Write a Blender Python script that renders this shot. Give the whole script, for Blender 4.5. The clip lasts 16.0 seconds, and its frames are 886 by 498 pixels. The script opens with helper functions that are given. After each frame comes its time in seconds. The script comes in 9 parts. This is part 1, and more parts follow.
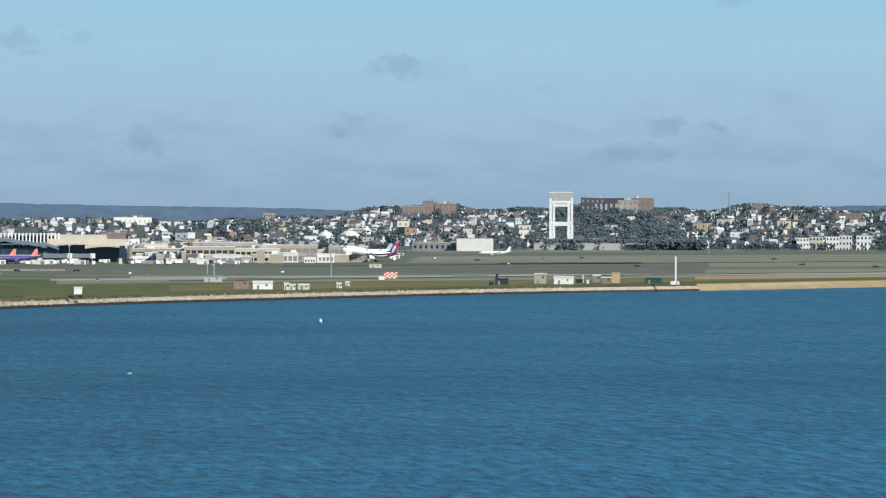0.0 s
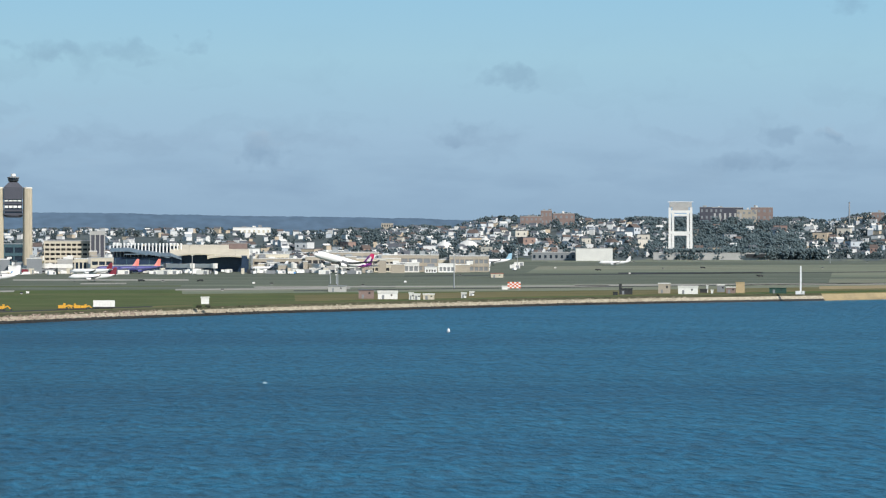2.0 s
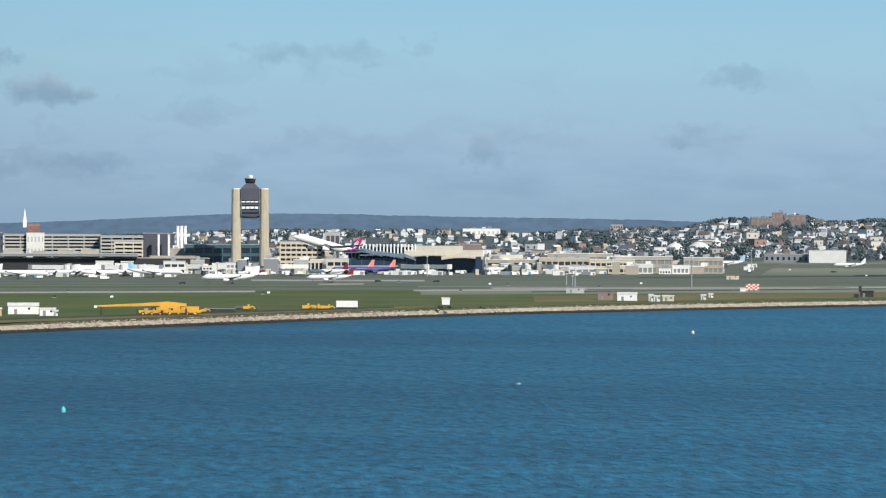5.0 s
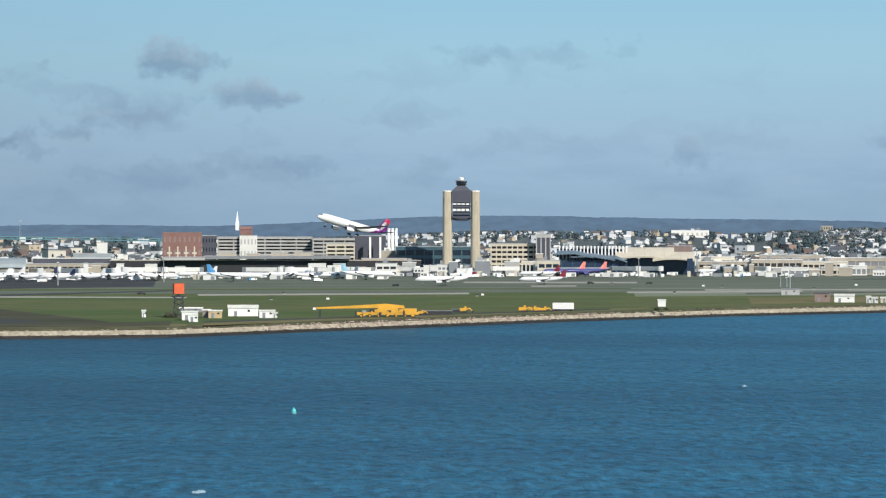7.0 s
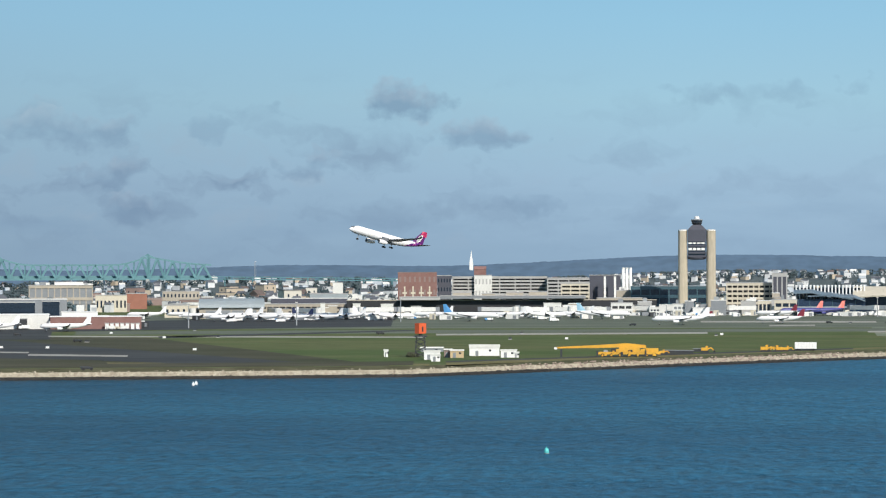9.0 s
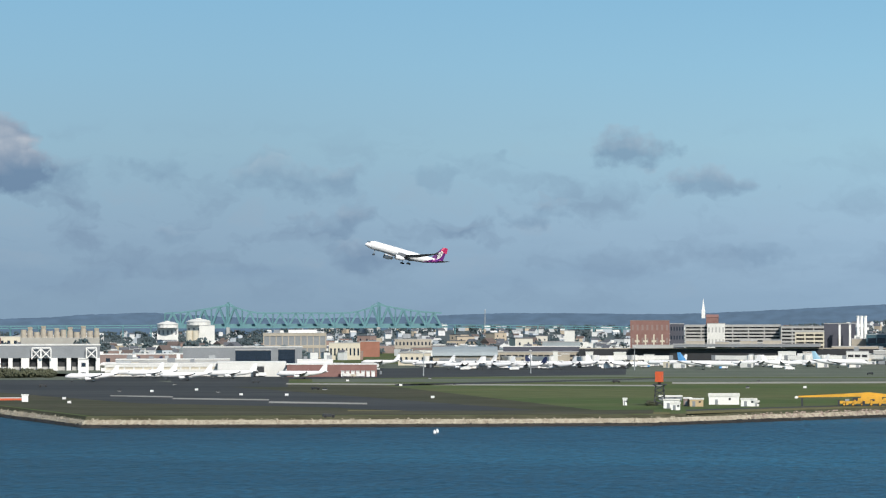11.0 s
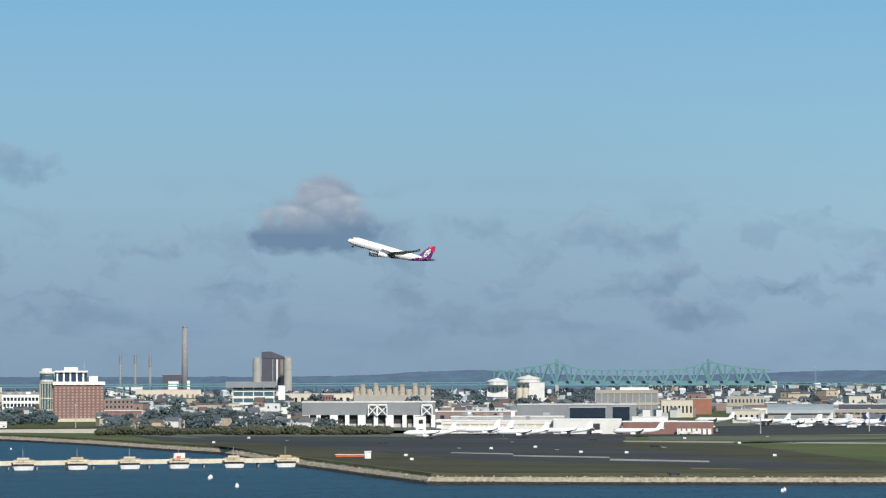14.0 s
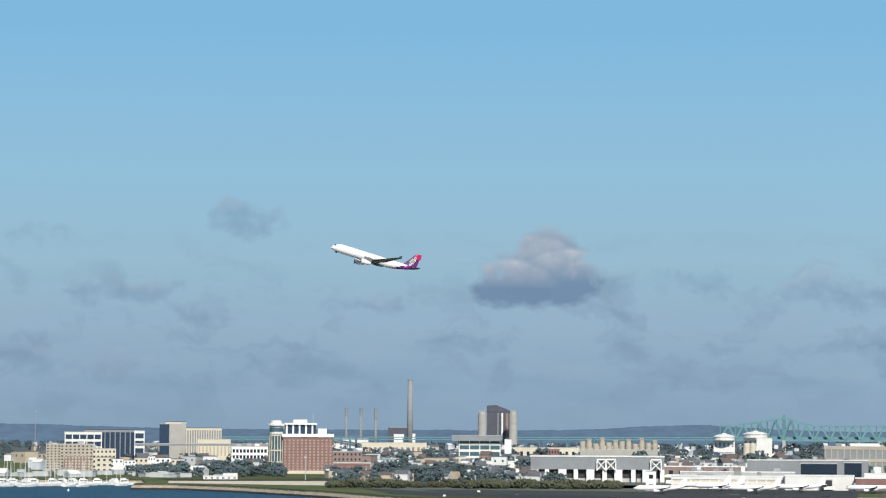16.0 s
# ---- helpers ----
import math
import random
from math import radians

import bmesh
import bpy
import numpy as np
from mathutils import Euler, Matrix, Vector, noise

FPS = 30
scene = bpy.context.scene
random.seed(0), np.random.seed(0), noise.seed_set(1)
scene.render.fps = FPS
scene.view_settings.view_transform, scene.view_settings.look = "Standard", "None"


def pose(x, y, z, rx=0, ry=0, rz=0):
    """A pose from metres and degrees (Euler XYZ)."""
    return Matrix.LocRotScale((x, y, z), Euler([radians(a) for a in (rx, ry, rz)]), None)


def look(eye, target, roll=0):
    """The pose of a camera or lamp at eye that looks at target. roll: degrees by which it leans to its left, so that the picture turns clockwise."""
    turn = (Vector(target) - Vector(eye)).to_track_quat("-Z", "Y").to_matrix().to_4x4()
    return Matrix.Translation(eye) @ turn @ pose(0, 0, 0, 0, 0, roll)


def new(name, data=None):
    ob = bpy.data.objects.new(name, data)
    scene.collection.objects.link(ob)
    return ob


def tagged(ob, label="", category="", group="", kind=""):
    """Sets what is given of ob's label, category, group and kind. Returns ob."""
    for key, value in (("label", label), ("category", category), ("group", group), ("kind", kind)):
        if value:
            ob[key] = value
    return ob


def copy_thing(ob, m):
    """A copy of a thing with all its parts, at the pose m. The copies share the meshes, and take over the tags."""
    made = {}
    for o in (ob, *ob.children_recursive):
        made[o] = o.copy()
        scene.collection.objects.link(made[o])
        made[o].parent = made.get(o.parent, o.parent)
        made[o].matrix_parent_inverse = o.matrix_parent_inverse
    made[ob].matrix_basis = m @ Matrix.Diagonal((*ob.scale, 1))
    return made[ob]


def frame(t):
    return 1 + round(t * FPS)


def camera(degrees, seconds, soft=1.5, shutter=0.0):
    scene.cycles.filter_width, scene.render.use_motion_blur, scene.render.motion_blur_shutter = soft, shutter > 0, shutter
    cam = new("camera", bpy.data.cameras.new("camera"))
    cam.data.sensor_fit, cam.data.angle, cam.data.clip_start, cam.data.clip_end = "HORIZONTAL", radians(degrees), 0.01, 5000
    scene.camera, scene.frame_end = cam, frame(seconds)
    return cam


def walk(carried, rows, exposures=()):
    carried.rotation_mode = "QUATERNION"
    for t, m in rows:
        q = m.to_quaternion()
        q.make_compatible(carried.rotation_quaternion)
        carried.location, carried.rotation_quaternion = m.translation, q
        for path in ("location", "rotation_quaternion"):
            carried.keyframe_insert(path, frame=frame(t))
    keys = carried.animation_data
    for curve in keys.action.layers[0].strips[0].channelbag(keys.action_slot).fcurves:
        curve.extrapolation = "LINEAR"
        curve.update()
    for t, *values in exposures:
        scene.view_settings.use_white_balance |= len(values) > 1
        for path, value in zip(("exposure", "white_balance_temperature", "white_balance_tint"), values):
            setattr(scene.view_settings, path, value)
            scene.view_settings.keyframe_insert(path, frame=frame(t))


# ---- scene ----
def view(x, yaw, pitch, lean):
    """The camera on a ship's deck 39 m above the water, as it glides along."""
    return pose(x, 0, 39, 90 + pitch, 0, yaw) @ pose(0, 0, 0, 0, 0, lean)


EXPOSURES = [(0, 0.0), (9, 0.0), (12.4, -0.09), (14.5, -0.08), (16, 0.0)]
cam = camera(18.4, 16.0, 1.2)
PATH = [
    (0, view(-0.00, -11.450, -0.620, 0.131)),
    (0.5, view(-1.25, -10.866, -0.589, 0.108)),
    (1, view(-2.50, -10.262, -0.545, 0.124)),
    (1.5, view(-3.75, -9.674, -0.464, 0.095)),
    (2, view(-5.01, -9.047, -0.418, 0.065)),
    (2.5, view(-6.26, -8.334, -0.370, 0.043)),
    (3, view(-7.51, -7.570, -0.362, -0.028)),
    (3.2, view(-8.01, -7.231, -0.370, 0.031)),
    (5.3, view(-13.27, -3.782, -0.421, 0.038)),
    (5.5, view(-13.77, -3.379, -0.440, -0.065)),
    (6, view(-15.02, -2.359, -0.471, -0.024)),
    (6.5, view(-16.27, -1.237, -0.454, 0.035)),
    (7, view(-17.52, -0.059, -0.367, 0.020)),
    (7.5, view(-18.77, 1.145, -0.220, 0.015)),
    (8, view(-20.03, 2.353, -0.025, -0.040)),
    (8.5, view(-21.28, 3.549, 0.208, -0.101)),
    (9, view(-22.53, 4.730, 0.467, -0.136)),
    (9.5, view(-23.78, 5.934, 0.757, -0.191)),
    (10, view(-25.03, 7.138, 1.050, -0.186)),
    (10.2, view(-25.53, 7.620, 1.158, -0.162)),
    (12.3, view(-30.79, 12.305, 1.916, -0.014)),
    (12.5, view(-31.29, 12.741, 1.997, 0.004)),
    (13, view(-32.54, 13.893, 2.161, -0.032)),
    (13.5, view(-33.79, 15.056, 2.397, -0.090)),
    (14, view(-35.04, 16.235, 2.692, -0.087)),
    (14.5, view(-36.30, 17.388, 2.995, -0.019)),
    (15, view(-37.55, 18.496, 3.324, 0.104)),
    (15.5, view(-38.80, 19.664, 3.611, 0.235)),
    (16, view(-40.05, 20.897, 3.811, 0.311)),
]
walk(cam, PATH, EXPOSURES)


# ---- sky, sun ----
CLOUDS_EAST = [
    (-19.22, 3.23, 1.01, 0.69, 0.96),
    (-18.75, 3.64, 0.85, 0.66, 0.95),
    (-19.57, 2.99, 0.78, 0.47, 0.93),
    (-18.28, 3.12, 0.83, 0.54, 0.92),
    (-17.46, 3.06, 0.71, 0.40, 0.5),
    (-15.51, 3.09, 0.71, 0.31, 0.35),
    (-13.14, 3.07, 0.71, 0.53, 0.4),
    (-12.20, 2.96, 0.83, 0.31, 0.45),
    (-11.55, 2.07, 0.65, 0.38, 0.45),
    (-15.21, 1.79, 0.71, 0.24, 0.4),
    (-9.18, 1.91, 0.77, 0.24, 0.4),
    (-7.30, 2.24, 0.71, 0.33, 0.6),
    (-9.47, 3.03, 0.53, 0.21, 0.3),
    (-8.41, 3.30, 0.47, 0.19, 0.3),
    (-5.54, 3.55, 1.07, 0.40, 0.75),
    (-3.82, 2.90, 1.07, 0.36, 0.6),
    (-7.44, 2.23, 0.71, 0.36, 0.6),
    (-11.61, 2.08, 0.71, 0.38, 0.45),
    (-9.32, 1.93, 0.83, 0.21, 0.4),
    (-12.65, 2.89, 1.01, 0.33, 0.4),
]
CLOUDS_WEST = [
    (-9.61, 2.99, 0.59, 0.24, 0.3),
    (-3.18, 1.42, 0.71, 0.21, 0.35),
    (-11.26, 1.29, 0.83, 0.31, 0.4),
    (0.78, 3.70, 0.83, 0.26, 0.35),
    (2.42, 3.65, 0.71, 0.21, 0.3),
    (3.81, 3.80, 0.31, 0.24, 0.3),
    (-4.19, 2.81, 1.30, 0.40, 0.6),
    (5.52, 1.60, 0.53, 0.31, 0.33),
    (10.57, 3.12, 0.72, 0.24, 0.37),
    (9.50, 2.03, 0.59, 0.21, 0.36),
    (16.28, 1.94, 0.59, 0.19, 0.35),
    (17.06, 1.88, 0.41, 0.17, 0.4),
    (5.37, 1.64, 0.65, 0.33, 0.4),
    (15.52, 1.38, 1.30, 0.24, 0.35),
    (1.51, 3.63, 0.95, 0.28, 0.2),
    (17.61, 4.62, 0.83, 0.21, 0.3),
    (-25.10, 4.44, 0.83, 0.47, 0.5),
    (-27.66, 2.94, 1.30, 0.38, 0.45),
    (-29.54, 4.14, 0.71, 0.33, 0.35),
    (-22.36, 2.65, 0.53, 0.21, 0.4),
    (-20.22, 1.82, 0.71, 0.26, 0.35),
    (-28.69, 1.34, 1.66, 0.43, 0.4),
    (-23.71, 1.26, 1.54, 0.36, 0.35),
]
CLOUDS = CLOUDS_EAST + CLOUDS_WEST
W = bpy.data.worlds.new("sky")
scene.world = W
W.use_nodes = True


def lin(r, g, b):
    return tuple((c / 255 / 12.92) if c <= 10 else ((c / 255 + 0.055) / 1.055) ** 2.4 for c in (r, g, b)) + (1.0,)


SUN_ELEVATION, SUN_BEARING = 36.0, 146.0


def build_sky():
    nt = W.node_tree
    nt.nodes.clear()

    def node(kind, **values):
        n = nt.nodes.new(kind)
        for key, value in values.items():
            n.inputs[key].default_value = value
        return n

    def calc(op, a, b=None, c=None, clamp=False):
        n = nt.nodes.new("ShaderNodeMath")
        n.operation, n.use_clamp = op, clamp
        for i, v in enumerate((a, b, c)):
            if v is None:
                continue
            if isinstance(v, (int, float)):
                n.inputs[i].default_value = v
            else:
                nt.links.new(v, n.inputs[i])
        return n.outputs[0]

    def blend(f, a, b):
        n = nt.nodes.new("ShaderNodeMix")
        n.data_type = "RGBA"
        for sock, v in ((n.inputs[0], f), (n.inputs[6], a), (n.inputs[7], b)):
            if isinstance(v, (int, float, tuple)):
                sock.default_value = v
            else:
                nt.links.new(v, sock)
        return n.outputs[2]

    co = nt.nodes.new("ShaderNodeTexCoord").outputs["Generated"]
    sep = nt.nodes.new("ShaderNodeSeparateXYZ")
    nt.links.new(co, sep.inputs[0])
    az = calc("MULTIPLY", calc("ARCTAN2", sep.outputs[0], sep.outputs[1]), 57.29578)
    el = calc("MULTIPLY", calc("ARCSINE", sep.outputs[2]), 57.29578)
    sky = nt.nodes.new("ShaderNodeTexSky")
    sky.sky_type, sky.sun_disc = "NISHITA", False
    sky.sun_elevation, sky.sun_rotation = radians(SUN_ELEVATION), radians(SUN_BEARING)
    high = nt.nodes.new("ShaderNodeVectorMath")
    high.operation = "SCALE"
    high.inputs["Scale"].default_value = 0.085
    nt.links.new(sky.outputs[0], high.inputs[0])
    ramp = nt.nodes.new("ShaderNodeValToRGB")
    low = ((0.0, (146, 174, 199)), (0.09, (152, 181, 206)), (0.22, (159, 190, 214)), (0.42, (161, 201, 221)), (0.62, (150, 198, 225)), (1.0, (127, 183, 221)))
    while len(ramp.color_ramp.elements) < len(low):
        ramp.color_ramp.elements.new(0.5)
    for e, (p, c) in zip(ramp.color_ramp.elements, low):
        e.position, e.color = p, lin(*c)
    nt.links.new(calc("DIVIDE", el, 8.5, clamp=True), ramp.inputs[0])
    base = blend(calc("SMOOTH_MIN", calc("DIVIDE", calc("SUBTRACT", el, 9.0), 25.0, clamp=True), 1.0, 0.1), ramp.outputs[0], high.outputs[0])
    west = calc("MULTIPLY", calc("DIVIDE", calc("SUBTRACT", 0.0, az), 14.0, clamp=True), calc("SUBTRACT", 1.0, calc("DIVIDE", el, 8.0), clamp=True))
    base = blend(calc("MULTIPLY", west, 0.6), base, lin(130, 155, 177))
    # wisps of low fair-weather cloud, in degrees of bearing and height
    flat = nt.nodes.new("ShaderNodeCombineXYZ")
    nt.links.new(az, flat.inputs[0])
    nt.links.new(calc("MULTIPLY", el, 1.1), flat.inputs[1])
    def drift(scale, seed, reach, detail=3.0):
        shift = nt.nodes.new("ShaderNodeVectorMath")
        shift.operation = "ADD"
        shift.inputs[1].default_value = (seed, seed * 0.7, 0)
        nt.links.new(flat.outputs[0], shift.inputs[0])
        n = node("ShaderNodeTexNoise", Scale=scale, Detail=detail, Roughness=0.6)
        nt.links.new(shift.outputs[0], n.inputs["Vector"])
        return calc("MULTIPLY", calc("SUBTRACT", n.outputs[0], 0.5), reach)

    # the wind tears the wisps out of round
    torn_az = calc("ADD", az, calc("ADD", drift(0.8, 11.0, 2.6), drift(3.2, 23.0, 0.22)))
    torn_el = calc("ADD", el, calc("ADD", drift(0.9, 37.0, 1.1), drift(3.2, 51.0, 0.16)))
    rag = node("ShaderNodeTexNoise", Scale=1.1, Detail=4.0, Roughness=0.55)
    nt.links.new(flat.outputs[0], rag.inputs["Vector"])
    fine = node("ShaderNodeTexNoise", Scale=2.6, Detail=4.0, Roughness=0.55)
    nt.links.new(flat.outputs[0], fine.inputs["Vector"])
    wob = calc("ADD", calc("MULTIPLY", calc("SUBTRACT", rag.outputs[0], 0.5), 4.6), calc("MULTIPLY", calc("SUBTRACT", fine.outputs[0], 0.5), 1.7))
    total, crest = None, None
    for a, e, wide, tall, thick in CLOUDS:
        full = thick > 0.9
        u = calc("DIVIDE", calc("SUBTRACT", az if full else torn_az, a), wide)
        v = calc("DIVIDE", calc("SUBTRACT", el if full else torn_el, e), tall)
        r2 = calc("ADD", calc("MULTIPLY", u, u), calc("MULTIPLY", v, v))
        m = calc("MULTIPLY", calc("MULTIPLY", calc("ADD", calc("SUBTRACT", 1.0, r2), wob if thick < 0.9 else calc("MULTIPLY", wob, 0.55)), 0.8 if thick < 0.9 else 1.6, clamp=True), thick if full else thick * 0.8)
        near = calc("SUBTRACT", 2.4, r2, clamp=True)
        m = calc("MULTIPLY", m, near)
        total = m if total is None else calc("MAXIMUM", total, m)
        if thick > 0.38:
            lit = calc("MULTIPLY", calc("MULTIPLY_ADD", v, 0.8, 0.02, clamp=True), near)
            crest = lit if crest is None else calc("MAXIMUM", crest, lit)
    colour = blend(calc("MULTIPLY", crest, calc("MULTIPLY_ADD", fine.outputs[0], 1.2, 0.25), clamp=True), lin(112, 139, 168), lin(182, 191, 203))
    # the long grey layer over the skyline
    deck = nt.nodes.new("ShaderNodeTexNoise")
    deck.inputs["Scale"].default_value, deck.inputs["Detail"].default_value = 0.55, 5.0
    stretch = nt.nodes.new("ShaderNodeCombineXYZ")
    nt.links.new(calc("MULTIPLY", az, 0.7), stretch.inputs[0])
    nt.links.new(calc("MULTIPLY", el, 3.2), stretch.inputs[1])
    nt.links.new(stretch.outputs[0], deck.inputs["Vector"])
    layer = calc("MULTIPLY", calc("MULTIPLY_ADD", deck.outputs[0], 3.4, -1.45, clamp=True), calc("SUBTRACT", 1.0, calc("ABSOLUTE", calc("DIVIDE", calc("SUBTRACT", el, 1.05), 1.0)), clamp=True))
    base = blend(calc("MULTIPLY", layer, 0.42), base, lin(124, 152, 181))
    # thin broken cloud in many small tufts below four degrees
    tuft = nt.nodes.new("ShaderNodeTexNoise")
    tuft.inputs["Scale"].default_value, tuft.inputs["Detail"].default_value, tuft.inputs["Roughness"].default_value = 0.62, 5.0, 0.52
    spread = nt.nodes.new("ShaderNodeCombineXYZ")
    nt.links.new(calc("MULTIPLY", torn_az, 0.9), spread.inputs[0])
    nt.links.new(calc("MULTIPLY", torn_el, 2.1), spread.inputs[1])
    spread.inputs[2].default_value = 4.7
    nt.links.new(spread.outputs[0], tuft.inputs["Vector"])
    veil = calc("MULTIPLY", calc("SUBTRACT", 1.0, calc("ABSOLUTE", calc("DIVIDE", calc("SUBTRACT", el, 1.9), 2.4)), clamp=True), calc("MULTIPLY_ADD", calc("DIVIDE", calc("SUBTRACT", 4.0, az), 14.0, clamp=True), 0.75, 0.3))
    base = blend(calc("MULTIPLY", calc("MULTIPLY_ADD", tuft.outputs[0], 4.5, -2.25, clamp=True), calc("MULTIPLY", veil, 0.68)), base, lin(119, 142, 169))
    base = blend(calc("MULTIPLY", calc("MULTIPLY_ADD", tuft.outputs[0], -4.0, 1.7, clamp=True), calc("MULTIPLY", veil, 0.55)), base, lin(158, 176, 194))
    done = blend(total, base, colour)
    bg = nt.nodes.new("ShaderNodeBackground")
    nt.links.new(done, bg.inputs[0])
    out = nt.nodes.new("ShaderNodeOutputWorld")
    nt.links.new(bg.outputs[0], out.inputs[0])


build_sky()

sun_data = bpy.data.lights.new("sun", "SUN")
sun_data.energy, sun_data.angle, sun_data.color = 4.6, radians(0.53), (1.0, 0.94, 0.85)
sun = new("sun", sun_data)
sun.matrix_basis = look((0, 0, 0), (-math.sin(radians(SUN_BEARING)) * math.cos(radians(SUN_ELEVATION)), -math.cos(radians(SUN_BEARING)) * math.cos(radians(SUN_ELEVATION)), -math.sin(radians(SUN_ELEVATION))))


# ---- materials ----
def material(name, colour, rough=0.8, metal=0.0, spread=0.07, size=2.0, second=None, amount=0.35, bump=0.0, fine=9.0, tint=0.0, stretch=(1, 1, 1), spec=0.5):
    m = bpy.data.materials.new(name)
    m.use_nodes = True
    nt = m.node_tree
    b = nt.nodes["Principled BSDF"]
    b.inputs["Roughness"].default_value, b.inputs["Metallic"].default_value = rough, metal
    b.inputs["Specular IOR Level"].default_value = spec
    tc = nt.nodes.new("ShaderNodeTexCoord")
    mp = nt.nodes.new("ShaderNodeMapping")
    mp.inputs["Scale"].default_value = stretch
    nt.links.new(tc.outputs["Object"], mp.inputs[0])
    big, small = nt.nodes.new("ShaderNodeTexNoise"), nt.nodes.new("ShaderNodeTexNoise")
    big.inputs["Scale"].default_value, small.inputs["Scale"].default_value = 1.0 / size, fine / size
    big.inputs["Detail"].default_value = 4.0
    for n in (big, small):
        nt.links.new(mp.outputs[0], n.inputs["Vector"])
    def mixer(a, b2, f):
        n = nt.nodes.new("ShaderNodeMix")
        n.data_type = "RGBA"
        for s, v in ((n.inputs[0], f), (n.inputs[6], a), (n.inputs[7], b2)):
            if isinstance(v, (float, tuple)):
                s.default_value = v
            else:
                nt.links.new(v, s)
        return n.outputs[2]
    def spreader(src, lo, hi):
        n = nt.nodes.new("ShaderNodeMapRange")
        n.inputs[1].default_value, n.inputs[2].default_value, n.inputs[3].default_value, n.inputs[4].default_value = 0.35, 0.65, lo, hi
        nt.links.new(src, n.inputs[0])
        return n.outputs[0]
    c = (*colour, 1.0)
    s = (*(second or tuple(x * 0.6 for x in colour)), 1.0)
    col = mixer(c, s, spreader(big.outputs[0], 0.0, amount))
    hs = nt.nodes.new("ShaderNodeHueSaturation")
    nt.links.new(col, hs.inputs["Color"])
    val = spreader(small.outputs[0], 1 - spread, 1 + spread)
    if tint:
        info = nt.nodes.new("ShaderNodeObjectInfo")
        add = nt.nodes.new("ShaderNodeMath")
        add.operation = "MULTIPLY_ADD"
        nt.links.new(info.outputs["Random"], add.inputs[0])
        add.inputs[1].default_value = 2 * tint
        nt.links.new(val, add.inputs[2])
        sub = nt.nodes.new("ShaderNodeMath")
        sub.operation = "SUBTRACT"
        nt.links.new(add.outputs[0], sub.inputs[0])
        sub.inputs[1].default_value = tint
        val = sub.outputs[0]
    nt.links.new(val, hs.inputs["Value"])
    nt.links.new(hs.outputs[0], b.inputs["Base Color"])
    if bump:
        bp = nt.nodes.new("ShaderNodeBump")
        bp.inputs["Strength"].default_value, bp.inputs["Distance"].default_value = bump, size * 0.1
        nt.links.new(small.outputs[0], bp.inputs["Height"])
        nt.links.new(bp.outputs[0], b.inputs["Normal"])
    return m


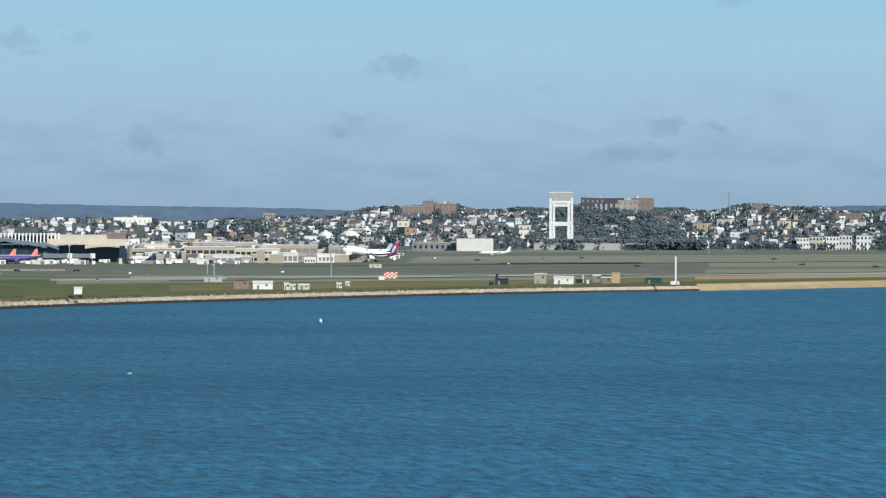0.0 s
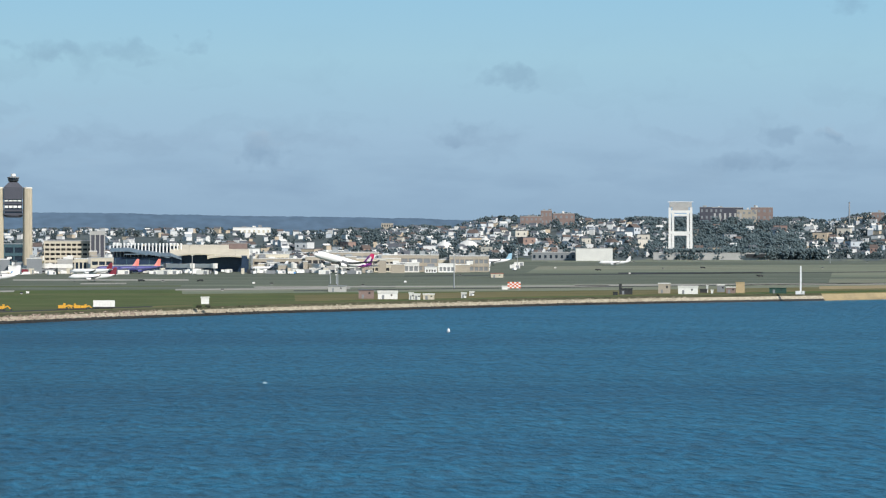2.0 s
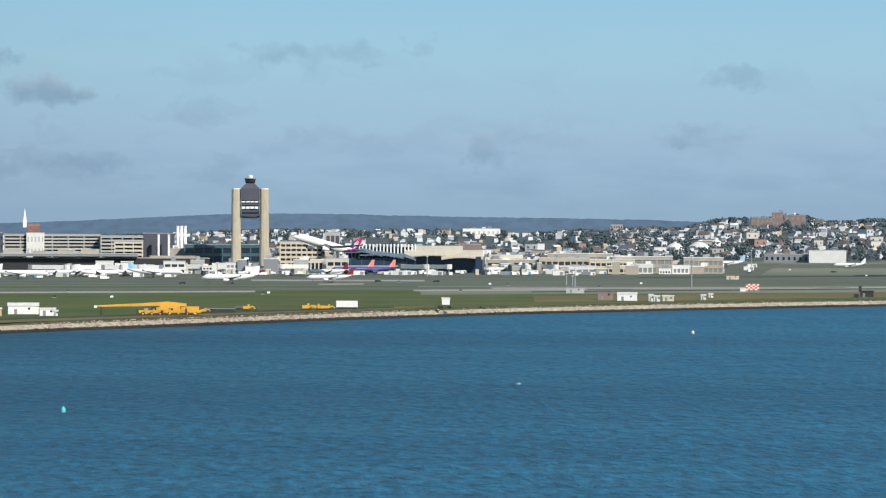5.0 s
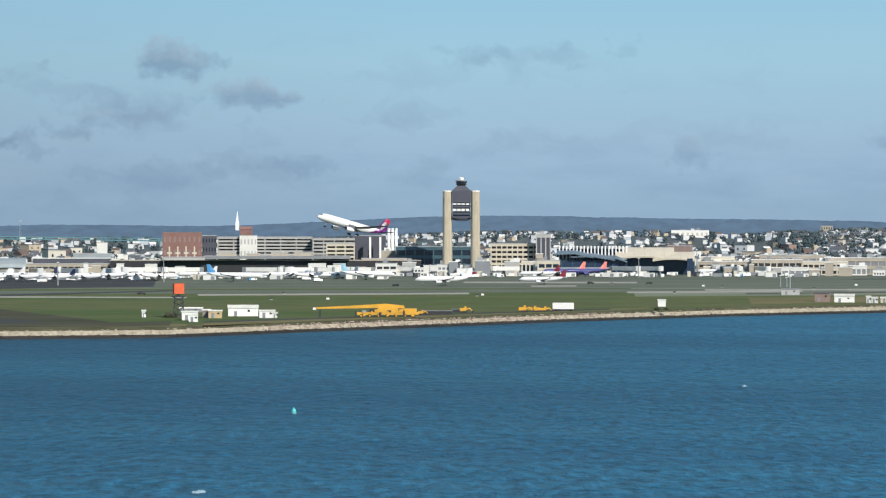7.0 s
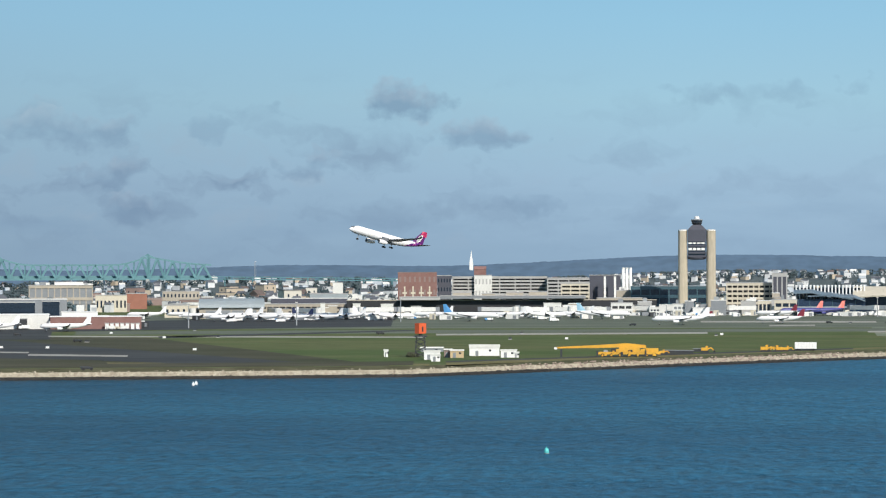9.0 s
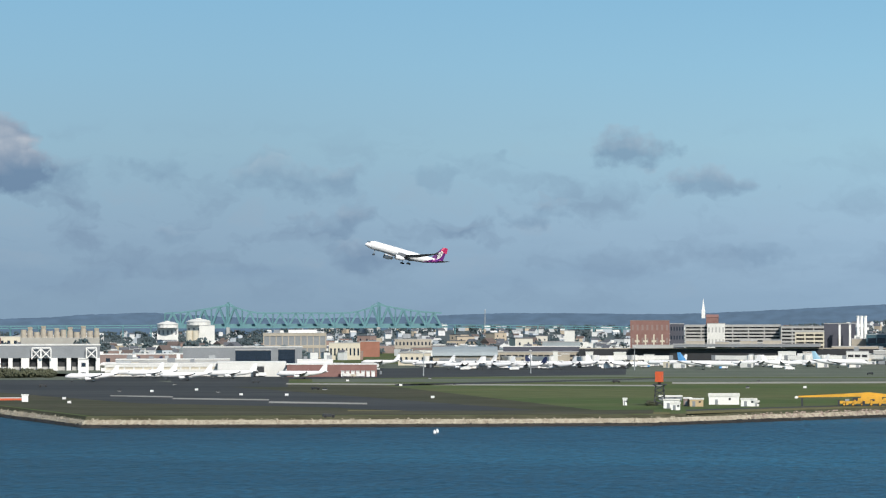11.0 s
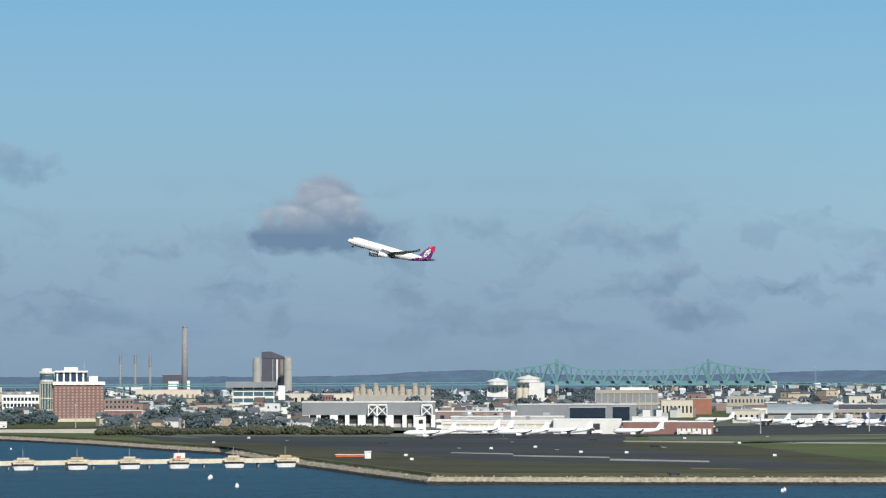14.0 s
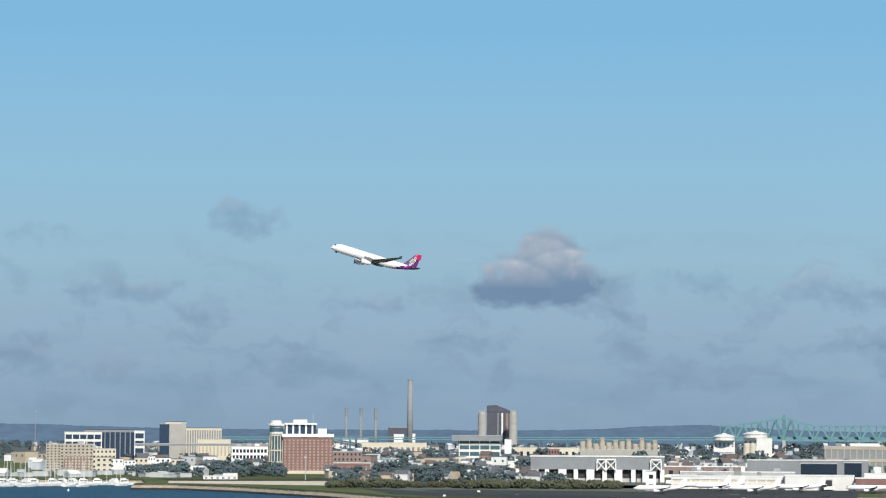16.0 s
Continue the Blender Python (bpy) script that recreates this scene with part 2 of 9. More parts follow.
def sea_material():
    m = bpy.data.materials.new("sea_water")
    m.use_nodes = True
    nt = m.node_tree
    b = nt.nodes["Principled BSDF"]
    tc = nt.nodes.new("ShaderNodeTexCoord")
    def noise_at(scale, stretch, detail, rough=0.55):
        mp = nt.nodes.new("ShaderNodeMapping")
        mp.inputs["Scale"].default_value = stretch
        mp.inputs["Rotation"].default_value = (0, 0, 0.03)
        n = nt.nodes.new("ShaderNodeTexNoise")
        n.inputs["Scale"].default_value, n.inputs["Detail"].default_value, n.inputs["Roughness"].default_value = scale, detail, rough
        nt.links.new(tc.outputs["Object"], mp.inputs[0])
        nt.links.new(mp.outputs[0], n.inputs["Vector"])
        return n.outputs[0]
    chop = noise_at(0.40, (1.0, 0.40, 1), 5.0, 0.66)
    swell = noise_at(0.05, (1.0, 0.6, 1), 3.0)
    gust = noise_at(0.004, (0.45, 2.2, 1), 4.0)
    ramp = nt.nodes.new("ShaderNodeValToRGB")
    ramp.color_ramp.elements[0].position, ramp.color_ramp.elements[0].color = 0.34, (0.0075, 0.072, 0.137, 1)
    ramp.color_ramp.elements[1].position, ramp.color_ramp.elements[1].color = 0.68, (0.016, 0.113, 0.194, 1)
    nt.links.new(gust, ramp.inputs[0])
    # Light and dark of the wave faces, painted into the base colour
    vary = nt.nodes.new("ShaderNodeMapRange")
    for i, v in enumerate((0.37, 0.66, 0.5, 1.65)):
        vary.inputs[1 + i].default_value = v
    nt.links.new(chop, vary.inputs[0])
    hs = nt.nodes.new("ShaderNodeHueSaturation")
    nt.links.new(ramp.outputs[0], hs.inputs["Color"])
    # A coarser layer of the same painted wave light
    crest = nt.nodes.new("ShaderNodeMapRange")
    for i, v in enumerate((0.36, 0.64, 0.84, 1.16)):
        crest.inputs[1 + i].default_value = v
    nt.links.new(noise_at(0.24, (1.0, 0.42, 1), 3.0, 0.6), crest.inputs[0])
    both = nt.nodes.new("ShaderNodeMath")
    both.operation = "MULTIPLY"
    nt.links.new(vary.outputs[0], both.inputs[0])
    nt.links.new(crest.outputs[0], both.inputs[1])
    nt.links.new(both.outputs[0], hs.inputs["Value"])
    # the colour darkens towards the west
    sep = nt.nodes.new("ShaderNodeSeparateXYZ")
    nt.links.new(tc.outputs["Object"], sep.inputs[0])
    westward = nt.nodes.new("ShaderNodeMapRange")
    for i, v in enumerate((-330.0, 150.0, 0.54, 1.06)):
        westward.inputs[1 + i].default_value = v
    nt.links.new(sep.outputs[0], westward.inputs[0])
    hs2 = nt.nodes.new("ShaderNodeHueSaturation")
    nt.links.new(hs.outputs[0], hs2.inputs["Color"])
    nt.links.new(westward.outputs[0], hs2.inputs["Value"])
    # lighter and darker bands by distance, set in the base colour
    band_y = nt.nodes.new("ShaderNodeMath")
    band_y.operation = "MULTIPLY_ADD"
    nt.links.new(gust, band_y.inputs[0])
    band_y.inputs[1].default_value = 260.0
    nt.links.new(sep.outputs[1], band_y.inputs[2])
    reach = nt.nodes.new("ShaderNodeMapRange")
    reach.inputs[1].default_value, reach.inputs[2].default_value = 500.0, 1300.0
    nt.links.new(band_y.outputs[0], reach.inputs[0])
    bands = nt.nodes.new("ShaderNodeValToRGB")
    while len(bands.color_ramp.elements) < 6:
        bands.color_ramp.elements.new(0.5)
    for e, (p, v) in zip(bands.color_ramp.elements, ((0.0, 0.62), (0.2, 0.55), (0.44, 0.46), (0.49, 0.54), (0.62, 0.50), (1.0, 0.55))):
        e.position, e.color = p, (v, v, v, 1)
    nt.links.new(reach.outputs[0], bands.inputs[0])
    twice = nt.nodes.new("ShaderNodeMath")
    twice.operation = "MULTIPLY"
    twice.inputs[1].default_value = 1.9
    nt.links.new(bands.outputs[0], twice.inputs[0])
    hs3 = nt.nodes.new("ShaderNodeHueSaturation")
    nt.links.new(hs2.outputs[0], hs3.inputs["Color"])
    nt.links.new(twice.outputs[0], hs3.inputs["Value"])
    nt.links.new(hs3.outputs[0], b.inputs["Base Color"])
    b.inputs["Roughness"].default_value = 0.42
    b.inputs["Specular IOR Level"].default_value = 0.14
    add = nt.nodes.new("ShaderNodeMath")
    add.operation = "MULTIPLY_ADD"
    nt.links.new(swell, add.inputs[0])
    add.inputs[1].default_value = 2.5
    nt.links.new(chop, add.inputs[2])
    bp = nt.nodes.new("ShaderNodeBump")
    bp.inputs["Strength"].default_value, bp.inputs["Distance"].default_value = 1.0, 1.1
    nt.links.new(add.outputs[0], bp.inputs["Height"])
    nt.links.new(bp.outputs[0], b.inputs["Normal"])
    return m


M = {
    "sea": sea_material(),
    "grass": material("mown_grass", (0.076, 0.112, 0.040), 0.95, size=60, second=(0.125, 0.13, 0.06), amount=0.8, spread=0.2, fine=14, stretch=(0.2, 1, 1), spec=0.1),
    "worn_grass": material("worn_olive_grass", (0.056, 0.062, 0.037), 0.95, size=45, second=(0.084, 0.080, 0.054), amount=1.0, spread=0.2, fine=14, stretch=(0.15, 1, 1), spec=0.1),
    "pier_cream": material("weathered_cream_concrete", (0.72, 0.66, 0.54), 0.85, size=5, second=(0.48, 0.40, 0.28), amount=0.7, spread=0.1),
    "blue_metal": material("blue_grey_metal_roof", (0.13, 0.185, 0.235), 0.5, size=10, second=(0.17, 0.22, 0.26), amount=0.5, stretch=(0.3, 1, 1)),
    "dry_grass": material("dry_grass", (0.19, 0.165, 0.085), 0.95, size=40, second=(0.11, 0.115, 0.05), amount=0.8, stretch=(0.3, 1, 1), spec=0.1),
    "pale_grass": material("grey_green_grass", (0.160, 0.195, 0.140), 0.95, size=55, second=(0.235, 0.235, 0.18), amount=1.0, spread=0.15, stretch=(0.08, 1, 1), spec=0.1),
    "asphalt": material("old_asphalt", (0.110, 0.130, 0.100), 0.9, size=40, second=(0.148, 0.166, 0.130), amount=0.9, spread=0.15, stretch=(0.12, 1, 1), spec=0.1),
    "dark_asphalt": material("dark_asphalt", (0.045, 0.050, 0.055), 0.9, size=40, second=(0.070, 0.074, 0.074), amount=0.9, spread=0.15, stretch=(0.12, 1, 1), spec=0.1),
    "pale_concrete": material("pale_concrete", (0.36, 0.35, 0.32), 0.85, size=25, amount=0.3, spec=0.1),
    "sand": material("shore_sand", (0.36, 0.29, 0.17), 0.95, size=12, second=(0.26, 0.22, 0.14), amount=0.7, spec=0.1),
    "rock": material("riprap_stone", (0.46, 0.415, 0.325), 0.9, size=1.6, second=(0.30, 0.265, 0.205), amount=1.0, spread=0.25, bump=0.4, spec=0.1),
    "red_rock": material("reddish_stone", (0.43, 0.345, 0.295), 0.9, size=1.6, second=(0.21, 0.165, 0.14), amount=1.0, spread=0.35, bump=0.4, spec=0.1),
    "wet_rock": material("wet_weedy_stone", (0.022, 0.021, 0.019), 0.6, size=3, spread=0.4),
    "concrete": material("tan_concrete", (0.44, 0.395, 0.325), 0.85, size=8, amount=0.35),
    "grey": material("grey_concrete", (0.46, 0.46, 0.45), 0.85, size=8, amount=0.3),
    "mid_grey": material("grey_cladding", (0.24, 0.26, 0.28), 0.7, size=8, amount=0.3),
    "cream": material("cream_panel", (0.62, 0.57, 0.46), 0.8, size=8, amount=0.2),
    "white": material("white_paint", (0.86, 0.86, 0.84), 0.6, size=6, second=(0.74, 0.73, 0.70), amount=0.5, spread=0.06),
    # Dark cladding; also shade painted over whole faces
    "offwhite": material("offwhite_panel", (0.74, 0.74, 0.71), 0.7, size=8, amount=0.25),
    "brick": material("red_brick", (0.255, 0.145, 0.13), 0.9, size=5, second=(0.20, 0.10, 0.088), amount=0.6),
    "brown_brick": material("brown_brick", (0.275, 0.205, 0.185), 0.9, size=6, amount=0.4),
    # Near-black, for dark paint and for shade painted inside openings
    "dark": material("dark_paint_and_shade", (0.025, 0.027, 0.032), 0.6, size=5),
    "glass": material("dark_glazing", (0.022, 0.035, 0.055), 0.15, size=6, spread=0.3, spec=0.6),
    "teal": material("teal_glazing", (0.07, 0.13, 0.16), 0.25, size=6, spread=0.2),
    "blue_glass": material("blue_glazing", (0.030, 0.052, 0.095), 0.25, size=6, spread=0.25),
    "slate": material("slate_roof", (0.12, 0.13, 0.15), 0.8, size=5, amount=0.4),
    "grey_roof": material("grey_metal_roof", (0.33, 0.38, 0.40), 0.5, size=10, amount=0.3),
    "brown_roof": material("brown_shingle", (0.14, 0.11, 0.10), 0.9, size=4),
    "orange": material("orange_cladding", (0.33, 0.145, 0.10), 0.7, size=6),
    # Leaf colour is lightened towards blue-grey to paint in the haze
    "leaf": material("hazy_leaf", (0.084, 0.120, 0.130), 0.9, size=9, second=(0.068, 0.102, 0.116), amount=0.8, spread=0.2, tint=0.3),
    "scrub": material("shore_scrub", (0.085, 0.092, 0.055), 0.9, size=4, second=(0.058, 0.066, 0.040), amount=0.8, spread=0.4, tint=0.2),
    "bark": material("bark", (0.09, 0.07, 0.05), 0.95, size=1),
    "bridge_green": material("weathered_green_steel", (0.125, 0.275, 0.305), 0.6, size=10, amount=0.3),
    "steel": material("galvanised_steel", (0.40, 0.42, 0.43), 0.5, 0.4, size=3),
    "dark_steel": material("dark_steel", (0.05, 0.055, 0.06), 0.6, 0.3, size=3),
    "tower": material("tower_concrete", (0.50, 0.44, 0.33), 0.85, size=14, second=(0.42, 0.37, 0.29), amount=0.6, spread=0.08, stretch=(1, 1, 0.2)),
    "stack": material("stack_concrete", (0.265, 0.27, 0.28), 0.9, size=14, amount=0.3),
    "silo": material("silo_concrete", (0.40, 0.39, 0.36), 0.9, size=10, amount=0.3),
    "purple_brown": material("dark_cladding_and_shade", (0.075, 0.08, 0.105), 0.7, size=10),
    "yellow": material("machine_yellow", (0.78, 0.41, 0.04), 0.5, size=4, second=(0.5, 0.28, 0.04), amount=0.6),
    "safety_orange": material("safety_orange", (0.70, 0.12, 0.04), 0.6, size=3),
    "green_paint": material("dark_green_paint", (0.03, 0.085, 0.07), 0.6, size=3),
    "tan": material("tan_paint", (0.55, 0.42, 0.25), 0.8, size=3),
    "rubber": material("black_rubber", (0.02, 0.02, 0.02), 0.8, size=1),
    "plane": material("aircraft_white", (0.86, 0.86, 0.86), 0.3, size=10, second=(0.80, 0.80, 0.81), amount=0.3, spread=0.03),
    # Aircraft grey, darkened to paint in the shade of wing undersides
    "alu": material("aircraft_grey_and_shade", (0.17, 0.18, 0.20), 0.4, 0.2, size=6, spread=0.06),
    "tail_blue": material("tail_blue", (0.10, 0.33, 0.66), 0.4, size=5),
    "tail_pale": material("tail_pale_blue", (0.36, 0.60, 0.75), 0.4, size=5),
    "tail_red": material("tail_dark_red", (0.24, 0.03, 0.05), 0.4, size=5),
    "tail_dark": material("tail_navy", (0.02, 0.03, 0.09), 0.4, size=5),
    "tail_orange": material("tail_orange_red", (0.80, 0.17, 0.10), 0.4, size=5, second=(0.75, 0.30, 0.30), amount=0.8),
    "tail_violet": material("body_violet_blue", (0.07, 0.075, 0.26), 0.4, size=5),
    "violet": material("violet_paint", (0.12, 0.02, 0.16), 0.35, size=4, spread=0.1),
    "magenta": material("magenta_red_paint", (0.55, 0.03, 0.09), 0.35, size=4, second=(0.32, 0.02, 0.12), amount=0.5),
    # Ridge woods carry the blue haze of distance in their base colour
    "ridge": material("hazy_distant_woods", (0.080, 0.135, 0.205), 0.95, size=260, second=(0.072, 0.124, 0.190), amount=1.0, spread=0.1, fine=10, stretch=(1, 1, 3)),
    # Slope colour lightened and cooled, again holding haze
    "hill": material("hazy_hillside", (0.070, 0.095, 0.100), 0.95, size=60, second=(0.09, 0.108, 0.105), amount=0.7, spread=0.4, fine=10),
    "buoy": material("buoy_white", (0.82, 0.82, 0.82), 0.5, size=1, spread=0.03),
    "cyan": material("buoy_cyan", (0.10, 0.55, 0.55), 0.5, size=1),
    "foam": material("foam", (0.30, 0.42, 0.50), 0.9, size=2),
}
# Wall colours dimmed so that far houses have haze in their paint
HOUSE_WALLS = [material("clapboard_" + n, c, 0.8, size=5, spread=0.05, amount=0.2) for n, c in (("white", (0.68, 0.69, 0.69)), ("ivory", (0.60, 0.57, 0.50)), ("grey", (0.48, 0.50, 0.52)), ("brick", (0.30, 0.21, 0.18)), ("tan", (0.50, 0.42, 0.32)), ("pale", (0.52, 0.57, 0.62)))]


# ---- building blocks ----
def mesh_of(name, bm, mat, smooth=False):
    me = bpy.data.meshes.new(name)
    bmesh.ops.recalc_face_normals(bm, faces=bm.faces)
    bm.to_mesh(me)
    bm.free()
    me.materials.append(M[mat] if isinstance(mat, str) else mat)
    if smooth:
        for p in me.polygons:
            p.use_smooth = True
    return me


def part(name, bm, mat, parent, label="", smooth=False):
    ob = new(name, mesh_of(name, bm, mat, smooth) if isinstance(bm, bmesh.types.BMesh) else bm)
    ob.parent = parent
    return tagged(ob, label)


def thing(name, x, y, z, turn, label, category, group="", kind=""):
    ob = new(name)
    ob.matrix_basis = pose(x, y, z, 0, 0, turn)
    return tagged(ob, label, category, group, kind)


def solid(name, bm, mat, label, category, kind="", group="", m=None, smooth=False):
    ob = new(name, mesh_of(name, bm, mat, smooth))
    if m is not None:
        ob.matrix_basis = m
    return tagged(ob, label, category, group, kind)


def bx(bm, x0, x1, y0, y1, z0, z1):
    vs = [bm.verts.new((x, y, z)) for z in (z0, z1) for x, y in ((x0, y0), (x1, y0), (x1, y1), (x0, y1))]
    for f in ((0, 3, 2, 1), (4, 5, 6, 7), (0, 1, 5, 4), (1, 2, 6, 5), (2, 3, 7, 6), (3, 0, 4, 7)):
        bm.faces.new([vs[i] for i in f])
    return bm


def box(x0, x1, y0, y1, z0, z1):
    return bx(bmesh.new(), x0, x1, y0, y1, z0, z1)


def rings(bm, profile, n=12):
    """A closed skin over rings; each ring is a list of n points."""
    rows = [[bm.verts.new(p) for p in ring] for ring in profile]
    for a, b in zip(rows, rows[1:]):
        for i in range(len(a)):
            bm.faces.new((a[i], a[(i + 1) % len(a)], b[(i + 1) % len(b)], b[i]))
    bm.faces.new(rows[0][::-1])
    bm.faces.new(rows[-1])
    return bm


def drum(bm, x, y, levels, n=12):
    return rings(bm, [[(x + r * math.cos(k * 2 * math.pi / n), y + r * math.sin(k * 2 * math.pi / n), z) for k in range(n)] for z, r in levels])


def beam(bm, a, b, r):
    a, b = Vector(a), Vector(b)
    d = (b - a).normalized()
    u = d.cross(Vector((0, 0, 1)) if abs(d.z) < 0.9 else Vector((0, 1, 0))).normalized() * r
    v = d.cross(u).normalized() * r
    return rings(bm, [[p + u + v, p - u + v, p - u - v, p + u - v] for p in (a, b)])


def gable(w, d, z0, z1, over=0.3):
    bm = bmesh.new()
    rings(bm, [[(x, -over, z0), (x, d + over, z0), (x, d / 2, z1)] for x in (-w / 2 - over, w / 2 + over)])
    return bm


def window_mesh(w, h, mat="glass"):
    bm = bmesh.new()
    bx(bm, -w / 2, w / 2, -0.12, 0.05, 0, h)
    return mesh_of("window", bm, mat)


def building(name, x, y, turn, w, h, depth, wall, label, category="building", style="plain", rows=0, cols=0, z0=4.0, units=0, pane="glass", roof="grey", group=""):
    """A block whose front middle stands at x, y; style says how its openings are made."""
    ob = thing(name, x, y, z0, turn, label, category, group)
    rnd = random.Random(int(abs(x) * 7 + abs(y)))
    if style in ("deck", "band") and rows:
        back = 2.2 if style == "deck" else 0.45
        # A deck's near-black core paints the shade between its floors
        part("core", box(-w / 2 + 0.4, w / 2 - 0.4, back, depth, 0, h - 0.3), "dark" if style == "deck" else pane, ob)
        step = h / rows
        for r in range(rows + 1):
            under, over = min(step * 0.28, 1.4), min(step * 0.24, 1.2)
            part("parapet", box(-w / 2, w / 2, 0, depth + 0.1, max(r * step - under, 0), r * step + over), wall, ob)
        shared = None
        for c in range(cols + 1):
            if shared is None:
                shared = mesh_of("pier", box(-0.5, 0.5, 0.15, back + 0.2, 0, h), wall)
            part("pier", shared, wall, ob).location = (-w / 2 + 0.6 + c * (w - 1.2) / max(cols, 1), 0, 0)
        top = h + min(step * 0.24, 1.2)
    else:
        bm = box(-w / 2, w / 2, 0, depth, 0, h)
        part("wall", bm, wall, ob)
        if rows and cols:
            sx, sz = w / cols, h / rows
            wm = window_mesh(sx * 0.42, sz * 0.42, pane)
            for r in range(rows):
                for c in range(cols):
                    part("window", wm, pane, ob).location = (-w / 2 + (c + 0.5) * sx, 0, r * sz + sz * 0.27)
        top = h
    rf = part("roof", box(-w / 2 - 0.25, w / 2 + 0.25, -0.25, depth + 0.25, top + 0.02, top + 0.5), roof, ob)
    for k in range(units):
        ux, uw, uh = rnd.uniform(-w * 0.42, w * 0.42), rnd.uniform(2, 6), rnd.uniform(1.2, 3.2)
        uy = rnd.uniform(depth * 0.1, depth * 0.7)
        part("roof_unit", box(ux, ux + uw, uy, uy + uw * 0.7, top + 0.5, top + 0.5 + uh), rnd.choice(("steel", "offwhite", "mid_grey")), ob)
    return ob


SHORE = [
    (3800.0, 3200.0),
    (1300.0, 2060.0),
    (568.4, 1515.3),
    (438.0, 1447.6),
    (352.1, 1411.2),
    (276.7, 1371.5),
    (186.1, 1308.6),
    (113.3, 1255.7),
    (84.1, 1226.7),
    (36.4, 1180.2),
    (-12.6, 1123.5),
    (-67.7, 1059.9),
    (-116.8, 1003.2),
    (-178.4, 987.0),
    (-248.2, 970.8),
    (-321.6, 959.1),
    (-370.5, 1036.0),
    (-423.8, 1120.9),
    (-473.1, 1198.9),
    (-534.8, 1308.8),
    (-584.0, 1361.5),
    (-682.1, 1473.5),
    (-779.7, 1564.8),
    (-839.1, 1605.5),
    (-869.6, 1600.7),
    (-872.6, 1622.7),
    (-937.2, 1742.9),
    (-1024.7, 1702.8),
    (-2600.0, 2300.0),
]
# ---- water, land and distance ----
STEP = 1.084  # degrees of bearing for each step of the plan


def smooth(a, b, v):
    u = min(max((v - a) / (b - a), 0.0), 1.0)
    return u * u * (3 - 2 * u)


def land_z(x, y):
    """The height of the land: flat airfield, then rising ground behind it."""
    d, b = math.hypot(x, y), math.degrees(math.atan2(x, y)) / STEP
    rise = 9 + 9 * smooth(-15, -9, b) + 10 * smooth(-3, 1, b) - 3 * smooth(4, 6.5, b) + 20 * smooth(6.8, 9.8, b)
    bumps = 4 * math.sin(b * 1.9 + 1) + 2.5 * math.sin(b * 4.3)
    return 4.0 + smooth(3250, 4150, d + 60 * math.sin(b * 2.3)) * (rise + bumps * smooth(3, 9, b))


def polar(b, d):
    """A place b steps of bearing right of the control tower, d metres off."""
    return d * math.sin(radians(b * STEP)), d * math.cos(radians(b * STEP))


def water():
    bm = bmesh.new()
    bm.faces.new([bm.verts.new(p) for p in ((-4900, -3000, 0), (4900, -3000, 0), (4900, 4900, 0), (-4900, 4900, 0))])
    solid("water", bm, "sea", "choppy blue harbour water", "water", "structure")


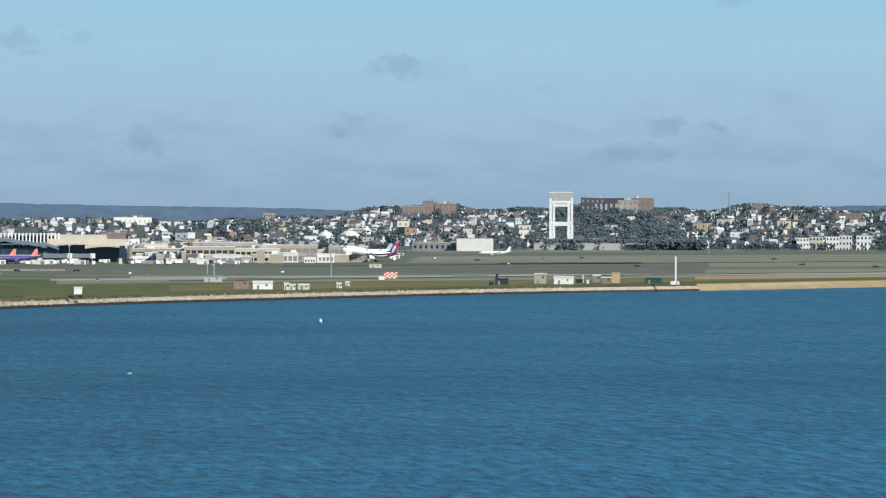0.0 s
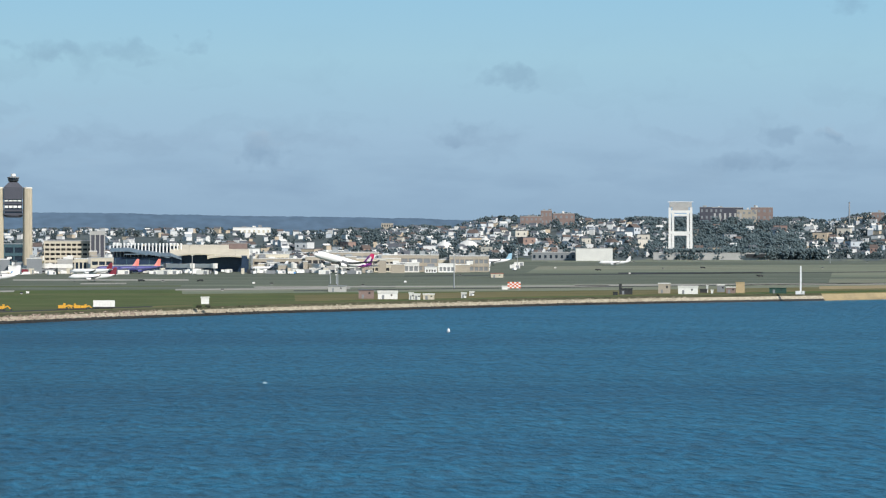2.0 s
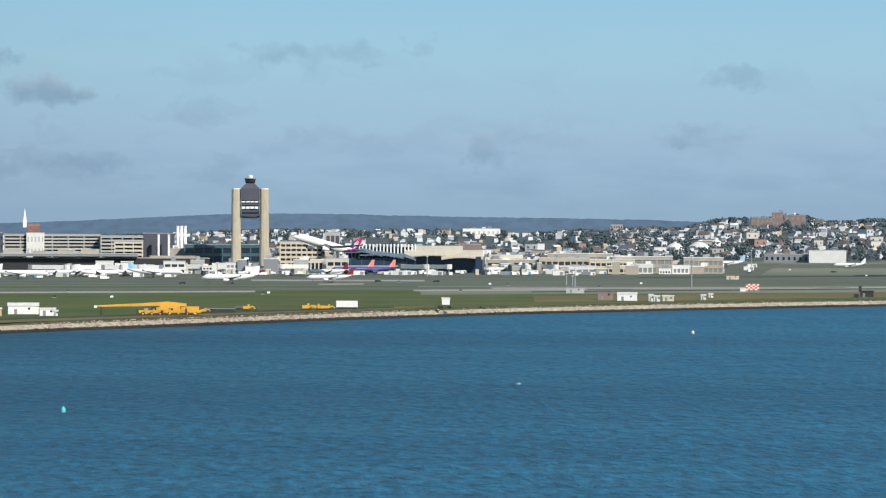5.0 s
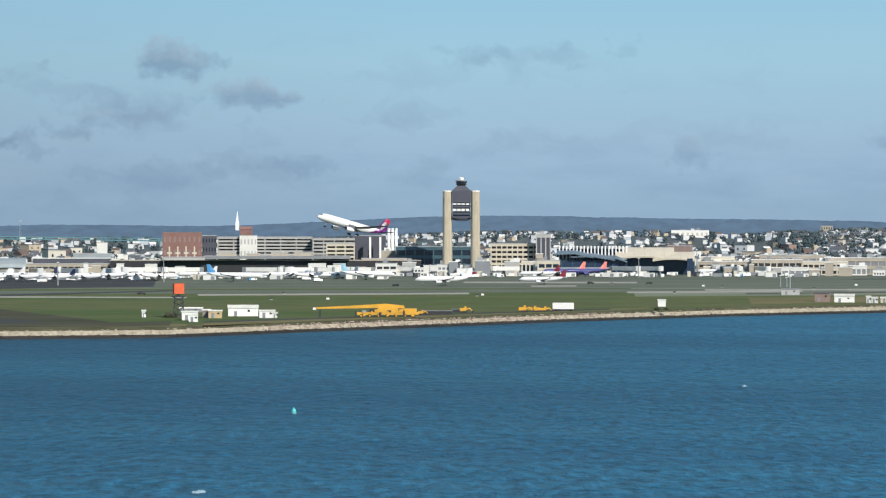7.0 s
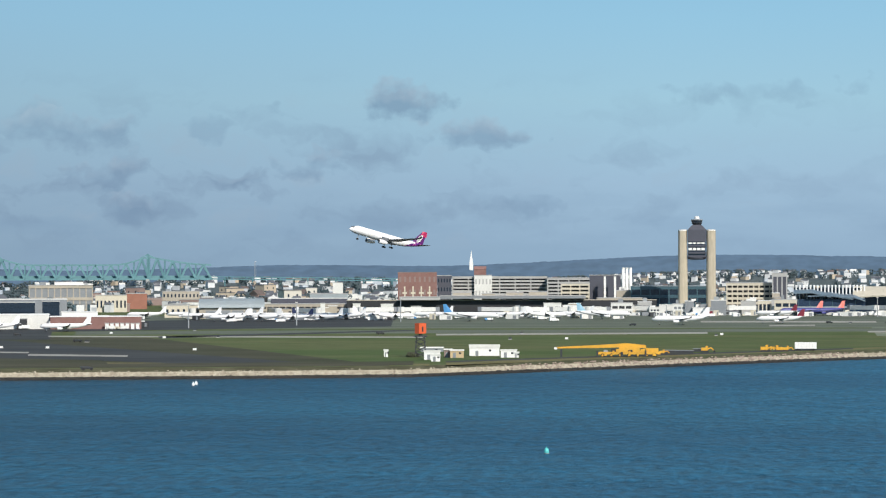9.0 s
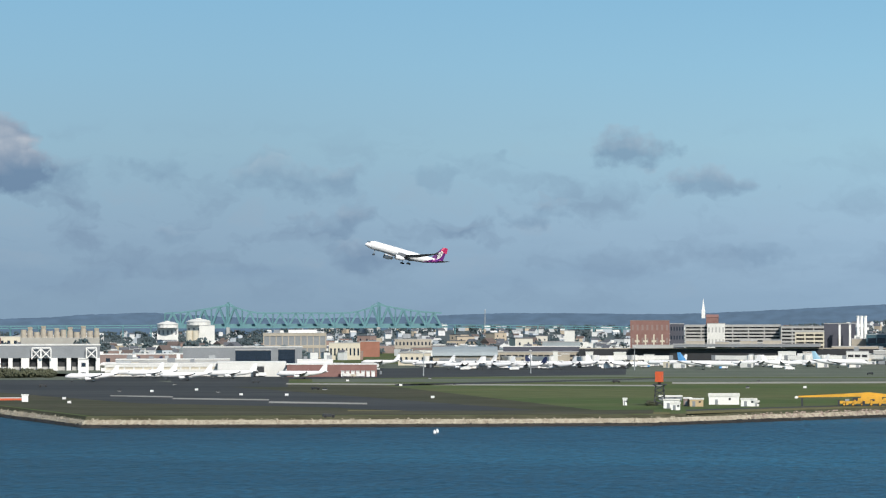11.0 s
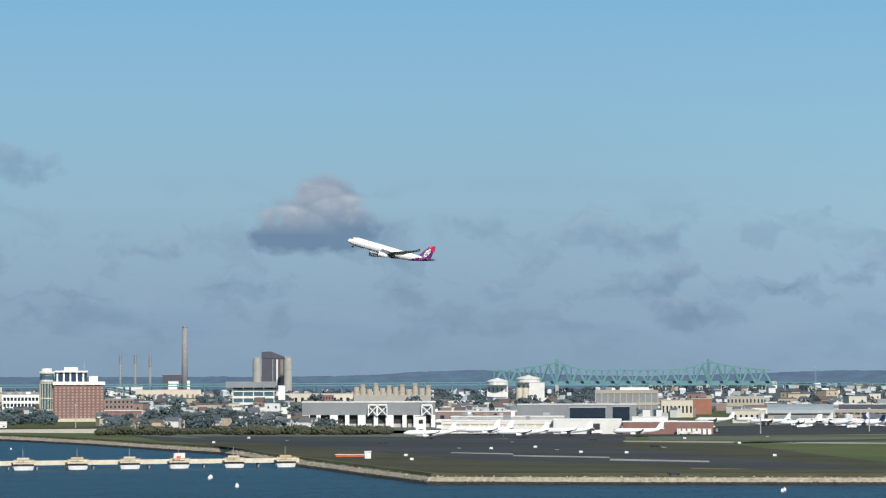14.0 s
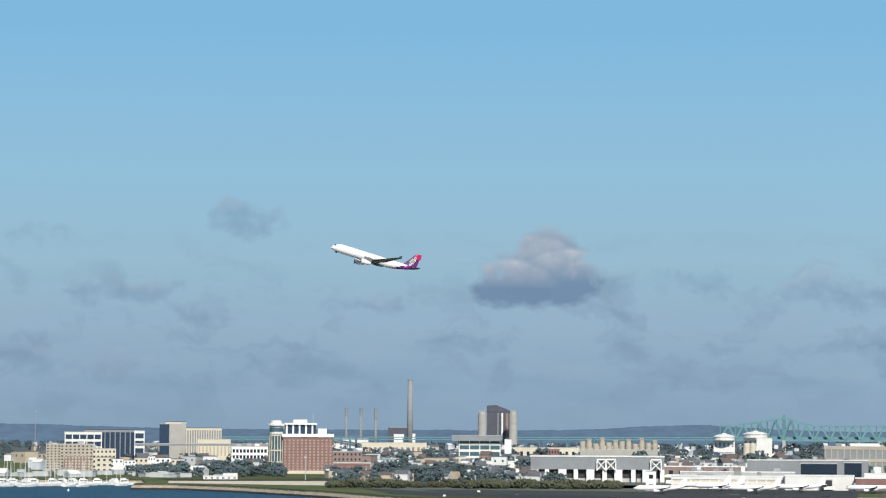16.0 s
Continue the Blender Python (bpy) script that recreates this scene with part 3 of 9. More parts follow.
def ground():
    """One sheet of land behind the shoreline, and the stone slope down from it into the water."""
    n = len(SHORE)
    inner = []
    for i, (x, y) in enumerate(SHORE):
        a, b = Vector(SHORE[max(i - 1, 0)]), Vector(SHORE[min(i + 1, n - 1)])
        t = (b - a).normalized()
        wide = 11.0 if x > 445 else 4.0
        inner.append((x + t.y * wide, y - t.x * wide))
    bm = bmesh.new()
    outline = inner + [(-4900, 2600), (-4900, 4880), (4900, 4880), (4900, 2600)]
    vs = [bm.verts.new((x, y, 4.0)) for x, y in outline]
    bm.faces.new(vs)
    bmesh.ops.triangulate(bm, faces=bm.faces)
    for f in bm.faces:
        if f.normal.z < 0:
            f.normal_flip()
    me = bpy.data.meshes.new("ground")
    bm.to_mesh(me)
    bm.free()
    me.materials.append(M["grass"])
    tagged(new("ground", me), "flat mown grass of an airfield beside the harbour", "ground", kind="structure")
    cut = max(i for i in range(n) if SHORE[i][0] > 420)
    for name, mat, label, span in (("beach", "sand", "low sandy yellow beach below the airfield", range(0, cut + 1)), ("shore_slope", "rock", "stone-covered slope between grass and water", range(cut, n))):
        bm = bmesh.new()
        turf = bmesh.new()
        foot = 0.72 if mat == "rock" else 0.9
        wet = bmesh.new()
        line = 0.37 if mat == "rock" else 0.16
        for up, lo, hi in ((wet, 0.0, line), (bm, line, foot), (turf, foot, 1.0)):
            rows = [[up.verts.new((*Vector(SHORE[i]).lerp(Vector(inner[i]), v), -0.6 + 4.62 * v)) for v in (hi, lo)] for i in span]
            for a, b in zip(rows, rows[1:]):
                up.faces.new((a[0], a[1], b[1], b[0]))
        solid(name, bm, mat, label, "shore", "structure")
        solid("tide_line", wet, "wet_rock" if mat == "rock" else "sand", "dark wet stony foot of the shore at the waterline", "shore", "structure")
        solid("turf_bank", turf, "worn_grass" if mat == "rock" else "dry_grass", "dry turf bank above the shore", "shore", "structure")
    rnd = random.Random(4)
    for mat, name, label, lo, hi, count in (("rock", "riprap", "pale tumbled riprap boulders along the shore", 0.38, 0.80, 3.0), ("wet_rock", "wet_stones", "dark wet weedy stones at the waterline", 0.06, 0.38, 4.2), ("red_rock", "red_riprap", "reddish tumbled riprap boulders along the shore", 0.38, 0.84, 3.6)):
        verts, faces = [], []
        for i in range(n - 1):
            a, b, c, d = Vector(inner[i]), Vector(inner[i + 1]), Vector(SHORE[i]), Vector(SHORE[i + 1])
            run = (d - c).length
            if c.x > 430 or c.x < -900:
                continue
            for k in range(int(run * count)):
                u, v = rnd.random(), rnd.uniform(lo, hi)
                top, foot = a.lerp(b, u), c.lerp(d, u)
                p = foot.lerp(top, v)
                reddish = -85 < p.x < 60
                if mat != "wet_rock" and reddish != (mat == "red_rock"):
                    continue
                r = rnd.uniform(0.2, 0.62) * (0.8 if p.x < -85 else 1.0)
                z = -0.6 + 4.6 * min(v, 1.0) + r * 0.15
                base = len(verts)
                q = rnd.uniform(0, 6.28)
                for j in range(5):
                    e = q + j * 1.2566
                    s = r * rnd.uniform(0.75, 1.25)
                    verts.append((p.x + s * math.cos(e), p.y + s * math.sin(e), z - r * 0.3))
                for j in range(4):
                    e = q + 0.6 + j * 1.5708
                    s = r * rnd.uniform(0.35, 0.7)
                    verts.append((p.x + s * math.cos(e), p.y + s * math.sin(e), z + r * rnd.uniform(0.25, 0.55)))
                t = base + 5
                faces += [(base, base + 1, t), (base + 1, t + 1, t), (base + 1, base + 2, t + 1), (base + 2, t + 2, t + 1), (base + 2, base + 3, t + 2), (base + 3, t + 3, t + 2), (base + 3, base + 4, t + 3), (base + 4, base, t + 3), (base, t, t + 3), (t, t + 1, t + 2, t + 3)]
        me = bpy.data.meshes.new(name)
        me.from_pydata(verts, [], faces)
        me.materials.append(M[mat])
        tagged(new(name, me), label, "boulders", kind="stuff")


def strip(name, mat, label, lift, *xy):
    bm = bmesh.new()
    pts = [(xy[i], xy[i + 1]) for i in range(0, 8, 2)]
    top = [bm.verts.new((x, y, 4.0 + lift)) for x, y in pts]
    low = [bm.verts.new((x, y, 3.9)) for x, y in pts]
    bm.faces.new(top)
    for i in range(4):
        bm.faces.new((top[i], top[(i + 1) % 4], low[(i + 1) % 4], low[i]))
    return solid(name, bm, mat, label, "pavement" if "grass" not in mat else "grass", "structure")


def hills():
    bm = bmesh.new()
    rows = []
    for j in range(34):
        d = 3050 + j * 50
        rows.append([bm.verts.new((*polar(b / 4, d), land_z(*polar(b / 4, d)) + (0.06 if j else -0.5) + 1.2 * noise.noise((b * 0.9, j * 0.7, 0)) * (j > 1))) for b in range(-124, 112)])
    for a, b in zip(rows, rows[1:]):
        for i in range(len(a) - 1):
            bm.faces.new((a[i], a[i + 1], b[i + 1], b[i]))
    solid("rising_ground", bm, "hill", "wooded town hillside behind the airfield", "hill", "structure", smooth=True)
    # the far ridge closes the view, distance haze painted into its blue
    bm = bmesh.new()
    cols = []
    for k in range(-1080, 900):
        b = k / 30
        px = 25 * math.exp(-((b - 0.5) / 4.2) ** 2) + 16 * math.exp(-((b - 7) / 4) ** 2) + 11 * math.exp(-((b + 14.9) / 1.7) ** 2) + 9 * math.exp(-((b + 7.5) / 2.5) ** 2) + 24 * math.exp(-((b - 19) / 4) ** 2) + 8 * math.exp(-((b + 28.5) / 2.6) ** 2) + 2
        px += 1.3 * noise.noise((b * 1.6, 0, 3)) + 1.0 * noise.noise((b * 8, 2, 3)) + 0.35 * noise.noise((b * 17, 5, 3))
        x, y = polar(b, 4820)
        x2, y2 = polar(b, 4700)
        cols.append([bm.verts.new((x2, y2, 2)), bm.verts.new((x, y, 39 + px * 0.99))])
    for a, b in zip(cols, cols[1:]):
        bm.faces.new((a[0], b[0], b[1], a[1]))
    solid("backdrop", bm, "ridge", "long wooded ridge with blue haze in its colour", "ridge", "structure", smooth=True)


# ---- trees and houses ----
def crown_mesh(seed, wide, tall, mat="leaf", clumps=120):
    rnd = random.Random(seed)
    verts, faces = [], []
    for k in range(clumps):
        a, u = rnd.uniform(0, 6.28), rnd.random() ** 0.5
        h = rnd.random()
        reach = wide * 0.5 * (0.45 + 0.75 * math.sin(math.pi * (0.15 + 0.75 * h))) * u
        c = Vector((reach * math.cos(a), reach * math.sin(a), tall * (0.16 + 0.76 * h)))
        r = wide * rnd.uniform(0.055, 0.125)
        base = len(verts)
        for i in range(6):
            v = Vector(((1, 0, 0), (0, 1, 0), (-1, 0, 0), (0, -1, 0), (0, 0, 1), (0, 0, -1))[i])
            verts.append(c + r * (v + Vector([rnd.uniform(-0.35, 0.35) for _ in range(3)])))
        for i in range(4):
            faces += [(base + i, base + (i + 1) % 4, base + 4), (base + (i + 1) % 4, base + i, base + 5)]
    me = bpy.data.meshes.new("crown")
    me.from_pydata([tuple(v) for v in verts], [], faces)
    me.materials.append(M[mat])
    me.polygons.foreach_set("use_smooth", [True] * len(me.polygons))
    return me


def trunk_mesh(tall):
    bm = bmesh.new()
    drum(bm, 0, 0, ((0, tall * 0.035), (tall * 0.3, tall * 0.022), (tall * 0.6, tall * 0.01)), 6)
    for k in range(3):
        a = k * 2.1
        beam(bm, (0, 0, tall * (0.25 + 0.08 * k)), (tall * 0.16 * math.cos(a), tall * 0.16 * math.sin(a), tall * (0.5 + 0.06 * k)), tall * 0.008)
    return mesh_of("trunk", bm, "bark")


def tree_kinds():
    made = []
    for seed, wide, tall in ((1, 11, 12), (2, 9, 13), (3, 13, 12), (4, 8, 9), (5, 15, 15)):
        ob = thing("tree", 0, 0, 0, 0, "broad green leafy tree among houses", "tree", "town trees")
        part("trunk", trunk_mesh(tall), "bark", ob)
        part("crown", crown_mesh(seed, wide, tall), "leaf", ob, "dark green leafy crown")
        made.append(ob)
    return made


def bush_kinds():
    made = []
    for seed, wide, tall in ((11, 9, 5), (12, 12, 6), (13, 7, 4)):
        ob = thing("bush", 0, 0, 0, 0, "dense green scrub bush at the edge of the airfield", "bush", "scrub bushes")
        part("stem", trunk_mesh(tall), "bark", ob)
        part("crown", crown_mesh(seed, wide, tall * 1.1, "scrub", 110), "scrub", ob)
        made.append(ob)
    return made


def house_kinds():
    made = []
    words = ("white clapboard house with a slate gable roof", "ivory clapboard house with a gable roof", "grey clapboard house with a gable roof", "red brick house with a gable roof", "tan house with a gable roof", "pale painted house with a gable roof")
    for i, wall in enumerate(HOUSE_WALLS):
        for flat in (False, True):
            w, d, h = (8.5, 12, 7.0) if not flat else (12 + i, 14, 9.5)
            ob = thing("house", 0, 0, 0, 0, words[i].replace("gable roof", "flat roof").replace("slate ", "") if flat else words[i], "house", "town houses")
            part("wall", box(-w / 2, w / 2, 0, d, -6, h), wall, ob)
            if flat:
                part("roof", box(-w / 2 - 0.3, w / 2 + 0.3, -0.3, d + 0.3, h + 0.02, h + 0.6), "slate", ob)
            else:
                part("roof", gable(w, d, h + 0.02, h + 3.4), ("slate", "brown_roof")[i % 2], ob)
            wm = window_mesh(1.3, 1.8)
            for k in range(2):
                part("window", wm, "glass", ob).location = (-w * 0.25 + w * 0.5 * k, 0, h * 0.55)
            made.append(ob)
    return made


def scatter(kinds, count, b0, b1, d0, d1, seed, scale=(0.8, 1.3), sink=0.3, gaps=()):
    rnd = random.Random(seed)
    first = {}
    for k in range(count):
        b, d = rnd.uniform(b0, b1), rnd.uniform(d0, d1)
        if any(g[0] < b < g[1] and g[2] < d < g[3] for g in gaps):
            continue
        x, y = polar(b, d)
        src = rnd.choice(kinds)
        m = pose(x, y, land_z(x, y) - sink, 0, 0, -b + rnd.uniform(-50, 50))
        s = rnd.uniform(*scale)
        if src not in first and src.location.length < 1:
            ob = src
            ob.matrix_basis = m
            first[src] = 1
        else:
            ob = copy_thing(src, m)
        ob.scale = (s, s, s * rnd.uniform(0.9, 1.15))


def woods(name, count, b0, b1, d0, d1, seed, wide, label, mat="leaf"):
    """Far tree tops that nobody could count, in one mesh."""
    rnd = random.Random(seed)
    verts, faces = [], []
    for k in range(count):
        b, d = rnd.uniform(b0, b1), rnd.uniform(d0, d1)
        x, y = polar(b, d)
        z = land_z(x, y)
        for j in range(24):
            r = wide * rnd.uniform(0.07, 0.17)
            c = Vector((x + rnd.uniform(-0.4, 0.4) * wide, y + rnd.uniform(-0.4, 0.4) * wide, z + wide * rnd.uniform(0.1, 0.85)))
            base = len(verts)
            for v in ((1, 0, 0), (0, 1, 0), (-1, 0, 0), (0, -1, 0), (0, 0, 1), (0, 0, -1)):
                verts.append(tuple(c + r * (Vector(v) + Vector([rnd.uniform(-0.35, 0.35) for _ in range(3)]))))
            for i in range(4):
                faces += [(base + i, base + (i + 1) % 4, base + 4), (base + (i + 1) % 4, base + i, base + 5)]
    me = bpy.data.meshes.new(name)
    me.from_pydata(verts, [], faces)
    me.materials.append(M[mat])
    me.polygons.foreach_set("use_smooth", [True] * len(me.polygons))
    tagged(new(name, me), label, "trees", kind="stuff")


def town(name, count, b0, b1, d0, d1, seed, wall, label, wide=(5.5, 10.5), high=(4, 7.5), flat=0.4, roof="slate"):
    """Far buildings past counting, in one mesh: walls with gable or flat roofs."""
    rnd = random.Random(seed)
    verts, faces, slots = [], [], []
    for k in range(count):
        b, d = rnd.uniform(b0, b1), rnd.uniform(d0, d1)
        x, y = polar(b, d)
        z = land_z(x, y) - 2
        w, dp, h = rnd.uniform(*wide), rnd.uniform(*wide), rnd.uniform(*high) + 2
        a = radians(-b + rnd.uniform(-40, 40))
        ca, sa = math.cos(a), math.sin(a)
        def put3(u, v, t):
            verts.append((x + u * ca - v * sa, y + u * sa + v * ca, z + t))
        base = len(verts)
        for t in (0, h):
            for u, v in ((-w / 2, 0), (w / 2, 0), (w / 2, dp), (-w / 2, dp)):
                put3(u, v, t)
        faces += [(base, base + 1, base + 5, base + 4), (base + 1, base + 2, base + 6, base + 5), (base + 2, base + 3, base + 7, base + 6), (base + 3, base, base + 4, base + 7)]
        slots += [0] * 4
        top = len(verts)
        if rnd.random() < flat:
            for u, v in ((-w / 2 - 0.3, -0.3), (w / 2 + 0.3, -0.3), (w / 2 + 0.3, dp + 0.3), (-w / 2 - 0.3, dp + 0.3)):
                put3(u, v, h + 0.3)
            faces += [(top, top + 1, top + 2, top + 3), (base + 4, base + 5, top + 1, top), (base + 5, base + 6, top + 2, top + 1), (base + 7, base + 4, top, top + 3)]
            slots += [1] * 4
        else:
            for u, v, t in ((-w / 2 - 0.3, -0.4, 0), (w / 2 + 0.3, -0.4, 0), (w / 2 + 0.3, dp + 0.4, 0), (-w / 2 - 0.3, dp + 0.4, 0), (-w / 2 - 0.3, dp / 2, w * 0.3), (w / 2 + 0.3, dp / 2, w * 0.3)):
                put3(u, v, h + 0.02 + t)
            faces += [(top, top + 1, top + 5, top + 4), (top + 2, top + 3, top + 4, top + 5), (top + 1, top + 2, top + 5), (top + 3, top, top + 4)]
            slots += [1, 1, 0, 0]
    me = bpy.data.meshes.new(name)
    me.from_pydata(verts, [], faces)
    me.materials.append(wall if not isinstance(wall, str) else M[wall])
    me.materials.append(M[roof])
    me.polygons.foreach_set("material_index", slots)
    tagged(new(name, me), label, "houses", kind="stuff")


# ---- tall landmarks ----
def control_tower(x, y, turn, wide, tall):
    ob = thing("control_tower", x, y, 4.0, turn, "twin-legged tan concrete airport control tower with dark cab", "control tower")
    for s in (-1, 1):
        bm = bmesh.new()
        cx, r0 = s * 10.6, 3.7
        rings(bm, [[(cx + r * 0.95 * math.copysign(abs(math.cos(k * math.pi / 8)) ** 0.6, math.cos(k * math.pi / 8)), r * 1.5 * math.copysign(abs(math.sin(k * math.pi / 8)) ** 0.6, math.sin(k * math.pi / 8)), z) for k in range(16)] for z, r in ((0, r0 * 1.1), (40, r0), (83.4, r0 * 0.98))])
        part("leg", bm, "tower", ob)
        part("leg_cap", drum(bmesh.new(), cx, 0, ((83.42, 3.4), (84.4, 3.4), (84.8, 2.2)), 12), "offwhite", ob)
    bm = bmesh.new()
    rings(bm, [[(-7.0, -5.6, z), (7.0, -5.6, z), (7.0, 6, z), (-7.0, 6, z)] for z in (72.6, 84.5)])
    rings(bm, [[(-7.0, -5.6, 84.52), (7.0, -5.6, 84.52), (7.0, 6, 84.52), (-7.0, 6, 84.52)], [(-3.2, -3, 89.5), (3.2, -3, 89.5), (3.2, 3, 89.5), (-3.2, 3, 89.5)]])
    part("upper_block", bm, "purple_brown", ob, "dark metal-clad upper block")
    part("office_core", box(-6.6, 6.6, -4.6, 5, 57.0, 72.58), "glass", ob, "dark glazed office floors between the legs")
    for z in (57.0, 60.6, 67.6):
        part("floor_slab", box(-7.0, 7.0, -5.6, 6, z, z + 1.9), "purple_brown", ob)
    for z, h in ((70.4, 1.4), (64.0, 2.4)):
        for k in range(4):
            part("pale_window", box(-6.3 + k * 3.2, -3.7 + k * 3.2, -5.0, -4.62, z, z + h), "white", ob)
    part("lower_drum", drum(bmesh.new(), 0, 0, ((54.6, 4.8), (55.6, 6.7), (57, 7.0)), 14), "purple_brown", ob)
    cab = part("cab", drum(bmesh.new(), 0, 0, ((89.52, 2.8), (91, 4.0), (91.3, 4.0)), 12), "dark_steel", ob)
    part("cab_glass", drum(bmesh.new(), 0, 0, ((91.32, 3.7), (94, 4.3)), 12), "glass", cab)
    part("cab_roof", drum(bmesh.new(), 0, 0, ((94.02, 4.5), (94.8, 4.3), (95.2, 1.2)), 12), "mid_grey", cab)
    part("radar_drum", drum(bmesh.new(), 0, 0, ((95.22, 1.9), (97.6, 1.9), (98.0, 1.2)), 10), "white", cab)
    ob.scale = (wide, wide, tall)


def lift_bridge(x, y, turn, w, h):
    """Two portal towers of a vertical-lift bridge, one behind the other, with the raised span's beam between."""
    ob = thing("lift_bridge", x, y, 4.0, turn, "white steel vertical-lift bridge with tall portal towers", "bridge")
    t = w * 0.105
    for dy, span, tall in ((0, w, h), (26, w * 0.74, h * 0.93)):
        for side in (-1, 1):
            bm = bmesh.new()
            cx = side * (span / 2 - t / 2)
            rings(bm, [[(cx - r, dy - r, z), (cx + r, dy - r, z), (cx + r, dy + r, z), (cx - r, dy + r, z)] for z, r in ((0, t * 0.62), (tall * 0.5, t * 0.5), (tall * 0.9, t * 0.5))])
            part("tower_leg", bm, "white", ob)
        part("top_beam", box(-span / 2, span / 2, dy - t * 0.6, dy + t * 0.6, tall * 0.80, tall * 0.845), "white", ob)
        part("cross_beam", box(-span / 2 + t, span / 2 - t, dy - t * 0.4, dy + t * 0.4, tall * 0.43, tall * 0.475), "white", ob)
        part("machine_house", box(-span / 2 + 1, span / 2 - 1, dy - t * 0.7, dy + t * 0.7, tall * 0.90, tall * 0.985), "grey", ob)
        part("top_rail", box(-span / 2 - 0.5, span / 2 + 0.5, dy - t * 0.8, dy + t * 0.8, tall * 0.987, tall), "white", ob)
    part("deck", box(-w * 0.42, w * 0.42, -30, 60, h * 0.10, h * 0.14), "steel", ob)


def truss_bridge(x0, y0, x1, y1, xl, yl, xr, yr, deck, low, sag, peak):
    """A green cantilever truss between two towers, with side spans and long approaches."""
    ob = thing("truss_bridge", 0, 0, 0, 0, "pale green steel cantilever truss bridge with long approach viaducts", "bridge")
    a, b = Vector((x0, y0)), Vector((x1, y1))
    span = (b - a).length
    along = (b - a) / span
    side = Vector((-along.y, along.x))
    def at(s, z, k):
        p = a + along * s + side * k
        return (p.x, p.y, z)
    def chord(s):
        if s < 0:
            u = min(-s / (span * 0.42), 1)
        elif s > span:
            u = min((s - span) / (span * 0.42), 1)
        else:
            u = min(min(s, span - s) / (span * 0.22), 1)
        return sag + (peak - sag) * (1 - u) ** 1.6
    n = 36
    lo, hi = -span * 0.42, span * 1.42
    step = (hi - lo) / n
    for k in (-7, 7):
        top, bottom = bmesh.new(), bmesh.new()
        for i in range(n):
            s, e = lo + i * step, lo + (i + 1) * step
            a1, a2 = (chord(s), low) if i % 2 else (low, chord(e))
            part("diagonal", beam(bmesh.new(), at(s, a1, k), at(e, a2, k), 1.4), "bridge_green", ob)
            if i % 2 == 0:
                part("hanger", beam(bmesh.new(), at(s, low, k), at(s, chord(s), k), 0.8), "bridge_green", ob)
        rings(top, [[at(lo + i * step, chord(lo + i * step) + dz, k + dk) for dk, dz in ((1.1, 1.2), (-1.1, 1.2), (-1.1, -1.2), (1.1, -1.2))] for i in range(n + 1)])
        rings(bottom, [[at(lo + i * step, low + dz, k + dk) for dk, dz in ((1.2, 1.4), (-1.2, 1.4), (-1.2, -1.4), (1.2, -1.4))] for i in range(n + 1)])
        part("top_chord", top, "bridge_green", ob)
        part("bottom_chord", bottom, "bridge_green", ob)
    bm = bmesh.new()
    beam(bm, at(lo, deck, 0), at(hi, deck, 0), 1.8)
    part("deck", bm, "bridge_green", ob)
    for s in (0, span):
        for k in (-7, 7):
            bm = bmesh.new()
            beam(bm, at(s, 3, k), at(s, low, k), 2.2)
            part("pier", bm, "grey", ob)
            bm = bmesh.new()
            beam(bm, at(s, low, k), at(s, peak + 4, k), 1.2)
            for q in (-1, 1):
                beam(bm, at(s + q * step, chord(s + step), k), at(s, peak + 3, k), 0.7)
            part("tower_post", bm, "bridge_green", ob)
    for (ex, ey), s in (((xl, yl), lo), ((xr, yr), hi)):
        p = a + along * s
        e = Vector((ex, ey))
        count = int((e - p).length / 42) + 1
        drop = (deck - 26) / count * 0.55
        for z, r, nm in ((low, 0.8, "lower_deck"), (deck, 0.7, "upper_deck")):
            bm = bmesh.new()
            beam(bm, (p.x, p.y, z), (e.x, e.y, z - drop * count), r)
            part(nm, bm, "bridge_green", ob)
        for i in range(count):
            q = p.lerp(e, (i + 0.5) / count)
            bm = bmesh.new()
            for k in (-5, 5):
                beam(bm, (q.x + side.x * k, q.y + side.y * k, 3), (q.x + side.x * k, q.y + side.y * k, deck - drop * i), 0.55)
            part("bent", bm, "bridge_green", ob)


def chimney(x, y, h, r, mat, label, z0=3.0, dark_top=0.0):
    ob = thing("chimney", x, y, z0, 0, label, "chimney", "power station chimneys")
    part("shaft", drum(bmesh.new(), 0, 0, ((0, r), (h * (1 - dark_top), r * 0.72)), 14), mat, ob, smooth=True)
    if dark_top:
        part("dark_top", drum(bmesh.new(), 0, 0, ((h * (1 - dark_top), r * 0.9), (h, r * 0.9)), 14), "mid_grey", ob)
    else:
        part("rim", drum(bmesh.new(), 0, 0, ((h, r * 0.78), (h + 1.5, r * 0.78)), 14), mat, ob)


def steeple(x, y, z0, h, w):
    ob = thing("church_steeple", x, y, z0, 0, "white pointed church steeple above a red roof", "church")
    part("belfry", box(-w / 2, w / 2, -w / 2, w / 2, 0, h * 0.42), "white", ob)
    bm = bmesh.new()
    rings(bm, [[(-r, -r, z), (r, -r, z), (r, r, z), (-r, r, z)] for z, r in ((h * 0.422, w * 0.42), (h, 0.08))])
    part("spire", bm, "white", ob)
    part("nave_roof", gable(w * 3.4, w * 2, h * 0.05, h * 0.2).copy(), "brick", ob).location = (w * 2.4, w, 0)
    part("nave", box(w * 0.7, w * 4.1, w, w * 3, -12, h * 0.05), "brick", ob)


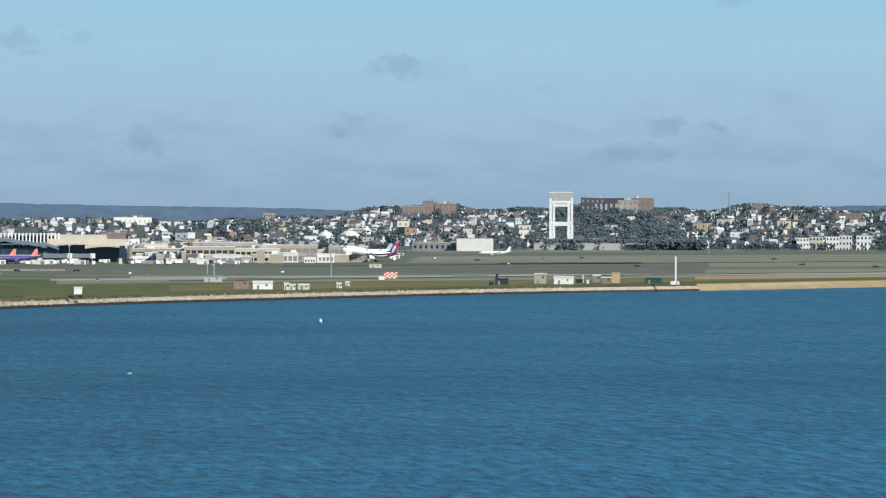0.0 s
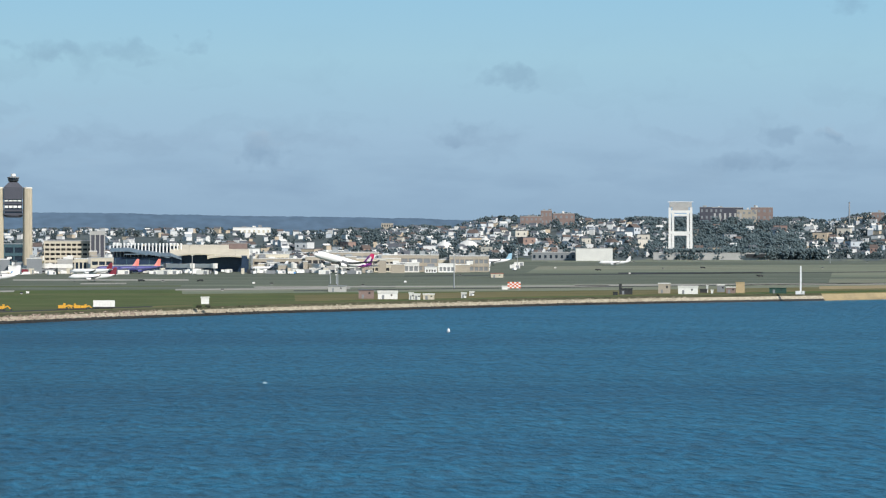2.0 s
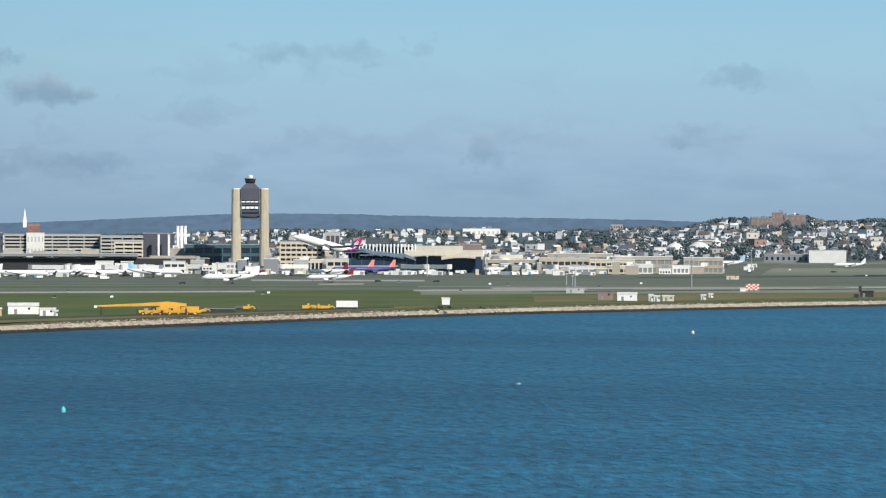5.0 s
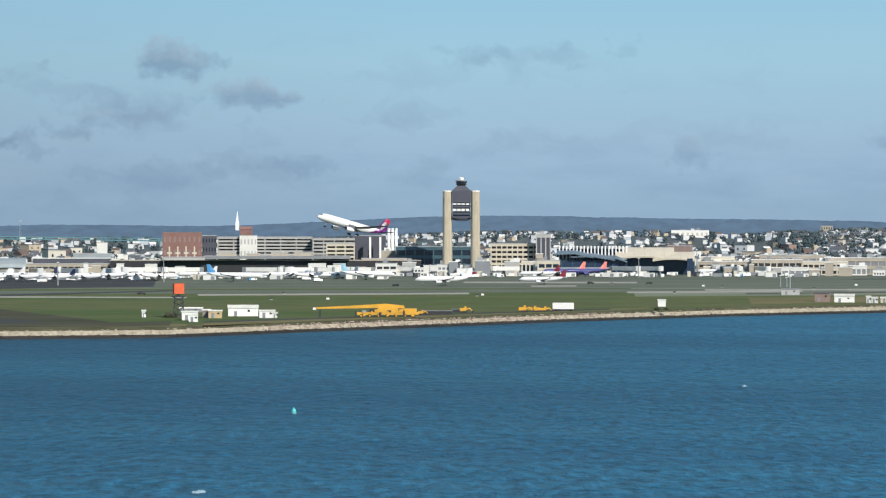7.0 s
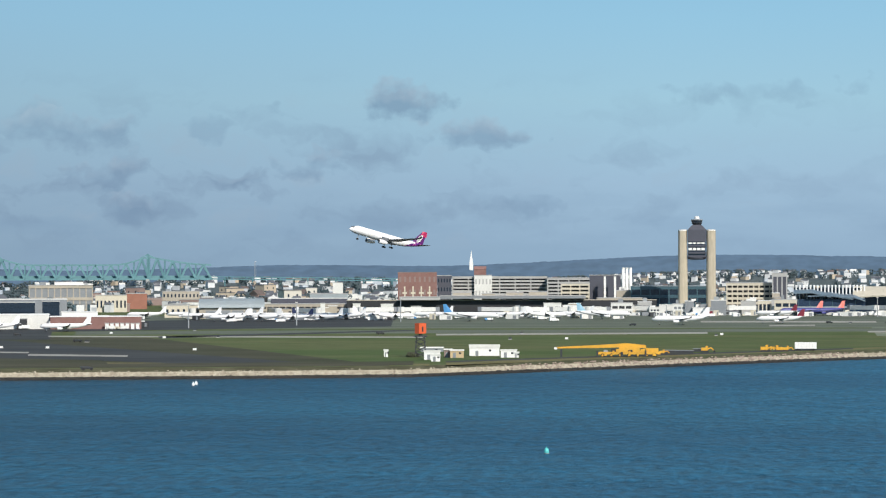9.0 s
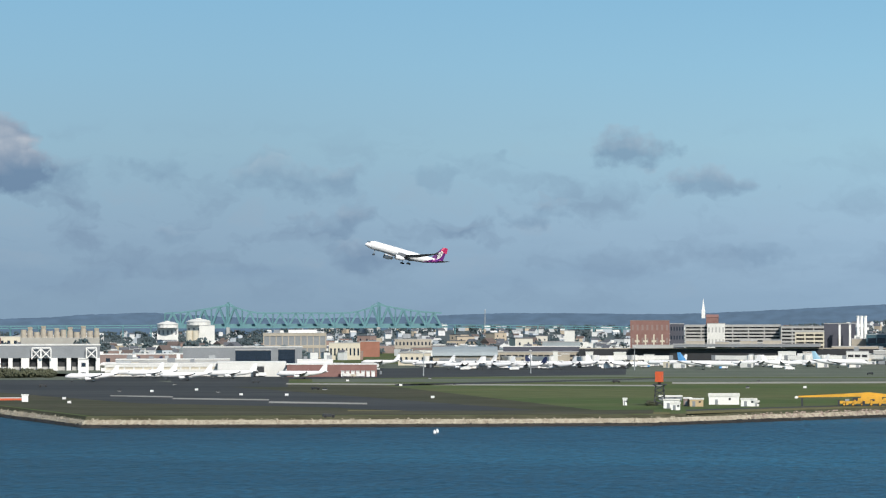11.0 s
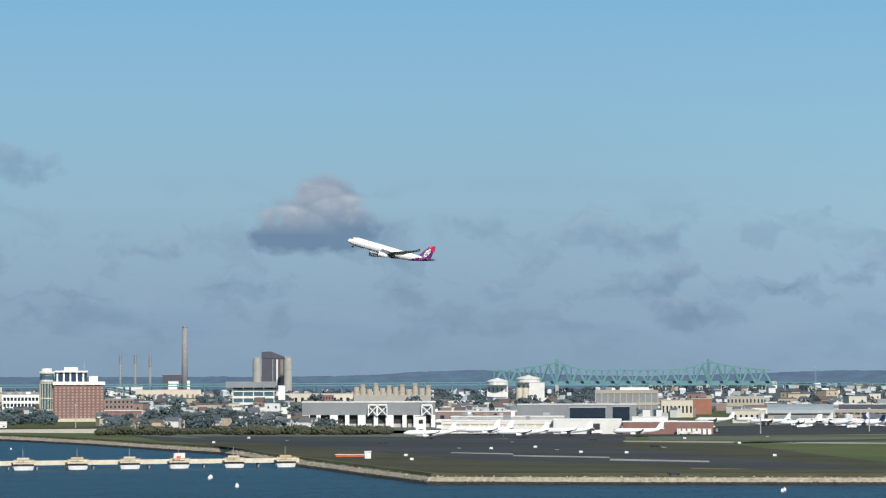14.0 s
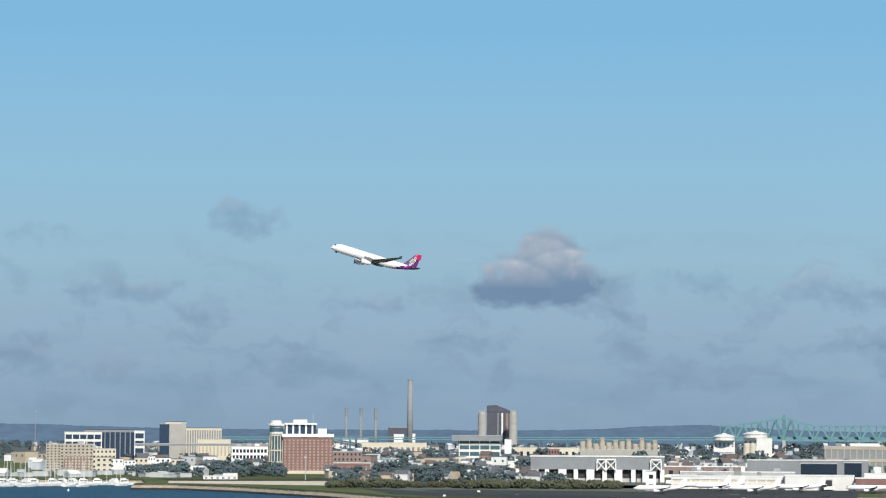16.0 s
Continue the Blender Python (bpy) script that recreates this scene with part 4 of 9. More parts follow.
# ---- aircraft ----
def livery_material():
    m = material("flower_livery", (0.86, 0.86, 0.86), 0.3, size=10, spread=0.02)
    nt = m.node_tree
    b = nt.nodes["Principled BSDF"]
    tc = nt.nodes.new("ShaderNodeTexCoord")
    sep = nt.nodes.new("ShaderNodeSeparateXYZ")
    nt.links.new(tc.outputs["Object"], sep.inputs[0])
    nz = nt.nodes.new("ShaderNodeTexNoise")
    nz.inputs["Scale"].default_value, nz.inputs["Detail"].default_value = 0.22, 2.0
    nt.links.new(tc.outputs["Object"], nz.inputs["Vector"])
    add = nt.nodes.new("ShaderNodeMath")
    add.operation = "MULTIPLY_ADD"
    nt.links.new(nz.outputs[0], add.inputs[0])
    add.inputs[1].default_value = 18.0
    nt.links.new(sep.outputs[0], add.inputs[2])
    low = nt.nodes.new("ShaderNodeMath")
    low.operation = "MULTIPLY_ADD"
    nt.links.new(sep.outputs[2], low.inputs[0])
    low.inputs[1].default_value = 2.4
    nt.links.new(add.outputs[0], low.inputs[2])
    ramp = nt.nodes.new("ShaderNodeMapRange")
    for i, v in enumerate((-8.8, -7.4, 1.0, 0.0)):
        ramp.inputs[1 + i].default_value = v
    nt.links.new(low.outputs[0], ramp.inputs[0])
    flower = nt.nodes.new("ShaderNodeTexNoise")
    flower.inputs["Scale"].default_value = 0.7
    nt.links.new(tc.outputs["Object"], flower.inputs["Vector"])
    fr = nt.nodes.new("ShaderNodeValToRGB")
    fr.color_ramp.elements[0].position, fr.color_ramp.elements[0].color = 0.5, (0.11, 0.02, 0.17, 1)
    fr.color_ramp.elements[1].position, fr.color_ramp.elements[1].color = 0.66, (0.50, 0.10, 0.34, 1)
    nt.links.new(flower.outputs[0], fr.inputs[0])
    mix = nt.nodes.new("ShaderNodeMix")
    mix.data_type = "RGBA"
    nt.links.new(ramp.outputs[0], mix.inputs[0])
    mix.inputs[6].default_value = (0.86, 0.86, 0.86, 1)
    nt.links.new(fr.outputs[0], mix.inputs[7])
    nt.links.new(mix.outputs[2], b.inputs["Base Color"])
    return m


def airliner(name, L, body, fin, label, group="", gear=True, slim=1.0, detail=True):
    """A twin-engined airliner, nose to +x, its origin on the fuselage's axis at mid length."""
    ob = thing(name, 0, 0, 0, 0, label, "airliner", group)
    R = 0.048 * L * slim
    n = 16 if detail else 10
    tip, drop, ahead = (1.15, 1.4, 0.175) if detail else (0.42, 0.95, 0.135)
    prof = ((0, 0.06, -0.30), (0.012, 0.34, -0.24), (0.035, 0.62, -0.14), (0.07, 0.86, -0.05), (0.115, 1, 0), (0.62, 1, 0), (0.74, 0.86, 0.13), (0.86, 0.56, 0.40), (0.96, 0.24, 0.66), (1.0, 0.08, 0.76))
    bm = bmesh.new()
    rings(bm, [[(L / 2 - s * L, R * r * math.cos(k * 2 * math.pi / n), R * (o + r * math.sin(k * 2 * math.pi / n))) for k in range(n)] for s, r, o in prof])
    part("fuselage", bm, body, ob, smooth=True)
    bm = bmesh.new()
    bx(bm, L / 2 - 0.052 * L, L / 2 - 0.030 * L, -R * 0.5, R * 0.5, R * 0.30, R * 0.52)
    part("cockpit_window", bm, "glass", ob)
    part("belly_fairing", rings(bmesh.new(), [[(x, R * 0.9 * w * math.cos(k * math.pi / 4), -R * 0.75 + R * 0.5 * w * math.sin(k * math.pi / 4)) for k in range(8)] for x, w in ((L * 0.16, 0.2), (L * 0.1, 0.9), (-L * 0.08, 0.9), (-L * 0.15, 0.2))]), "alu" if detail else body, ob)
    for s in (-1, 1):
        bm = bmesh.new()
        rings(bm, [[(xl, s * yy, zz), (xl - c * 0.4, s * yy, zz + t), (xl - c, s * yy, zz), (xl - c * 0.4, s * yy, zz - t * 0.5)] for xl, yy, zz, c, t in ((0.145 * L, R * 0.5, -R * 0.55, 0.19 * L, 0.011 * L), (0.03 * L, 0.17 * L, -R * 0.25, 0.115 * L, 0.008 * L), (-0.135 * L, 0.49 * L, R * tip, 0.042 * L, 0.0035 * L))])
        wing = part("wing", bm, "alu", ob)
        bm = bmesh.new()
        rings(bm, [[(-0.135 * L - xo, s * yy, zz), (-0.135 * L - xo - c * 0.5, s * (yy + 0.1), zz), (-0.135 * L - xo - c, s * yy, zz), (-0.135 * L - xo - c * 0.5, s * (yy - 0.1), zz)] for xo, yy, zz, c in ((0, 0.49 * L, R * tip, 0.042 * L), (0.022 * L, 0.506 * L, R * (tip + 0.48), 0.016 * L))])
        part("winglet", bm, "alu", wing)
        bm = bmesh.new()
        ey, ez, er = s * 0.162 * L, -R * drop, 0.0275 * L
        rings(bm, [[(ahead * L - q * L, ey + er * r * math.cos(k * math.pi / 6), ez + er * r * math.sin(k * math.pi / 6)) for k in range(12)] for q, r in ((0, 0.92), (0.012, 1.0), (0.06, 0.98), (0.10, 0.62), (0.115, 0.3))])
        eng = part("engine", bm, body if not detail else "plane", ob, smooth=True)
        part("intake", rings(bmesh.new(), [[((ahead + 0.0005) * L + q, ey + er * 0.8 * math.cos(k * math.pi / 6), ez + er * 0.8 * math.sin(k * math.pi / 6)) for k in range(12)] for q in (0, 0.02)]), "dark_steel", eng)
        part("pylon", box((ahead - 0.115) * L, (ahead - 0.025) * L, ey - 0.2, ey + 0.2, ez + er * 0.8, -R * 0.2), "alu", eng)
        bm = bmesh.new()
        rings(bm, [[(xl, s * yy, zz), (xl - c * 0.45, s * yy, zz + t), (xl - c, s * yy, zz), (xl - c * 0.45, s * yy, zz - t)] for xl, yy, zz, c, t in ((-0.385 * L, R * 0.2, R * 0.5, 0.085 * L, 0.005 * L), (-0.455 * L, 0.165 * L, R * 0.85, 0.032 * L, 0.002 * L))])
        part("tailplane", bm, "alu", ob)
    bm = bmesh.new()
    H = 0.152 * L
    rings(bm, [[(xl, 0, zz), (xl - c * 0.4, 0.007 * L * c / (0.13 * L), zz), (xl - c, 0, zz), (xl - c * 0.4, -0.007 * L * c / (0.13 * L), zz)] for xl, zz, c in ((-0.315 * L, R * 0.75, 0.155 * L), (-0.43 * L, R * 0.75 + H, 0.058 * L))])
    fob = part("tail_fin", bm, fin, ob)
    gears = []
    if gear:
        for gx, gy, nm in ((-0.03 * L, 0.09 * L, "main_gear"), (-0.03 * L, -0.09 * L, "main_gear"), (0.37 * L, 0.0, "nose_gear")):
            g = part(nm, drum(bmesh.new(), 0, 0, ((-0.062 * L, 0.0035 * L), (0, 0.005 * L)), 6), "steel", ob)
            g.location = (gx, gy, -R * 0.75)
            for q in ((-0.011, 0.011) if nm == "main_gear" and detail else (0.0,)):
                for e in ((-1, 1) if detail else (1,)):
                    bm = bmesh.new()
                    rings(bm, [[(q * L + 0.0105 * L * math.cos(k * math.pi / 5), yy, -0.062 * L + 0.0105 * L * math.sin(k * math.pi / 5)) for k in range(10)] for yy in (e * 0.004 * L, e * 0.011 * L)])
                    part("tyre", bm, "rubber", g)
            gears.append(g)
    return ob, gears, fob, R


def flying_airliner():
    ob, gears, fin, R = airliner("departing_airliner", 61.0, livery_material(), "violet", "white twin-engined airliner with violet floral tail climbing away", slim=1.03)
    L = 61.0
    H = 0.152 * L
    bm = bmesh.new()
    rings(bm, [[(xl, 0, zz), (xl - c * 0.4, 0.42, zz), (xl - c, 0, zz), (xl - c * 0.4, -0.42, zz)] for xl, zz, c in ((-0.3995 * L, R * 0.75 + H * 0.62, 0.0945 * L), (-0.432 * L, R * 0.75 + H * 1.02, 0.06 * L))])
    part("fin_top", bm, "magenta", fin, "magenta red upper fin")
    bm = bmesh.new()
    for s in (-1, 1):
        rings(bm, [[(-0.412 * L + r * 1.7 * math.cos(k * math.pi / 6) - 1.3 * math.sin(k * math.pi / 6) * r, s * 0.46, R * 0.75 + H * 0.40 + r * 3.3 * math.sin(k * math.pi / 6)) for k in range(12)] for r in (1.0, 0.98)])
    part("fin_emblem", bm, "white", fin, "plain white emblem patch")
    return ob, gears


def park(src, x, y, turn, used=[]):
    m = pose(x, y, 4.0 + src["axis"], 0, 0, turn)
    if src.name in used:
        return copy_thing(src, m)
    used.append(src.name)
    src.matrix_basis = m
    return src


def parked_kind(name, L, body, fin, label):
    ob, g, f, R = airliner(name, L, body, fin, label, "parked airliners", True, 1.06, False)
    ob["axis"] = R * 0.75 + 0.0725 * L
    return ob


# ---- airfield things ----
def truck_kind(long, tall, box_mat, cab_mat, label, group="apron vehicles"):
    ob = thing("service_truck", 0, 0, 0, 0, label, "truck", group)
    part("cargo_box", box(-long / 2, long * 0.22, -1.2, 1.2, 0.75, tall), box_mat, ob)
    cab = part("cab", box(long * 0.24, long / 2, -1.15, 1.15, 0.6, tall * 0.78), cab_mat, ob)
    part("windscreen", box(long / 2, long / 2 + 0.04, -1.0, 1.0, tall * 0.45, tall * 0.72), "glass", cab)
    part("chassis", box(-long / 2, long / 2, -0.9, 0.9, 0.45, 0.74), "dark_steel", ob)
    wm = mesh_of("wheel", rings(bmesh.new(), [[(0.5 * math.cos(k * math.pi / 4), y, 0.5 * math.sin(k * math.pi / 4)) for k in range(8)] for y in (-0.15, 0.15)]), "rubber")
    for wx in (-long * 0.32, long * 0.36):
        part("wheel", wm, "rubber", ob).location = (wx, -1.1, 0.5)
    return ob


def jet_bridge_kind():
    ob = thing("jet_bridge", 0, 0, 0, 0, "white enclosed passenger boarding bridge on steel legs", "jet bridge", "boarding bridges")
    part("tunnel", box(-14, 12, -1.6, 1.6, 4.2, 7.4), "offwhite", ob)
    part("rotunda", drum(bmesh.new(), -15, 0, ((4.0, 2.6), (7.8, 2.6)), 10), "offwhite", ob)
    part("cab", box(12.02, 15, -2.0, 2.0, 3.9, 7.6), "mid_grey", ob)
    for x in (-15, 9):
        part("leg", box(x - 0.5, x + 0.5, -0.6, 0.6, 0, 4.2), "steel", ob)
    return ob


def container_kind(w, h, mat, label):
    ob = thing("cargo_container", 0, 0, 0, 0, label, "container", "apron containers and stands")
    part("box", box(-w / 2, w / 2, -1.2, 1.2, 0.25, h), mat, ob)
    part("door", box(w * 0.1, w * 0.4, -1.24, -1.2, 0.4, h * 0.8), "mid_grey", ob)
    part("skid", box(-w / 2, w / 2, -1.0, 1.0, 0, 0.24), "dark_steel", ob)
    return ob


def light_mast(x, y, h, label="tall thin pale steel light mast"):
    ob = thing("light_mast", x, y, 4.0, 0, label, "mast", "light masts")
    part("pole", drum(bmesh.new(), 0, 0, ((0, 0.45), (h, 0.22)), 8), "steel", ob)
    part("lamp_head", box(-0.8, 0.8, -0.4, 0.4, h, h + 0.5), "offwhite", ob)


def radome_mast(x, y, turn, h, mat="white"):
    ob = thing("equipment_mast", x, y, 4.0, turn, "white equipment mast beside small white cabinets on the shore", "mast")
    part("pole", box(-0.45, 0.45, -0.45, 0.45, 0, h), mat, ob)
    for dx in (-2.2, -1.0, 1.4):
        part("cabinet", box(dx - 0.6, dx + 0.6, -1, 0.2, 0, 1.9), "white", ob)


def shed(name, x, y, turn, w, h, depth, mat, label, door=True, roof="offwhite", slant=0.4, z0=4.0):
    ob = thing(name, x, y, z0, turn, label, "shed")
    part("wall", box(-w / 2, w / 2, 0, depth, 0, h), mat, ob)
    bm = bmesh.new()
    rings(bm, [[(xx, -0.25, h + 0.02), (xx, depth + 0.25, h + 0.02), (xx, depth + 0.25, h + 0.25), (xx, -0.25, h + 0.25 + slant)] for xx in (-w / 2 - 0.25, w / 2 + 0.25)])
    part("roof", bm, roof, ob)
    if door:
        part("door", box(-w * 0.3, -w * 0.3 + min(1.2, w * 0.3), -0.06, 0.02, 0, min(2.1, h * 0.8)), "mid_grey", ob)
        part("vent", box(w * 0.15, w * 0.15 + 0.9, -0.06, 0.02, h * 0.55, h * 0.8), "dark", ob)
    return ob


def trailer(x, y, turn, long, mat="white", label="white box trailer parked on the shore road"):
    ob = thing("box_trailer", x, y, 4.0, turn, label, "trailer")
    part("box", box(-long / 2, long / 2, -1.25, 1.25, 0.9, 3.7), mat, ob)
    for k in range(int(long / 1.2)):
        part("rib", box(-long / 2 + 0.3 + k * 1.2, -long / 2 + 0.42 + k * 1.2, -1.3, -1.25, 1.0, 3.6), "offwhite", ob)
    part("underframe", box(-long / 2, long / 2, -1.0, 1.0, 0.55, 0.88), "dark_steel", ob)
    for wx in (-long * 0.38, -long * 0.28, long * 0.36):
        for wy in (-1.1, 1.1):
            bm = bmesh.new()
            rings(bm, [[(wx + 0.5 * math.cos(k * math.pi / 4), wy + q, 0.5 + 0.5 * math.sin(k * math.pi / 4)) for k in range(8)] for q in (-0.15, 0.15)])
            part("wheel", bm, "rubber", ob)


def crane(x, y, turn, long, label, boom=True, mat="yellow"):
    """A wheeled carrier with machinery and a boom laid down along it."""
    ob = thing("mobile_crane", x, y, 4.0, turn, label, "crane", "yellow machines")
    part("carrier", box(-long * 0.1, long / 2, -1.4, 1.4, 1.1, 2.1), mat, ob)
    part("cab", box(long * 0.38, long * 0.48, -1.4, 0.4, 2.12, 3.6), mat, ob)
    part("engine_housing", box(long * 0.10, long * 0.30, -1.3, 1.3, 2.12, 4.0), mat, ob)
    part("counterweight", box(long * 0.02, long * 0.09, -1.4, 1.4, 2.12, 3.4), "dark_steel", ob)
    for k in range(7):
        wx = -long * 0.06 + k * long * 0.085
        for wy in (-1.3, 1.3):
            bm = bmesh.new()
            rings(bm, [[(wx + 0.75 * math.cos(q * math.pi / 5), wy + e, 0.75 + 0.75 * math.sin(q * math.pi / 5)) for q in range(10)] for e in (-0.25, 0.25)])
            wheel = part("wheel", bm, "rubber", ob)
            part("rim", rings(bmesh.new(), [[(wx + 0.45 * math.cos(q * math.pi / 4), wy + e, 0.75 + 0.45 * math.sin(q * math.pi / 4)) for q in range(8)] for e in (-0.29, 0.29)]), mat, wheel)
    if boom:
        bm = bmesh.new()
        rings(bm, [[(xx, -w, z - hgt), (xx, w, z - hgt), (xx, w, z + hgt), (xx, -w, z + hgt)] for xx, z, w, hgt in ((long * 0.36, 4.2, 0.8, 0.6), (long * 0.18, 4.8, 0.9, 0.8), (-long * 0.1, 4.3, 0.7, 0.6), (-long * 0.5, 3.8, 0.4, 0.28))])
        part("boom", bm, mat, ob)
        part("hook_block", box(-long * 0.5 - 1.2, -long * 0.5, -0.4, 0.4, 3.1, 4.0), "white", ob)
        part("rest", box(-long * 0.47, -long * 0.45, -0.5, 0.5, 0, 3.2), "dark_steel", ob)
    for k in range(8):
        px = -long * 0.12 + k * long * 0.078
        part("stabiliser", box(px, px + 0.7 + 0.3 * (k % 2), -1.75, -1.45, 0.1 + 0.4 * (k % 3), 2.6 - 0.5 * (k % 2)), mat if k % 3 else "dark_steel", ob)
    for k in range(4):
        part("winch_box", box(long * (-0.05 + 0.12 * k), long * (-0.01 + 0.12 * k), -1.6, -0.6, 2.12, 2.9 + 0.4 * (k % 2)), ("steel", mat, "dark_steel", mat)[k], ob)
    return ob


def digger(x, y, turn, s, label, mat="yellow"):
    ob = thing("excavator", x, y, 4.0, turn, label, "excavator", "yellow machines")
    for e in (-1, 1):
        part("track", box(-1.8 * s, 1.8 * s, e * 1.1 * s - 0.3, e * 1.1 * s + 0.3, 0, 0.9 * s), "dark_steel", ob)
    part("house", box(-1.7 * s, 1.3 * s, -1.2 * s, 1.2 * s, 0.95 * s, 2.3 * s), mat, ob)
    part("cab", box(0.4 * s, 1.5 * s, -1.2 * s, -0.2 * s, 2.32 * s, 3.1 * s), mat, ob)
    bm = bmesh.new()
    beam(bm, (1.2 * s, 0, 1.6 * s), (3.0 * s, 0, 2.3 * s), 0.3 * s)
    beam(bm, (3.0 * s, 0, 2.3 * s), (4.2 * s, 0, 0.9 * s), 0.26 * s)
    part("arm", bm, mat, ob)
    part("bucket", box(4.0 * s, 4.9 * s, -0.5 * s, 0.5 * s, 0.1 * s, 1.0 * s), "dark_steel", ob)


def radar_tower(x, y, turn, h):
    """A dark lattice stand with a broad orange panel antenna on top."""
    ob = thing("radar_tower", x, y, 4.0, turn, "dark lattice tower with an orange panel antenna", "radar tower")
    w = 2.2
    for sx in (-1, 1):
        for sy in (-1, 1):
            part("leg", beam(bmesh.new(), (sx * w, sy * w, 0), (sx * w * 0.7, sy * w * 0.7, h), 0.22), "dark_steel", ob)
    for k in range(4):
        z0, z1 = h * k / 4, h * (k + 1) / 4
        bm = bmesh.new()
        for sy in (-1, 1):
            beam(bm, (-w, sy * w, z0), (w, sy * w, z1), 0.14)
            beam(bm, (w, sy * w, z0), (-w, sy * w, z1), 0.14)
        part("brace", bm, "dark_steel", ob)
    part("platform", box(-w * 1.3, w * 1.3, -w * 1.2, w * 1.2, h, h + 0.5), "dark_steel", ob)
    ant = part("antenna", box(-2.1, 2.1, -1.3, 1.1, 0.8, 5.0), "safety_orange", ob, "broad orange panel antenna")
    ant.location = (0, 0, h + 0.5)
    part("antenna_slot", box(-0.4, 0.4, -1.38, -1.3, 1.6, 3.6), "dark", ant)
    part("pedestal", drum(bmesh.new(), 0, 0, ((0, 0.8), (0.8, 0.6)), 8), "dark_steel", ant)
    return ant


def checker_board(x, y, turn, w, h, z0):
    ob = thing("checker_sign", x, y, 4.0, turn, "red and white checkered runway marker board", "sign")
    part("board", box(-w / 2, w / 2, 0, 0.4, z0, z0 + h), "white", ob)
    for i in range(6):
        for j in range(4):
            if (i + j) % 2:
                part("red_square", box(-w / 2 + i * w / 6, -w / 2 + (i + 1) * w / 6, -0.03, 0.0, z0 + j * h / 4, z0 + (j + 1) * h / 4), "safety_orange", ob)
    for s in (-1, 1):
        part("post", box(s * w * 0.4 - 0.2, s * w * 0.4 + 0.2, 0.1, 0.4, 0, z0), "steel", ob)


def light_pier(x0, y0, x1, y1, huts):
    """A low concrete trestle with light platforms along it."""
    ob = thing("light_pier", 0, 0, 0, 0, "long low concrete approach-light pier over the water", "pier")
    a, b = Vector((x0, y0)), Vector((x1, y1))
    run = (b - a).length
    al = (b - a) / run
    sd = Vector((-al.y, al.x))
    turn = math.degrees(math.atan2(al.y, al.x))
    def put(name, bm, mat, s, parent):
        p = part(name, bm, mat, parent)
        p.matrix_basis = pose(a.x + al.x * s, a.y + al.y * s, 0, 0, 0, turn)
        return p
    n = int(run / 12)
    deck = mesh_of("deck_span", box(-run / n / 2, run / n / 2 - 0.02, -2.0, 2.0, 2.1, 3.2), "pier_cream")
    kerb = mesh_of("kerb", box(-run / n / 2, run / n / 2 - 0.02, 1.8, 2.1, 1.9, 3.9), "pier_cream")
    pile = mesh_of("pile", box(-0.35, 0.35, -1.4, 1.2, -3, 2.1), "mid_grey")
    for i in range(n):
        s = (i + 0.5) * run / n
        put("deck_span", deck, "offwhite", s, ob)
        put("kerb", kerb, "offwhite", s, ob)
        put("pile", pile, "mid_grey", s, ob)
    for k, s in enumerate(huts):
        h = put("light_platform", box(-4.6, 4.6, 2.2, 7, 2.6, 3.3), "pier_cream", s, ob)
        hull = rings(bmesh.new(), [[(-a, 2.6, z), (a, 2.6, z), (a, b, z), (a * 0.6, b + 0.5, z), (-a * 0.6, b + 0.5, z), (-a, b, z)] for z, a, b in ((-1.0, 3.4, 6.0), (0.2, 3.9, 6.3), (1.7, 4.4, 6.6))])
        part("platform_hull", hull, "white", h, "white tapering platform foot")
        for q in range(6):
            part("fender", box(-4.2 + q * 1.5, -3.4 + q * 1.5, 6.3, 6.9, 1.72, 2.58), "dark", h)
        part("core_wall", box(-4.3, 4.3, 3.0, 6.25, 1.72, 2.58), "dark_steel", h)
        for q in range(5):
            part("rail_post", box(-4.4 + q * 2.2 - 0.12, -4.4 + q * 2.2 + 0.12, 6.7, 6.95, 3.3, 4.5), "tan", h)
        part("rail", box(-4.5, 4.5, 6.7, 6.95, 4.1, 4.5), "tan", h)
        part("lamp_bar", box(-2.6, 2.6, 4.6, 5, 4.5, 5.3), "tan" if k % 2 == 0 else "cream", h)
        part("lamp_post", box(-0.2, 0.2, 4.6, 4.9, 3.3, 4.5), "steel", h)
        part("whip_mast", box(-0.09, 0.09, 4.0, 4.18, 3.3, 9.0), "steel", h)
        if k == 2:
            part("cabin", box(-2.6, 2.2, 3.2, 5.6, 3.4, 6.6), "offwhite", h)
            part("beacon_panel", box(-0.6, 1.2, 5.6, 5.7, 3.9, 5.3), "safety_orange", h)
    return ob


def buoy(x, y, s=1.0, mat="buoy", label="small white buoy floating in the harbour"):
    ob = thing("buoy", x, y, 0, 0, label, "buoy", "harbour buoys")
    part("float", drum(bmesh.new(), 0, 0, ((-0.6 * s, 0.5 * s), (0.3 * s, 0.75 * s), (1.3 * s, 0.7 * s), (1.7 * s, 0.3 * s)), 10), mat, ob, smooth=True)
    part("collar", drum(bmesh.new(), 0, 0, ((0.0, 0.85 * s), (0.2 * s, 0.85 * s)), 10), "mid_grey", ob)
    part("topmark", box(-0.12 * s, 0.12 * s, -0.12 * s, 0.12 * s, 1.7 * s, 2.1 * s), mat, ob)


